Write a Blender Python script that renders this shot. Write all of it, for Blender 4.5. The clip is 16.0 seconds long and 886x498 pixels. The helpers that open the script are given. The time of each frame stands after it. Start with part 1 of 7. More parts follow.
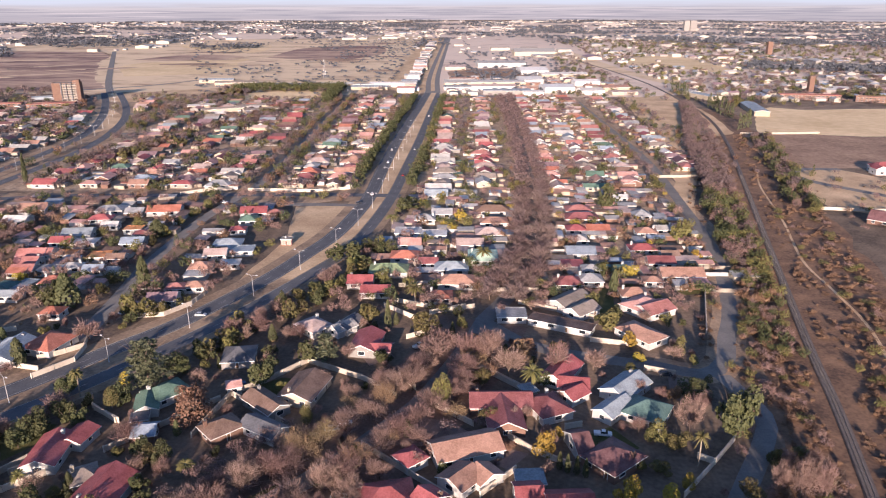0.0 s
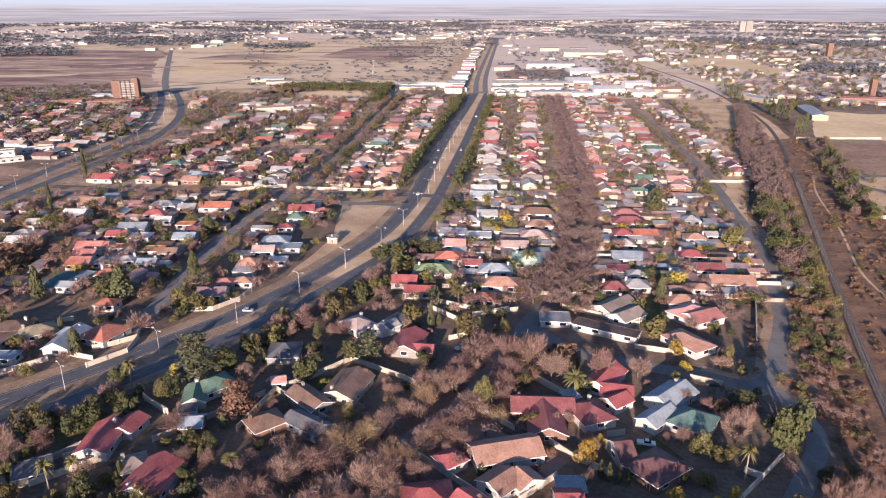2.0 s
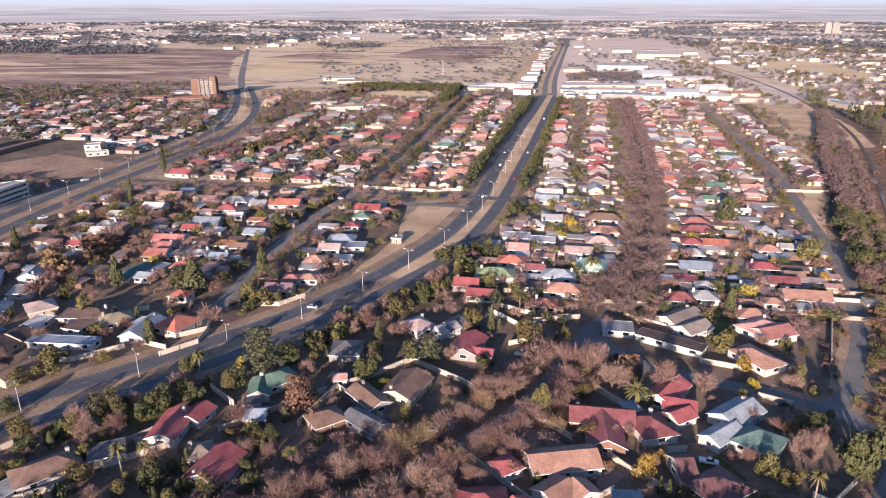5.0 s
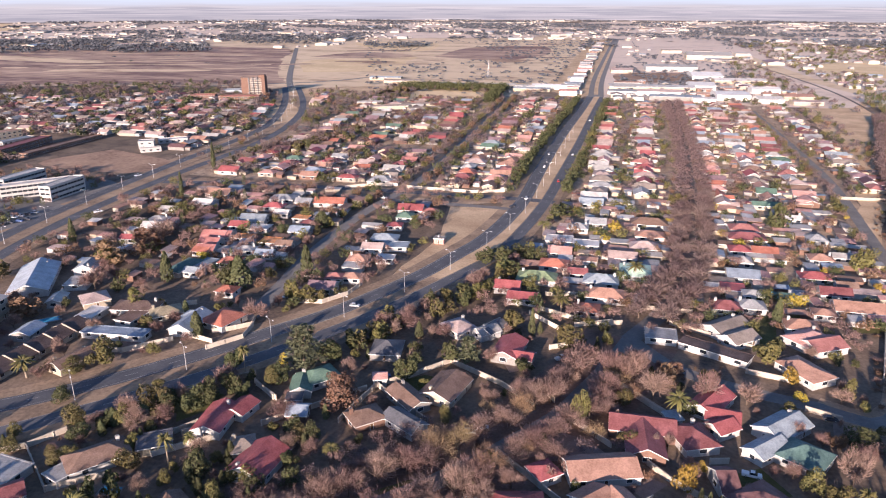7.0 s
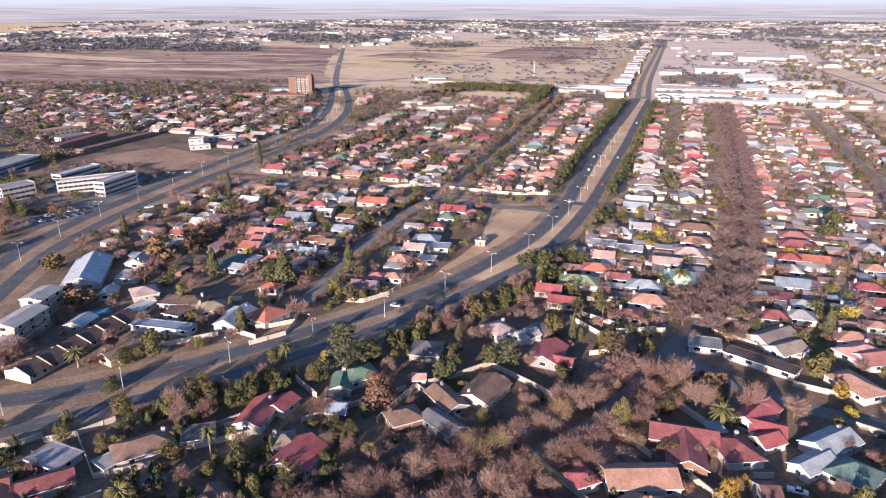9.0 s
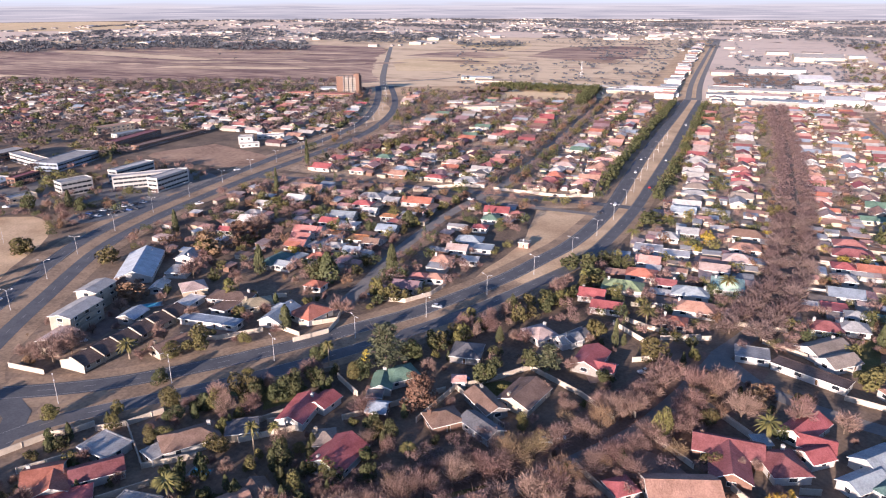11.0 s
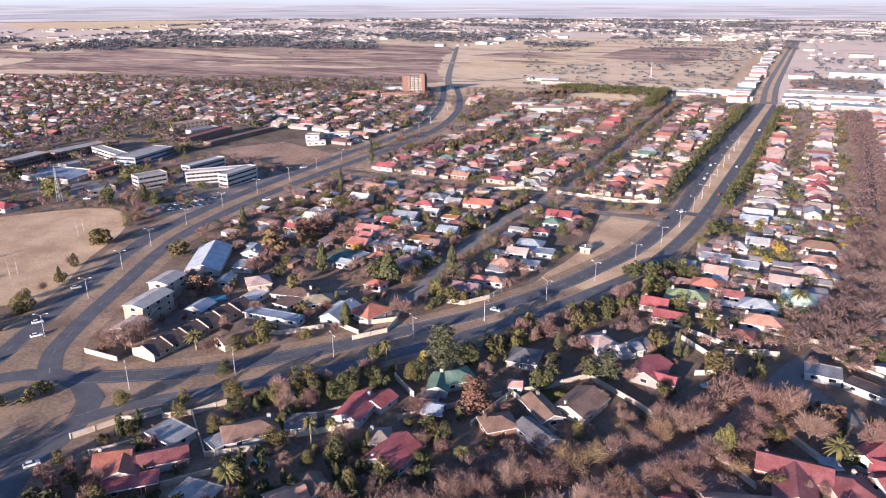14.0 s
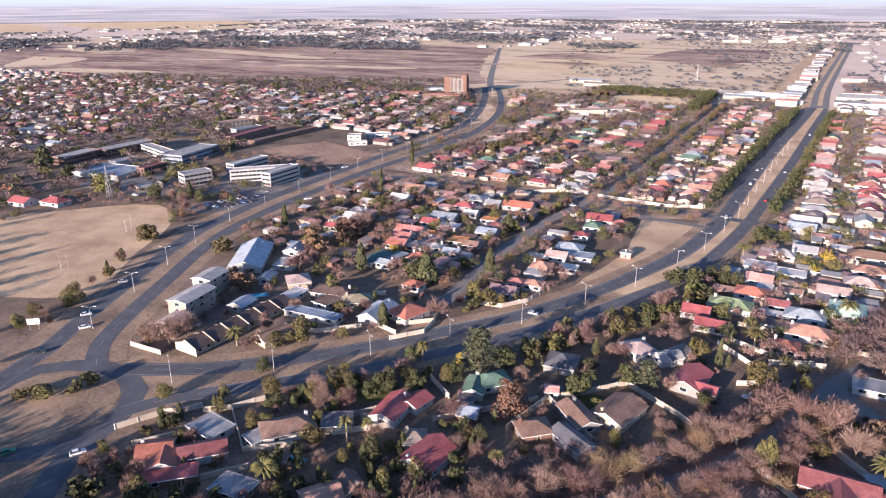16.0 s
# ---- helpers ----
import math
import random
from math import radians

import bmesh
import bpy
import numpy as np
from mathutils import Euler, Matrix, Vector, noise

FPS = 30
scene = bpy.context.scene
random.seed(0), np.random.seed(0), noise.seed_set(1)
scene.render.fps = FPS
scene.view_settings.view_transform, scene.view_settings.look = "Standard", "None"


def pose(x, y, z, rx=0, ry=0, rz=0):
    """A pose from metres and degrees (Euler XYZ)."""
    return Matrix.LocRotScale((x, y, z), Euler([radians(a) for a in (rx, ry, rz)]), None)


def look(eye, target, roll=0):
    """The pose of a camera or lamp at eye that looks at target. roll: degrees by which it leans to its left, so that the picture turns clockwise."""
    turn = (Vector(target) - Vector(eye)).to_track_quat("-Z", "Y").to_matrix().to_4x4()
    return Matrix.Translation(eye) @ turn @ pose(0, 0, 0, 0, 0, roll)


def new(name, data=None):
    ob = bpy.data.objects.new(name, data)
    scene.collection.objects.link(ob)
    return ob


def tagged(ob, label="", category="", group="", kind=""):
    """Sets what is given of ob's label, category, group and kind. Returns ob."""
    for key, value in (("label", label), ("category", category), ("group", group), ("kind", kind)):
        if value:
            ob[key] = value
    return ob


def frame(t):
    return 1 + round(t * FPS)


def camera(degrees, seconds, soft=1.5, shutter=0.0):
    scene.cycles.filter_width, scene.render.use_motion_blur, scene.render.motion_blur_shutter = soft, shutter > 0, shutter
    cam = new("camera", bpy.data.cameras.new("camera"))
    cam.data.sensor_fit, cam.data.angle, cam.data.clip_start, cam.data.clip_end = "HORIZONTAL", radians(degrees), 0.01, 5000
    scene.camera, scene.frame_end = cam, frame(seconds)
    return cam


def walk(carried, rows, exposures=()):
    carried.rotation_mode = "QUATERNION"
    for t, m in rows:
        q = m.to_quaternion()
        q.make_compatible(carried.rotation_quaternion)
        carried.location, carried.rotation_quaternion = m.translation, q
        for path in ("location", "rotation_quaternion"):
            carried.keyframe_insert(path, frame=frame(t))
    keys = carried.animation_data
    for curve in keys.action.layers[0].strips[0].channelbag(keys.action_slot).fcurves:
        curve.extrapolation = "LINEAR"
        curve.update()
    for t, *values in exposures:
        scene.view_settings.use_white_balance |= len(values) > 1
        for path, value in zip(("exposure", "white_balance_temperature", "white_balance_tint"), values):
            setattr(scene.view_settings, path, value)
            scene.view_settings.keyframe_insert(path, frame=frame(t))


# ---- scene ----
cam = camera(64.8, 16.0, 1.14)
PATH = [
    (0, (-14.461, 5.877, 113.34), (-14.49, 7.762, 112.673), -0.1),
    (0.5, (-14.571, 5.906, 113.405), (-14.635, 7.791, 112.74), -0.0),
    (1, (-14.625, 5.928, 113.54), (-14.718, 7.812, 112.875), -0.1),
    (1.5, (-14.629, 5.984, 113.721), (-14.755, 7.866, 113.055), -0.1),
    (2, (-14.617, 6.064, 113.944), (-14.772, 7.943, 113.277), -0.1),
    (2.5, (-14.589, 6.044, 114.123), (-14.776, 7.921, 113.457), -0.1),
    (3, (-14.552, 6.06, 114.301), (-14.767, 7.933, 113.636), -0.1),
    (3.5, (-14.488, 6.18, 114.489), (-14.734, 8.05, 113.823), -0.1),
    (4, (-14.434, 6.276, 114.705), (-14.709, 8.141, 114.039), -0.1),
    (6.5, (-14.524, 5.693, 116.391), (-14.947, 7.53, 115.722), -0.0),
    (7, (-14.532, 5.611, 116.564), (-14.983, 7.441, 115.895), -0.0),
    (7.5, (-14.545, 5.597, 116.747), (-15.026, 7.42, 116.078), -0.0),
    (8, (-14.568, 5.609, 116.935), (-15.076, 7.424, 116.266), -0.0),
    (8.5, (-14.59, 5.645, 117.117), (-15.129, 7.451, 116.448), -0.0),
    (9, (-14.587, 5.691, 117.304), (-15.152, 7.489, 116.635), -0.0),
    (11.5, (-14.425, 5.656, 118.764), (-15.133, 7.401, 118.092), -0.1),
    (12, (-14.376, 5.751, 118.969), (-15.11, 7.486, 118.297), -0.1),
    (12.5, (-14.364, 5.816, 119.171), (-15.125, 7.538, 118.499), -0.1),
    (13, (-14.408, 5.837, 119.357), (-15.195, 7.549, 118.684), -0.1),
    (13.5, (-14.486, 5.895, 119.579), (-15.299, 7.593, 118.905), -0.1),
    (14, (-14.597, 5.956, 119.757), (-15.435, 7.642, 119.084), -0.1),
    (14.5, (-14.624, 6.017, 119.876), (-15.487, 7.691, 119.203), -0.1),
    (15, (-14.6, 6.108, 120.029), (-15.487, 7.769, 119.356), -0.1),
    (15.5, (-14.587, 6.162, 120.138), (-15.5, 7.809, 119.465), -0.1),
    (16, (-14.635, 6.113, 120.171), (-15.571, 7.748, 119.5), -0.1),
]
walk(cam, [(t, look(eye, target, roll)) for t, eye, target, roll in PATH], [(0, 1.2, 5880, 25), (16, 1.42, 5600, 25)])

SUN_STRENGTH, SKY_STRENGTH = 5.0, 0.084

# ---- light: a low winter sun behind the camera, clear hazy sky ----
SUN_EL, SUN_AZ = 11.0, 262.0
world = bpy.data.worlds.new("sky")
scene.world = world
world.use_nodes = True
wn = world.node_tree.nodes
sky = wn.new("ShaderNodeTexSky")
sky.sky_type = "NISHITA"
sky.sun_disc = False
sky.sun_elevation = radians(SUN_EL)
sky.sun_rotation = radians(90 - SUN_AZ + 360)
sky.altitude = 1500
sky.dust_density = 0.9
sky.ozone_density = 2.0
world.node_tree.links.new(sky.outputs[0], wn["Background"].inputs[0])
wn["Background"].inputs[1].default_value = SKY_STRENGTH
sun = new("sun", bpy.data.lights.new("sun", "SUN"))
sun.data.energy = SUN_STRENGTH
sun.data.angle = radians(0.6)
sun.data.color = (1.0, 0.80, 0.57)
sdir = Vector((math.cos(radians(SUN_AZ)) * math.cos(radians(SUN_EL)), math.sin(radians(SUN_AZ)) * math.cos(radians(SUN_EL)), math.sin(radians(SUN_EL))))
sun.rotation_euler = sdir.to_track_quat("Z", "Y").to_euler()
sun.location = (0, -200, 300)


# ---- materials ----
def material(name, a, b, scale=0.3, rough=0.85, fine=6.0, bump=0.2, vary=0.15, metal=0.0, hue=0.0, island=False, edge=(0.55, 0.95), stretch=None):
    """Two colours mixed by broad and fine noise, a fine relief, and a shift of brightness from thing to thing."""
    m = bpy.data.materials.new(name)
    m.use_nodes = True
    n, l = m.node_tree.nodes, m.node_tree.links
    bsdf = n["Principled BSDF"]
    geo = n.new("ShaderNodeNewGeometry")
    broad = n.new("ShaderNodeTexNoise")
    broad.inputs["Scale"].default_value = scale
    broad.inputs["Detail"].default_value = 6
    broad.inputs["Roughness"].default_value = 0.65
    small = n.new("ShaderNodeTexNoise")
    small.inputs["Scale"].default_value = fine
    small.inputs["Detail"].default_value = 3
    for t in (broad, small):
        if stretch:
            mp = n.new("ShaderNodeMapping")
            mp.inputs["Rotation"].default_value = (0, 0, radians(stretch[2]))
            mp.inputs["Scale"].default_value = (stretch[0], stretch[1], 1)
            l.new(geo.outputs["Position"], mp.inputs["Vector"])
            l.new(mp.outputs[0], t.inputs["Vector"])
        else:
            l.new(geo.outputs["Position"], t.inputs["Vector"])
    both = n.new("ShaderNodeMath")
    both.operation = "MULTIPLY_ADD"
    l.new(small.outputs["Fac"], both.inputs[0])
    both.inputs[1].default_value = 0.5
    l.new(broad.outputs["Fac"], both.inputs[2])
    ramp = n.new("ShaderNodeMapRange")
    ramp.inputs["From Min"].default_value = edge[0]
    ramp.inputs["From Max"].default_value = edge[1]
    l.new(both.outputs[0], ramp.inputs["Value"])
    mix = n.new("ShaderNodeMix")
    mix.data_type = "RGBA"
    l.new(ramp.outputs[0], mix.inputs["Factor"])
    mix.inputs["A"].default_value = (*a, 1)
    mix.inputs["B"].default_value = (*b, 1)
    hsv = n.new("ShaderNodeHueSaturation")
    l.new(mix.outputs["Result"], hsv.inputs["Color"])
    if island:
        rnd = geo.outputs["Random Per Island"]
    else:
        info = n.new("ShaderNodeObjectInfo")
        rnd = info.outputs["Random"]
    val = n.new("ShaderNodeMapRange")
    val.inputs["To Min"].default_value = 1 - vary
    val.inputs["To Max"].default_value = 1 + vary
    l.new(rnd, val.inputs["Value"])
    l.new(val.outputs[0], hsv.inputs["Value"])
    if hue:
        hm = n.new("ShaderNodeMapRange")
        hm.inputs["To Min"].default_value = 0.5 - hue
        hm.inputs["To Max"].default_value = 0.5 + hue
        l.new(rnd, hm.inputs["Value"])
        l.new(hm.outputs[0], hsv.inputs["Hue"])
    l.new(hsv.outputs[0], bsdf.inputs["Base Color"])
    bsdf.inputs["Roughness"].default_value = rough
    bsdf.inputs["Metallic"].default_value = metal
    bsdf.inputs["Specular IOR Level"].default_value = 0.3
    if bump:
        bp = n.new("ShaderNodeBump")
        bp.inputs["Strength"].default_value = bump
        bp.inputs["Distance"].default_value = 0.1
        l.new(small.outputs["Fac"], bp.inputs["Height"])
        l.new(bp.outputs[0], bsdf.inputs["Normal"])
    return m


def roof_material(name, c, worn=0.6, rough=0.7, rib=6.0):
    """Painted sheet or tile: rows of relief down the slope, faded and rusty patches."""
    b = tuple(min(1, v * (1 + worn * 0.5) + 0.03) for v in c)
    m = material(name, tuple(v * 0.8 for v in c), b, 0.25, rough, 2.0, 0.15, 0.16, island=False)
    n, l = m.node_tree.nodes, m.node_tree.links
    tc = n.new("ShaderNodeTexCoord")
    wave = n.new("ShaderNodeTexWave")
    wave.bands_direction = "X"
    wave.inputs["Scale"].default_value = rib
    wave.inputs["Distortion"].default_value = 0.4
    l.new(tc.outputs["Object"], wave.inputs["Vector"])
    bp = n.new("ShaderNodeBump")
    bp.inputs["Strength"].default_value = 0.35
    bp.inputs["Distance"].default_value = 0.04
    l.new(wave.outputs["Fac"], bp.inputs["Height"])
    l.new(bp.outputs[0], n["Principled BSDF"].inputs["Normal"])
    return m


RED = roof_material("red painted roof", (0.29, 0.075, 0.075))
ORANGERED = roof_material("orange red tile roof", (0.35, 0.125, 0.08))
PINKRED = roof_material("faded pink red roof", (0.33, 0.135, 0.115))
PINK = roof_material("faded pink roof", (0.46, 0.25, 0.21))
TANRED = roof_material("tan clay tile roof", (0.34, 0.19, 0.135))
BROWN = roof_material("brown tile roof", (0.17, 0.105, 0.075))
BROWNDARK = roof_material("dark brown tile roof", (0.085, 0.055, 0.045))
MAROON = roof_material("maroon roof", (0.20, 0.065, 0.065))
MAROONDARK = roof_material("dark maroon roof", (0.13, 0.06, 0.06))
MAROONGREY = roof_material("grey maroon roof", (0.22, 0.14, 0.15))
PINKGREY = roof_material("pinkish grey tile roof", (0.36, 0.27, 0.24))
GREYBROWN = roof_material("grey brown tile roof", (0.22, 0.18, 0.15))
OLIVETAN = roof_material("olive tan tile roof", (0.27, 0.23, 0.15))
GREY = roof_material("grey sheet roof", (0.26, 0.26, 0.26), rough=0.72)
DARKGREY = roof_material("dark grey roof", (0.10, 0.10, 0.11))
LIGHTGREY = roof_material("light grey sheet roof", (0.35, 0.33, 0.305), rough=0.72)
BLUEGREY = roof_material("blue grey sheet roof", (0.22, 0.26, 0.31), rough=0.72)
LIGHTBLUE = roof_material("pale blue sheet roof", (0.25, 0.285, 0.31), rough=0.72)
WHITEBLUE = roof_material("white galvanised sheet roof", (0.44, 0.48, 0.52), rough=0.65)
WHITE = roof_material("white painted roof", (0.48, 0.455, 0.425))
GREEN = roof_material("dark green sheet roof", (0.095, 0.16, 0.115))
TEAL = roof_material("teal green sheet roof", (0.075, 0.135, 0.12))
OLIVEGREEN = roof_material("olive green sheet roof", (0.22, 0.28, 0.15))
MINT = roof_material("mint green sheet roof", (0.38, 0.52, 0.42))
ORANGE = roof_material("orange roof", (0.52, 0.22, 0.08))
SHEETWHITE = roof_material("bright white sheet roof", (0.68, 0.655, 0.62), worn=0.25)
WHITEPAINT = material("white painted wall", (0.62, 0.60, 0.565), (0.76, 0.74, 0.70), 0.3, 0.9, 3, 0.1, 0.1)
WHITEW = material("white plaster wall", (0.37, 0.355, 0.335), (0.49, 0.475, 0.445), 0.4, 0.9, 3, 0.1, 0.08)
CREAMW = material("cream plaster wall", (0.34, 0.285, 0.21), (0.44, 0.38, 0.29), 0.4, 0.9, 3, 0.1, 0.12)
GREYW = material("grey plaster wall", (0.2, 0.185, 0.17), (0.3, 0.28, 0.26), 0.4, 0.9, 3, 0.1, 0.12)
BRICKW = material("red face brick wall", (0.14, 0.08, 0.06), (0.215, 0.13, 0.095), 0.5, 0.9, 9, 0.2, 0.12)
TANW = material("precast concrete wall", (0.3, 0.26, 0.21), (0.42, 0.375, 0.31), 0.3, 0.9, 3, 0.15, 0.2)
WALLCREAM = material("cream garden wall", (0.40, 0.34, 0.27), (0.56, 0.49, 0.40), 0.3, 0.9, 3, 0.15, 0.2)
FRAME = material("window frame paint", (0.70, 0.69, 0.66), (0.78, 0.77, 0.74), 1, 0.6, 5, 0, 0.05)
DOORM = material("brown door", (0.10, 0.055, 0.03), (0.15, 0.09, 0.05), 1, 0.6, 5, 0, 0.2)
GLASS = material("dark window glass", (0.02, 0.024, 0.03), (0.035, 0.04, 0.05), 0.5, 0.08, 2, 0, 0.1)
# Tinted slightly blue for the bluish tone that shade gives asphalt.
ASPHALT = material("worn asphalt", (0.076, 0.079, 0.089), (0.134, 0.134, 0.142), 0.12, 0.9, 1.5, 0.2, 0.05)
ASPHALT_OLD = material("pale worn asphalt", (0.15, 0.142, 0.135), (0.24, 0.22, 0.2), 0.15, 0.95, 1.5, 0.2, 0.05)
CONCRETE = material("concrete", (0.2, 0.185, 0.165), (0.3, 0.28, 0.25), 0.4, 0.9, 4, 0.1, 0.1)
PAINT = material("road paint", (0.24, 0.235, 0.225), (0.4, 0.395, 0.38), 1.5, 0.8, 6, 0, 0.0)
DRYGRASS = material("dry winter grass", (0.38, 0.25, 0.145), (0.68, 0.49, 0.30), 0.045, 1, 0.9, 0.4, 0.05)
VERGE = material("worn grass verge", (0.165, 0.115, 0.080), (0.44, 0.31, 0.20), 0.06, 1, 0.8, 0.4, 0.05)
BROWNVELD = material("brown bare field", (0.19, 0.115, 0.08), (0.44, 0.29, 0.19), 0.025, 1, 0.3, 0.3, 0.05)
PALEGRASS = material("pale dry field", (0.58, 0.41, 0.22), (0.79, 0.60, 0.36), 0.012, 1, 0.12, 0.3, 0.04)
GOLDFIELD = material("golden dry veld", (0.30, 0.185, 0.12), (0.70, 0.53, 0.34), 0.012, 1, 0.07, 0.3, 0.04, edge=(0.50, 0.76), stretch=(0.5, 1.0, 15))
BURNT = material("burnt brown veld", (0.17, 0.095, 0.085), (0.56, 0.39, 0.27), 0.012, 1, 0.09, 0.3, 0.04, edge=(0.63, 0.90), stretch=(0.28, 1.0, 22))
SCRUBSOIL = material("brown scrub soil", (0.09, 0.055, 0.04), (0.31, 0.18, 0.105), 0.09, 1, 0.8, 0.5, 0.05)
YARD = material("dry grass yards", (0.15, 0.105, 0.075), (0.46, 0.34, 0.235), 0.11, 1, 0.6, 0.4, 0.05, edge=(0.55, 0.88))
LITTER = material("fallen leaves", (0.13, 0.082, 0.062), (0.27, 0.17, 0.125), 0.12, 1, 1.2, 0.5, 0.05)
# Far ground: its colour is paled to stand in for haze.
FARPLAIN = material("plain paled for haze", (0.34, 0.25, 0.20), (0.70, 0.55, 0.43), 0.006, 1, 0.04, 0.2, 0, edge=(0.42, 0.72))
LAWN = material("lawn", (0.06, 0.065, 0.02), (0.15, 0.13, 0.05), 0.2, 1, 2, 0.3, 0.2)
PAVING = material("driveway paving", (0.19, 0.13, 0.11), (0.30, 0.22, 0.18), 0.3, 0.95, 3, 0.2, 0.25)
POOL = material("pool water", (0.05, 0.30, 0.45), (0.10, 0.42, 0.55), 0.4, 0.1, 2, 0.05, 0.05)
RAILM = material("rail steel", (0.13, 0.11, 0.10), (0.22, 0.19, 0.17), 1, 0.6, 4, 0, 0.05, 0.3)
BALLAST = material("railway ballast", (0.1, 0.08, 0.072), (0.18, 0.15, 0.13), 0.4, 1, 3, 0.5, 0.05)
SLEEPER = material("sleeper", (0.10, 0.085, 0.075), (0.17, 0.15, 0.13), 1, 1, 3, 0.3, 0.1)
STEEL = material("galvanised pole", (0.45, 0.45, 0.44), (0.58, 0.58, 0.57), 1, 0.5, 4, 0, 0.05, 0.3)
RUBBER = material("black tyre", (0.015, 0.015, 0.015), (0.03, 0.03, 0.03), 2, 0.8, 5, 0, 0.05)
BARK = material("bark", (0.10, 0.07, 0.05), (0.17, 0.13, 0.10), 0.8, 1, 5, 0.4, 0.2)
PALMBARK = material("palm trunk", (0.20, 0.16, 0.12), (0.30, 0.25, 0.19), 1, 1, 6, 0.4, 0.1)


def leaf(name, a, b, vary=0.25, hue=0.015):
    return material(name, a, b, 0.5, 0.75, 1.7, 0, vary, 0, hue)


L_EVER = leaf("evergreen leaves", (0.040, 0.045, 0.018), (0.085, 0.085, 0.032))
L_OLIVE = leaf("olive leaves", (0.07, 0.066, 0.023), (0.15, 0.125, 0.042))
L_YELLOW = leaf("yellow wattle blossom", (0.19, 0.14, 0.025), (0.38, 0.27, 0.04), 0.2)
L_AUTUMN = leaf("rusty leaves", (0.12, 0.07, 0.045), (0.21, 0.125, 0.075), 0.2)
L_BARE = leaf("bare twigs", (0.150, 0.093, 0.079), (0.29, 0.187, 0.155), 0.2)
L_AVENUE = leaf("grey mauve bare twigs", (0.108, 0.074, 0.069), (0.205, 0.142, 0.130), 0.22)
L_CONIFER = leaf("conifer needles", (0.040, 0.048, 0.020), (0.10, 0.10, 0.042))
L_CEDAR = leaf("cedar needles", (0.060, 0.065, 0.034), (0.115, 0.115, 0.062))
L_PALM = leaf("palm fronds", (0.075, 0.075, 0.022), (0.17, 0.145, 0.05))
L_WILLOW = leaf("dry willow", (0.2, 0.13, 0.07), (0.32, 0.22, 0.125), 0.1)
# Blue grey here is haze put into the colour of the far woods.
L_FARWOOD = leaf("haze-blue far leaves", (0.050, 0.055, 0.066), (0.105, 0.110, 0.124), 0.25)
# Duller mauve copy of the bare twigs, its colour toned for distance.
L_MAUVE = leaf("mauve brown winter twigs", (0.122, 0.090, 0.083), (0.230, 0.172, 0.156), 0.25)
L_SCRUB = leaf("dry scrub", (0.15, 0.09, 0.052), (0.31, 0.20, 0.115), 0.3)


# ---- building helpers ----
def mesh_of(name, verts, faces, mats, index=None):
    me = bpy.data.meshes.new(name)
    me.from_pydata([tuple(v) for v in verts], [], [tuple(f) for f in faces])
    for m in mats:
        me.materials.append(m)
    if index is not None:
        me.polygons.foreach_set("material_index", list(index))
    me.update()
    return me


def part(name, me, parent, m=None, label=""):
    """One mesh under a thing or under a part."""
    ob = new(name, me)
    ob.parent = parent
    if m is not None:
        ob.matrix_basis = m
    return tagged(ob, label)


def thing(name, m, label, category, group=""):
    ob = new(name)
    ob.empty_display_size = 0.5
    ob.matrix_basis = m
    return tagged(ob, label, category, group)


class Shape:
    """Collects boxes and prisms with a material slot each into one mesh."""

    def __init__(self, *mats):
        self.v, self.f, self.i, self.mats = [], [], [], mats

    def add(self, verts, faces, slot=0):
        k = len(self.v)
        self.v += [tuple(p) for p in verts]
        self.f += [tuple(a + k for a in q) for q in faces]
        self.i += [slot] * len(faces)
        return self

    def box(self, x0, y0, z0, x1, y1, z1, slot=0, rot=0.0, at=(0, 0)):
        c, s = math.cos(rot), math.sin(rot)
        vs = [(at[0] + x * c - y * s, at[1] + x * s + y * c, z) for z in (z0, z1) for x, y in ((x0, y0), (x1, y0), (x1, y1), (x0, y1))]
        return self.add(vs, [(3, 2, 1, 0), (4, 5, 6, 7), (0, 1, 5, 4), (1, 2, 6, 5), (2, 3, 7, 6), (3, 0, 4, 7)], slot)

    def tube(self, a, b, ra, rb, n=6, slot=0):
        a, b = Vector(a), Vector(b)
        q = (b - a).to_track_quat("Z", "Y")
        vs = [p + q @ Vector((math.cos(2 * math.pi * i / n) * r, math.sin(2 * math.pi * i / n) * r, 0)) for p, r in ((a, ra), (b, rb)) for i in range(n)]
        fs = [(i, (i + 1) % n, n + (i + 1) % n, n + i) for i in range(n)] + [tuple(range(n))[::-1], tuple(range(n, 2 * n))]
        return self.add(vs, fs, slot)

    def mesh(self, name):
        return mesh_of(name, self.v, self.f, self.mats, self.i)


def smooth_line(pts, step=6.0):
    """A smooth curve through the given points, resampled."""
    p = [Vector((*a, 0)) for a in pts]
    p = [2 * p[0] - p[1]] + p + [2 * p[-1] - p[-2]]
    res = []
    for i in range(1, len(p) - 2):
        k = max(1, int((p[i + 1] - p[i]).length / step))
        for j in range(k):
            t = j / k
            a, b, c, d = p[i - 1:i + 3]
            res.append(0.5 * ((2 * b) + (c - a) * t + (2 * a - 5 * b + 4 * c - d) * t * t + (3 * b - a - 3 * c + d) * t ** 3))
    return res + [p[-2]]


def sides(line):
    """The unit vectors to the left of a line, point by point."""
    res = []
    for i in range(len(line)):
        d = line[min(i + 1, len(line) - 1)] - line[max(i - 1, 0)]
        res.append(Vector((-d.y, d.x, 0)).normalized())
    return res


ROADPTS = []


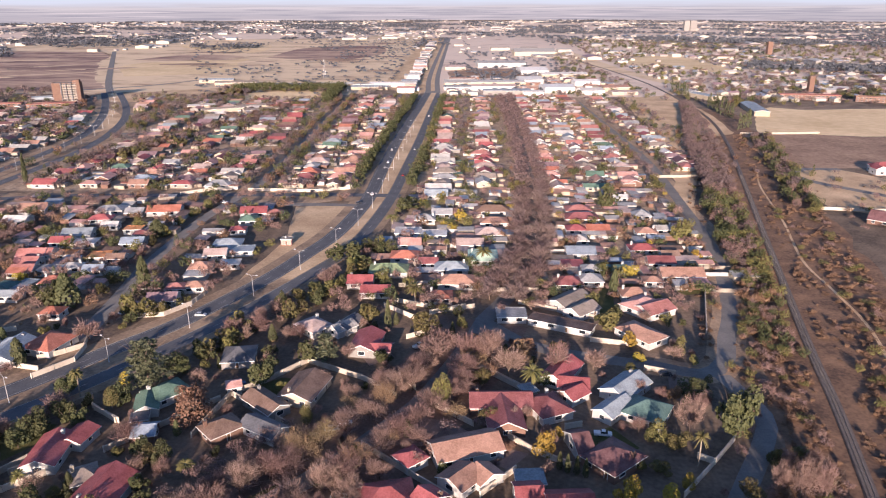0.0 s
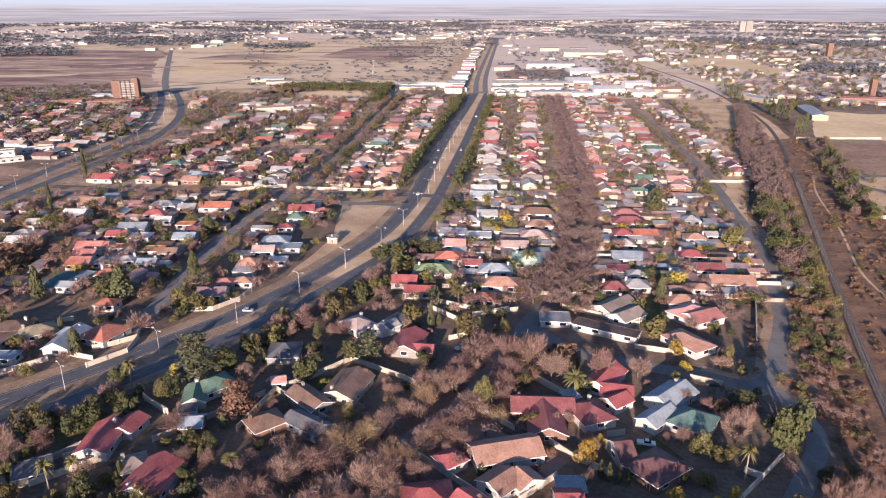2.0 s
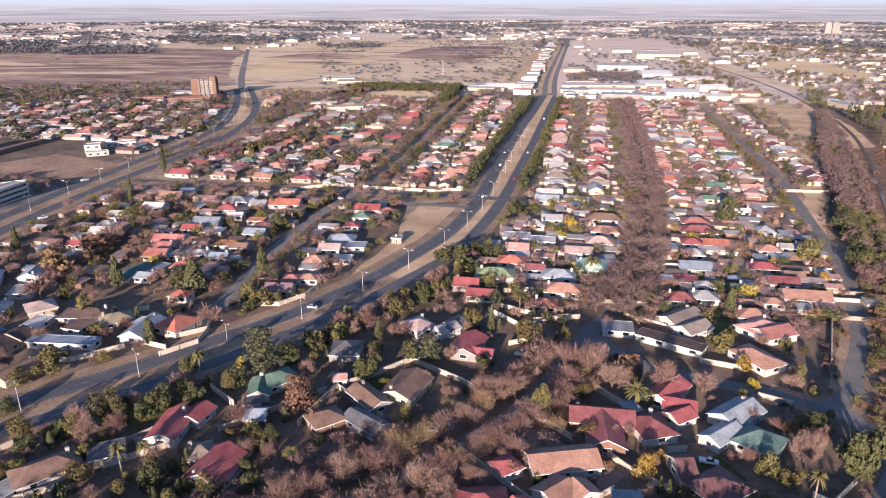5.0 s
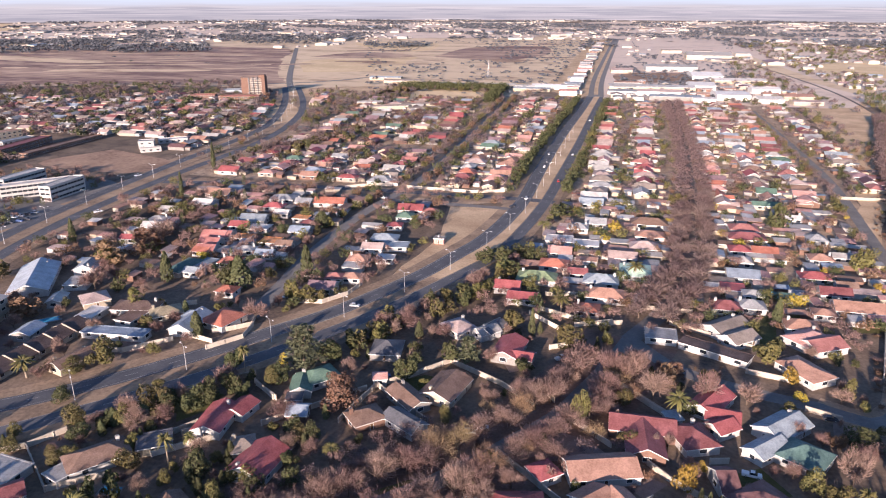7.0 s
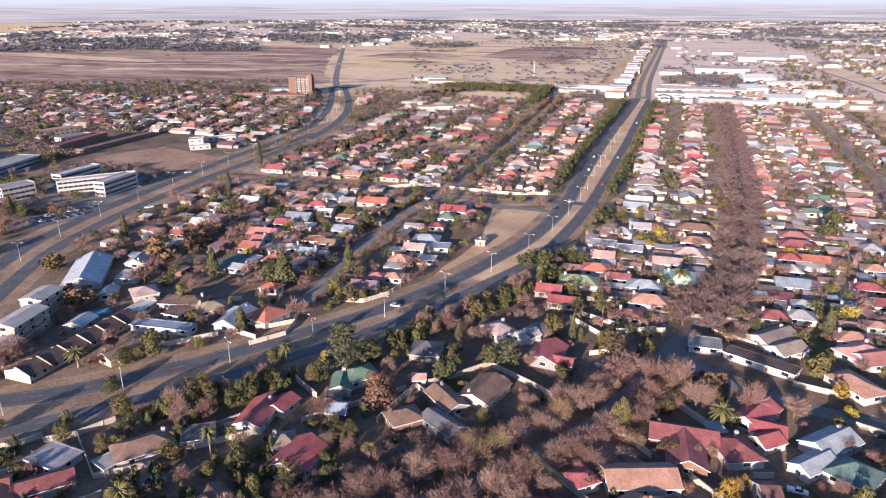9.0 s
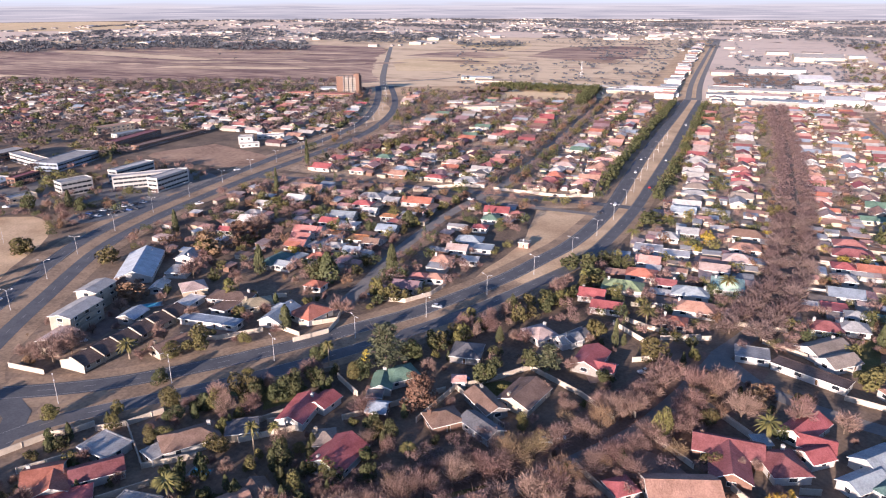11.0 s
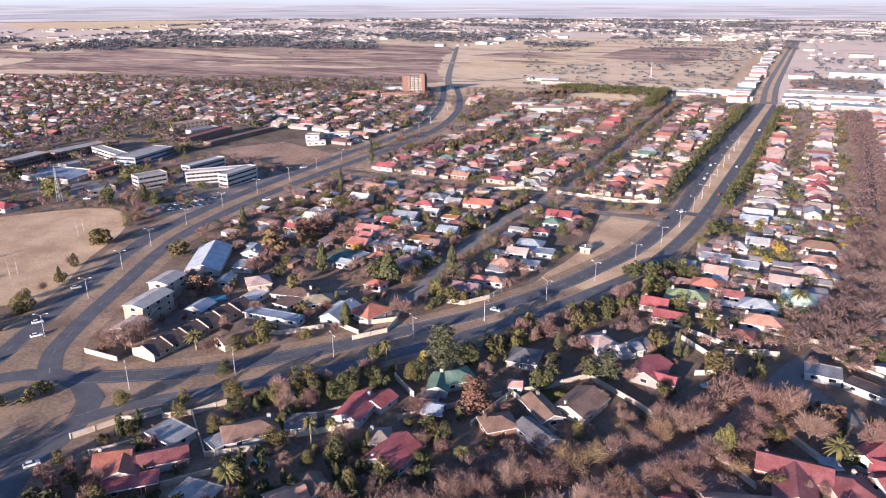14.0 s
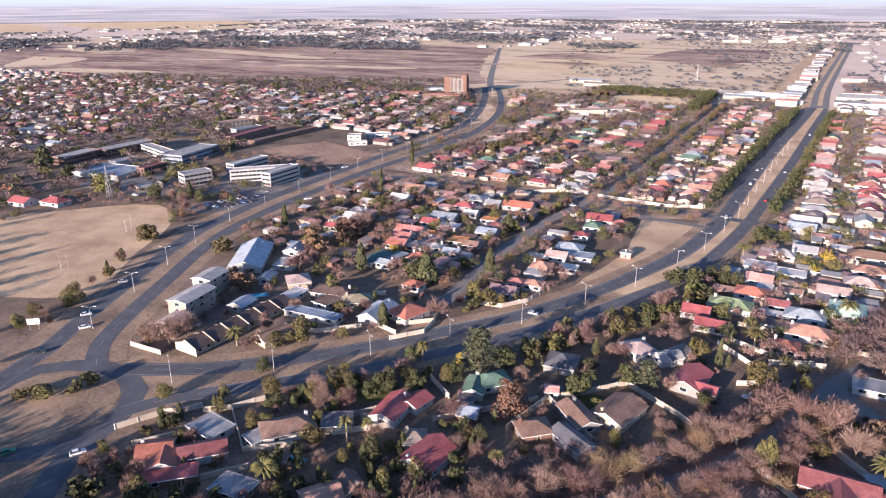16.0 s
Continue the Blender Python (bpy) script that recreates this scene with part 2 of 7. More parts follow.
def ribbon_shape(shape, line, off0, off1, z0, z1, slot=0):
    """A solid band along a line, between two offsets."""
    n = sides(line)
    vs = []
    for p, s in zip(line, n):
        for o, z in ((off0, z0), (off0, z1), (off1, z1), (off1, z0)):
            vs.append((p.x + s.x * o, p.y + s.y * o, z))
    fs = []
    for i in range(len(line) - 1):
        k = 4 * i
        fs += [(k + 1, k + 2, k + 6, k + 5), (k, k + 1, k + 5, k + 4), (k + 2, k + 3, k + 7, k + 6)]
    fs += [(0, 3, 2, 1), tuple(len(vs) - 4 + a for a in (0, 1, 2, 3))]
    return shape.add(vs, fs, slot)


def road(name, pts, width, mat, label, z=0.05, kerb=(0, 0), avoid=True):
    line = smooth_line(pts)
    s = Shape(mat)
    ribbon_shape(s, line, width / 2, -width / 2, -0.05, z)
    ob = tagged(new(name, s.mesh(name)), label, "road", kind="structure")
    if kerb and kerb[1]:
        for side in (1, -1):
            k = Shape(CONCRETE)
            a, b = side * width / 2, side * (width / 2 + 0.16)
            ribbon_shape(k, line[int(len(line) * kerb[0]):int(len(line) * kerb[1])], max(a, b), min(a, b), -0.05, z + 0.11)
            tagged(new("kerb", k.mesh("kerb")), "grey concrete kerb along the road edge", "kerb", kind="structure")
    if avoid:
        ROADPTS.extend((p.x, p.y, width / 2) for p in line)
    return line


def patch(name, pts, mat, label, z=0.02, category="ground"):
    """A flat piece of ground cover with an uneven rim."""
    ring = smooth_line(list(pts) + [pts[0]], 14.0)[:-1]
    size = max((a - ring[0]).length for a in ring)
    vs = [(p.x + noise.noise(p * 0.05) * size * 0.01, p.y + noise.noise(p * 0.05 + Vector((9, 3, 1))) * size * 0.01, z) for p in ring]
    bm = bmesh.new()
    f = bm.faces.new([bm.verts.new(v) for v in vs])
    bmesh.ops.triangulate(bm, faces=[f])
    for f in bm.faces:
        if f.normal.z < 0:
            f.normal_flip()
    me = bpy.data.meshes.new(name)
    bm.to_mesh(me)
    bm.free()
    me.materials.append(mat)
    return tagged(new(name, me), label, category, kind="structure")


# ---- houses ----
def roof_mesh(L, D, kind, mat, h, pitch):
    """A roof slab in one piece, with white fascia and barge boards on its rim."""
    s = Shape(mat, FRAME)
    o, e, th = 0.55, 0.4, 0.2
    w, l = D / 2 + o, L / 2 + e
    rise = math.tan(pitch) * w
    z = h - math.tan(pitch) * o
    if kind == "flat":
        a = 0.45
        vs = [(-l, -w, h), (l, -w, h), (l, w, h), (-l, w, h), (-l, -w, h + 0.3), (l, -w, h + 0.3), (l, w, h + 0.3), (-l, w, h + 0.3)]
        vs += [(-l + a, -w + a, h + 0.3), (l - a, -w + a, h + 0.3), (l - a, w - a, h + 0.3), (-l + a, w - a, h + 0.3), (-l + a, -w + a, h + 0.18), (l - a, -w + a, h + 0.18), (l - a, w - a, h + 0.18), (-l + a, w - a, h + 0.18)]
        s.add(vs, [(3, 2, 1, 0), (12, 13, 14, 15)], 0)
        for i in range(4):
            k = (i + 1) % 4
            s.f += [(i, k, 4 + k, 4 + i), (4 + i, 4 + k, 8 + k, 8 + i), (8 + i, 8 + k, 12 + k, 12 + i)]
            s.i += [1, 0, 0]
    elif kind == "hip":
        r = max(l - w, 0.3)
        vs = [(-l, -w, z), (l, -w, z), (l, w, z), (-l, w, z), (-l, -w, z + th), (l, -w, z + th), (l, w, z + th), (-l, w, z + th), (-r, 0, z + rise + th), (r, 0, z + rise + th)]
        s.add(vs, [(3, 2, 1, 0), (4, 5, 9, 8), (6, 7, 8, 9), (5, 6, 9), (7, 4, 8), (0, 1, 5, 4), (1, 2, 6, 5), (2, 3, 7, 6), (3, 0, 4, 7)])
        s.i[-4:] = [1, 1, 1, 1]
    else:
        cut = [(-w, z), (0, z + rise), (w, z), (w, z + th), (0.16, z + rise + th - 0.02), (0, z + rise + th + 0.07), (-0.16, z + rise + th - 0.02), (-w, z + th)]
        n = len(cut)
        vs = [(x, y, zz) for x in (-l, l) for y, zz in cut]
        for i in range(n):
            k = (i + 1) % n
            s.f.append((i, n + i, n + k, k))
            s.i.append(1 if i in (2, 7) else 0)
        s.v = vs
        for a in (0, n):
            for q in ((0, 1, 5, 6, 7), (1, 2, 3, 4, 5)):
                s.f.append(tuple(a + b for b in q))
                s.i.append(1)
    return s.mesh("roof")


def wall_mesh(L, D, kind, mat, h, pitch):
    s = Shape(mat)
    l, w = L / 2, D / 2
    if kind == "gable":
        t = h + math.tan(pitch) * w - 0.02
        vs = [(-l, -w, -0.1), (l, -w, -0.1), (l, w, -0.1), (-l, w, -0.1), (-l, -w, h), (l, -w, h), (l, w, h), (-l, w, h), (-l, 0, t), (l, 0, t)]
        s.add(vs, [(0, 1, 5, 4), (2, 3, 7, 6), (1, 2, 6, 9, 5), (3, 0, 4, 8, 7), (3, 2, 1, 0), (4, 5, 9, 8), (6, 7, 8, 9)])
    else:
        s.box(-l, -w, -0.1, l, w, h - 0.02)
    s.box(-l - 0.06, -w - 0.06, -0.1, l + 0.06, w + 0.06, 0.25)
    return s.mesh("wall")


def window_mesh(w, h):
    """A frame with its recessed pane, as one connected piece."""
    s = Shape(FRAME, GLASS)
    a, b = w / 2 + 0.09, w / 2
    vs = [(-a, -0.07, -0.12), (a, -0.07, -0.12), (a, -0.07, h + 0.09), (-a, -0.07, h + 0.09), (-b, -0.07, 0), (b, -0.07, 0), (b, -0.07, h), (-b, -0.07, h)]
    vs += [(-b, -0.03, 0), (b, -0.03, 0), (b, -0.03, h), (-b, -0.03, h), (-a, 0.02, -0.12), (a, 0.02, -0.12), (a, 0.02, h + 0.09), (-a, 0.02, h + 0.09)]
    fs = []
    for i in range(4):
        j = (i + 1) % 4
        fs += [(i, j, 4 + j, 4 + i), (4 + i, 4 + j, 8 + j, 8 + i), (12 + i, 12 + j, j, i)]
    s.add(vs, fs, 0)
    s.f.append((8, 9, 10, 11))
    s.i.append(1)
    return s.mesh("window")


WIN = [window_mesh(1.5, 1.2), window_mesh(2.2, 1.3), window_mesh(0.9, 1.0)]
DOOR = Shape(DOORM, FRAME).box(-0.45, -0.05, 0, 0.45, 0.02, 2.05, 0).box(-0.55, -0.08, 0, -0.45, 0.02, 2.15, 1).box(0.45, -0.08, 0, 0.55, 0.02, 2.15, 1).box(-0.55, -0.08, 2.05, 0.55, 0.02, 2.15, 1).mesh("door")
CHIM = {m.name: Shape(m, DARKGREY).box(-0.45, -0.35, 0, 0.45, 0.35, 2.6).box(-0.55, -0.45, 2.3, 0.55, 0.45, 2.45).box(-0.2, -0.2, 2.6, 0.2, 0.2, 2.9, 1).mesh("chimney") for m in (WHITEW, CREAMW, GREYW, BRICKW, TANW)}
FOOT = []
rng = random.Random(7)


def windows_on(parent, base, L, D, levels=1, storey=2.8):
    """Windows and one door along the four walls of a wing."""
    first = True
    for k in range(4):
        run = L if k % 2 == 0 else D
        off = D / 2 if k % 2 == 0 else L / 2
        c = max(1, int(run / 5.2))
        for lev in range(levels):
            for i in range(c):
                u = (i + 0.5) / c * run - run / 2
                m = base @ pose(0, 0, 0, 0, 0, 90 * k) @ pose(u, -off, 1.0 + lev * storey)
                if k == 0 and first and run > 9 and i == c // 2:
                    part("door", DOOR, parent, base @ pose(u, -off, 0.05))
                    first = False
                else:
                    part("window", WIN[(i + k) % 3 if run < 7 else (i + k) % 2], parent, m)


def house(roof, wall, *wings, h=2.75, levels=1, full=True):
    """One dwelling of one or more wings, each (x, y, turn, length, depth, roof kind)."""
    x, y = wings[0][:2]
    colour = roof.name
    label = f"{wall.name.replace(' wall', '')} house with {colour}"
    root = thing("house", pose(x, y, 0), label, "house", "houses of the suburb")
    for i, (wx, wy, turn, L, D, kind) in enumerate(wings):
        FOOT.append((wx, wy, 0.5 * max(L, D) * 0.85 + 1, turn, L, D))
        m = pose(wx - x, wy - y, 0, 0, 0, turn)
        hh = h * levels - 0.14 * i - (0.25 if kind == "flat" else 0)
        pitch = radians(rng.uniform(20, 27))
        part("wall", wall_mesh(L, D, kind, wall, hh, pitch), root, m)
        part("roof", roof_mesh(L, D, kind, roof, hh, pitch), root, m)
        if full:
            windows_on(root, m, L, D, levels=levels)
        else:
            for u in (-L / 4, L / 4):
                part("window", WIN[1], root, m @ pose(u, -D / 2, 1.0))
            part("window", WIN[0], root, m @ pose(0, 0, 0, 0, 0, 270) @ pose(0, -L / 2, 1.0))
            part("window", WIN[0], root, m @ pose(0, 0, 0, 0, 0, 90) @ pose(0, -L / 2, 1.0))
        if i == 0 and kind != "flat" and rng.random() < 0.45:
            part("chimney", CHIM[wall.name], root, m @ pose(rng.choice((-0.38, 0.38)) * L, D * 0.2, hh - 0.2))
    return root


WALLPTS = []


def boundary_wall(pts, h=1.8, mat=None):
    """A garden wall of plastered panels with a coping and piers."""
    s = Shape(mat or WALLCREAM)
    line = []
    for a, b in zip(pts, pts[1:]):
        a, b = Vector((*a, 0)), Vector((*b, 0))
        k = max(1, int((b - a).length / 3))
        line += [a + (b - a) * (i / k) for i in range(k)]
    line.append(Vector((*pts[-1], 0)))
    WALLPTS.extend((p.x, p.y) for p in line)
    ribbon_shape(s, line, 0.1, -0.1, -0.1, h)
    ribbon_shape(s, line, 0.16, -0.16, h, h + 0.08)
    for p in line[::2]:
        s.box(p.x - 0.2, p.y - 0.2, -0.1, p.x + 0.2, p.y + 0.2, h + 0.16)
    tagged(new("boundary_wall", s.mesh("boundary_wall")), "cream plastered garden wall with piers and coping", "wall", "garden walls")


# ---- trees ----
def crown_points(rg, n, kind):
    """Points on the lumps of a crown, in a box of one unit wide and high, with outward ways."""
    pts = []
    if kind == "cone":
        for _ in range(n):
            z = rg.random() ** 0.8
            r = 0.5 * (1 - z) ** 0.55 * min(1, 0.55 + 3 * z) * (0.86 + 0.14 * math.sin(z * 40)) * rg.uniform(0.72, 1.1) + 0.02
            a = rg.uniform(0, 2 * math.pi)
            pts.append((Vector((math.cos(a) * r, math.sin(a) * r, 0.06 + 0.94 * z)), Vector((math.cos(a), math.sin(a), 0.4))))
        return pts
    if kind == "layer":
        for _ in range(n):
            lev = rg.randrange(7)
            z = 0.2 + lev * 0.115
            R = 0.5 * (1 - (lev / 7) ** 1.8 * 0.7) * (0.82 + 0.18 * math.sin(lev * 2.4))
            a, r = rg.uniform(0, 2 * math.pi), R * rg.random() ** 0.4
            r *= 0.72 + 0.28 * math.sin(5 * a + lev * 2.1)
            pts.append((Vector((math.cos(a) * r, math.sin(a) * r, z + 0.05 * (1 - r / R) + rg.uniform(-0.012, 0.012))), Vector((math.cos(a) * 0.2, math.sin(a) * 0.2, 1.4))))
        return pts
    lumps = []
    loose = kind in ("twigs", "open")
    for _ in range(rg.randint(12, 16) if loose else rg.randint(9, 13)):
        a, r = rg.uniform(0, 2 * math.pi), 0.32 * math.sqrt(rg.random())
        zz = (0.38 + 0.45 * rg.random() * (1 - r)) if loose else 0.22 + 0.60 * rg.random() * (1 - r)
        lumps.append((Vector((math.cos(a) * r, math.sin(a) * r, zz)), rg.uniform(0.13, 0.22)))
    while len(pts) < n:
        c, R = rg.choice(lumps)
        d = Vector((rg.gauss(0, 1), rg.gauss(0, 1), rg.gauss(0, 1) * 0.9)).normalized()
        p = c + d * R * (rg.uniform(0.25, 1.2) if loose else rg.uniform(0.8, 1.12))
        if not loose and any((p - c2).length < R2 * 0.75 for c2, R2 in lumps):
            continue
        pts.append((p, d))
    return pts


def crown_mesh(seed, n, size, kind, mat, twig=False, thick=1.0, plain=False):
    """Many small leaf clumps, or twigs, over the lumps of a crown."""
    rg = random.Random(seed)
    vs, fs = [], []
    for p, d in crown_points(rg, n, kind):
        k = len(vs)
        if twig:
            fan = (p - Vector((0, 0, 0.3))).normalized()
            for _ in range(2):
                w = (fan * 0.9 + d * 0.5 + Vector((rg.gauss(0, 0.42), rg.gauss(0, 0.42), rg.gauss(0.25, 0.38)))).normalized()
                s = w.cross(Vector((rg.gauss(0, 1), rg.gauss(0, 1), rg.gauss(0, 1)))).normalized() * size * 0.062 * thick
                c = p + Vector((rg.gauss(0, 0.03), rg.gauss(0, 0.03), rg.gauss(0, 0.03)))
                q = c - w * size * rg.uniform(0.4, 1.4)
                t = c + w * size * rg.uniform(0.3, 1.0)
                k = len(vs)
                vs += [q - s, q + s, t]
                fs.append((k, k + 1, k + 2))
        elif plain:
            nrm = (d * 0.7 + Vector((rg.gauss(0, 0.5), rg.gauss(0, 0.5), rg.gauss(0.2, 0.5)))).normalized()
            a = nrm.orthogonal().normalized()
            b = nrm.cross(a)
            t = rg.uniform(0, 6.28)
            for h in (0, 2.2, 4.2):
                r = size * rg.uniform(0.7, 1.5)
                vs.append(p + a * math.cos(t + h) * r + b * math.sin(t + h) * r)
            fs.append((k, k + 1, k + 2))
        else:
            nrm = (d + Vector((rg.gauss(0, 0.45), rg.gauss(0, 0.45), rg.gauss(0.15, 0.45)))).normalized()
            a = nrm.orthogonal().normalized()
            b = nrm.cross(a)
            t = rg.uniform(0, 6.28)
            a, b = a * math.cos(t) + b * math.sin(t), b * math.cos(t) - a * math.sin(t)
            r = size * rg.uniform(0.6, 1.3)
            vs += [p - a * r, p - b * r * 0.8 + nrm * r * 0.25, p + a * r, p + b * r * 0.7 + nrm * r * 0.3]
            fs += [(k, k + 1, k + 2), (k, k + 2, k + 3)]
    return mesh_of("crown", vs, fs, [mat])


def trunk_mesh(seed, mat, top=0.5, limbs=6, r=0.03):
    rg = random.Random(seed)
    s = Shape(mat)
    s.tube((0, 0, -0.02), (0.01, 0, top * 0.6), r, r * 0.75)
    for i in range(limbs):
        a = 2 * math.pi * i / max(limbs, 1) + rg.uniform(-0.4, 0.4)
        m = Vector((math.cos(a) * 0.14, math.sin(a) * 0.14, top * 0.95 + rg.uniform(-0.06, 0.06)))
        e = Vector((math.cos(a) * 0.36, math.sin(a) * 0.36, min(0.93, top + rg.uniform(0.15, 0.38))))
        s.tube((0, 0, top * 0.5), m, r * 0.6, r * 0.38, 4)
        s.tube(m, e, r * 0.38, r * 0.12, 3)
        e2 = m + Vector((rg.uniform(-0.2, 0.2), rg.uniform(-0.2, 0.2), rg.uniform(0.15, 0.35)))
        s.tube(m, e2, r * 0.3, r * 0.1, 3)
    return s.mesh("trunk")


def palm_meshes(seed):
    rg = random.Random(seed)
    s = Shape(PALMBARK)
    s.tube((0, 0, -0.02), (0.01, 0.01, 0.7), 0.045, 0.035, 7)
    s.tube((0.01, 0.01, 0.68), (0.01, 0.01, 0.78), 0.07, 0.05, 7)
    vs, fs = [], []
    for i in range(46):
        a = i * 2.4 + rg.uniform(-0.2, 0.2)
        up = rg.uniform(-0.35, 1.35)
        d = Vector((math.cos(a), math.sin(a), 0))
        sd = Vector((-d.y, d.x, 0))
        prev = None
        for j in range(6):
            t = j / 5
            reach = math.sin(up) * 0.34 * t
            p = Vector((0.01, 0.01, 0.76)) + d * 0.5 * t * (0.35 + 0.65 * math.cos(up * 0.9)) + Vector((0, 0, reach - 0.2 * t * t))
            w = 0.045 * math.sin(math.pi * min(1, 0.12 + t * 0.88)) + 0.004
            k = len(vs)
            vs += [p - sd * w - Vector((0, 0, w * 0.5)), p, p + sd * w - Vector((0, 0, w * 0.5))]
            if prev is not None:
                fs += [(prev, prev + 1, k + 1, k), (prev + 1, prev + 2, k + 2, k + 1)]
            prev = k
    return s.mesh("trunk"), mesh_of("crown", vs, fs, [L_PALM])


EVER, OLIVE, YELLOW, AUTUMN, BARE, AVENUE, CONIFER, CEDAR, CYPRESS, PALM, WILLOW, SCRUB = "EVER OLIVE YELLOW AUTUMN BARE AVENUE CONIFER CEDAR CYPRESS PALM WILLOW SCRUB".split()
SPEC = {  # leaves, crown form, number, clump size, twigs, trunk top, limbs, label
    EVER: (L_EVER, "round", 900, 0.045, False, 0.4, 5, "dark evergreen garden tree with dense leaves"),
    OLIVE: (L_OLIVE, "round", 900, 0.042, False, 0.4, 5, "olive green garden tree with rounded crown"),
    YELLOW: (L_YELLOW, "round", 900, 0.042, False, 0.4, 5, "bright yellow flowering wattle tree"),
    AUTUMN: (L_AUTUMN, "round", 900, 0.045, False, 0.42, 6, "tree with rusty brown winter leaves"),
    BARE: (L_BARE, "twigs", 1250, 0.075, True, 0.42, 8, "bare brown winter tree with fine twigs"),
    AVENUE: (L_AVENUE, "twigs", 1500, 0.07, True, 0.42, 8, "bare grey mauve street tree with wide crown"),
    CONIFER: (L_CONIFER, "cone", 1200, 0.05, False, 0.6, 0, "dark green conifer with pointed dense crown"),
    CEDAR: (L_CEDAR, "layer", 1300, 0.042, False, 0.75, 6, "grey green cedar with flat layered branches"),
    CYPRESS: (L_CONIFER, "cone", 600, 0.07, False, 0.7, 0, "tall narrow dark green cypress"),
    WILLOW: (L_WILLOW, "twigs", 900, 0.06, True, 0.4, 6, "pale dry willow with drooping twigs"),
    SCRUB: (L_SCRUB, "twigs", 420, 0.075, True, 0.3, 4, "dry brown scrub bush"),
}
TREES = {}
for k, (lm, form, n, size, twig, top, limbs, lab) in SPEC.items():
    more, small = (1, 1) if twig else (1.4, 0.8)
    TREES[k] = [(trunk_mesh(i * 7 + 1, BARK, top, limbs, 0.022), crown_mesh(i * 13 + 5, int(n * more), size * small, form, lm, twig)) for i in range(4)]
    TREES[k, "far"] = [(t, crown_mesh(i * 13 + 5, int(n * 0.4), size * 1.48, form, lm, twig, 1.3)) for i, (t, c) in enumerate(TREES[k])]
TREES[PALM] = TREES[PALM, "far"] = [palm_meshes(i) for i in range(3)]
LABEL = {k: v[7] for k, v in SPEC.items()}
LABEL[PALM] = "palm tree with ringed trunk and arching fronds"
NAME = {EVER: "evergreen_tree", OLIVE: "garden_tree", YELLOW: "wattle_tree", AUTUMN: "brown_leaved_tree", BARE: "bare_tree", AVENUE: "avenue_tree", CONIFER: "conifer", CEDAR: "cedar", CYPRESS: "cypress", PALM: "palm_tree", WILLOW: "willow", SCRUB: "bush"}
TREEPTS = []


def tree(kind, x, y, height, width):
    name = NAME[kind]
    root = thing(name, pose(x, y, 0, 0, 0, rng.uniform(0, 360)), LABEL[kind], "tree", kind.lower() + " trees")
    root.scale = (width, width, height)
    t, c = rng.choice(TREES[kind] if 125 < y < 205 else TREES[kind, "far"])
    part("trunk", t, root)
    part("crown", c, root)
    TREEPTS.append((x, y, width / 2))
    return root


def arrays(me):
    n = len(me.vertices)
    v = np.empty(n * 3, np.float32)
    me.vertices.foreach_get("co", v)
    return v.reshape(-1, 3), [tuple(p.vertices) for p in me.polygons]


def batch(name, templates, places, mat, label, category):
    """Many far plants joined into one mesh: places are (x, y, turn, width, height, template)."""
    data = [arrays(t) for t in templates]
    verts, faces, k = [], [], 0
    for x, y, a, w, h, i in places:
        v, f = data[i % len(data)]
        c, s = math.cos(a), math.sin(a)
        verts.append(np.column_stack(((v[:, 0] * c - v[:, 1] * s) * w + x, (v[:, 0] * s + v[:, 1] * c) * w + y, v[:, 2] * h)))
        faces.append([tuple(q + k for q in p) for p in f])
        k += len(v)
    if not verts:
        return None
    me = bpy.data.meshes.new(name)
    me.from_pydata(np.concatenate(verts).tolist(), [], [p for f in faces for p in f])
    me.materials.append(mat)
    me.update()
    return tagged(new(name, me), label, category, kind="stuff")


def far_house(shape, x, y, turn, L, D, h, pitch, wall, roof):
    """A plain gabled house for the joined quarters: walls, overhanging roof, window bands."""
    c, s = math.cos(turn), math.sin(turn)

    def w(px, py, pz):
        return (x + px * c - py * s, y + px * s + py * c, pz)
    l, d = L / 2, D / 2
    t = h + d * pitch
    shape.add([w(*p) for p in ((-l, -d, 0), (l, -d, 0), (l, d, 0), (-l, d, 0), (-l, -d, h), (l, -d, h), (l, d, h), (-l, d, h), (-l, 0, t), (l, 0, t))],
              [(0, 1, 5, 4), (2, 3, 7, 6), (1, 2, 6, 9, 5), (3, 0, 4, 8, 7)], wall)
    o = 0.5
    zz = h - o * pitch + 0.1
    for sg in (1, -1):
        vs = [w(-l - o, 0, t + 0.1), w(l + o, 0, t + 0.1), w(l + o, sg * (d + o), zz), w(-l - o, sg * (d + o), zz)]
        shape.add(vs, [(0, 1, 2, 3) if sg < 0 else (3, 2, 1, 0)], roof)


# ---- ground and distance ----
def ground_material():
    m = material("town soil and dry grass", (0.085, 0.062, 0.047), (0.25, 0.18, 0.125), 0.06, 1, 0.8, 0.4, 0)
    n, l = m.node_tree.nodes, m.node_tree.links
    hsv = next(a for a in n if a.bl_idname == "ShaderNodeHueSaturation")
    geo = n.new("ShaderNodeNewGeometry")
    big = n.new("ShaderNodeTexNoise")
    big.inputs["Scale"].default_value = 0.004
    big.inputs["Detail"].default_value = 5
    l.new(geo.outputs["Position"], big.inputs["Vector"])
    r = n.new("ShaderNodeMapRange")
    r.inputs["From Min"].default_value = 0.35
    r.inputs["From Max"].default_value = 0.65
    r.inputs["To Min"].default_value = 0.75
    r.inputs["To Max"].default_value = 1.35
    l.new(big.outputs["Fac"], r.inputs["Value"])
    l.new(r.outputs[0], hsv.inputs["Value"])
    return m


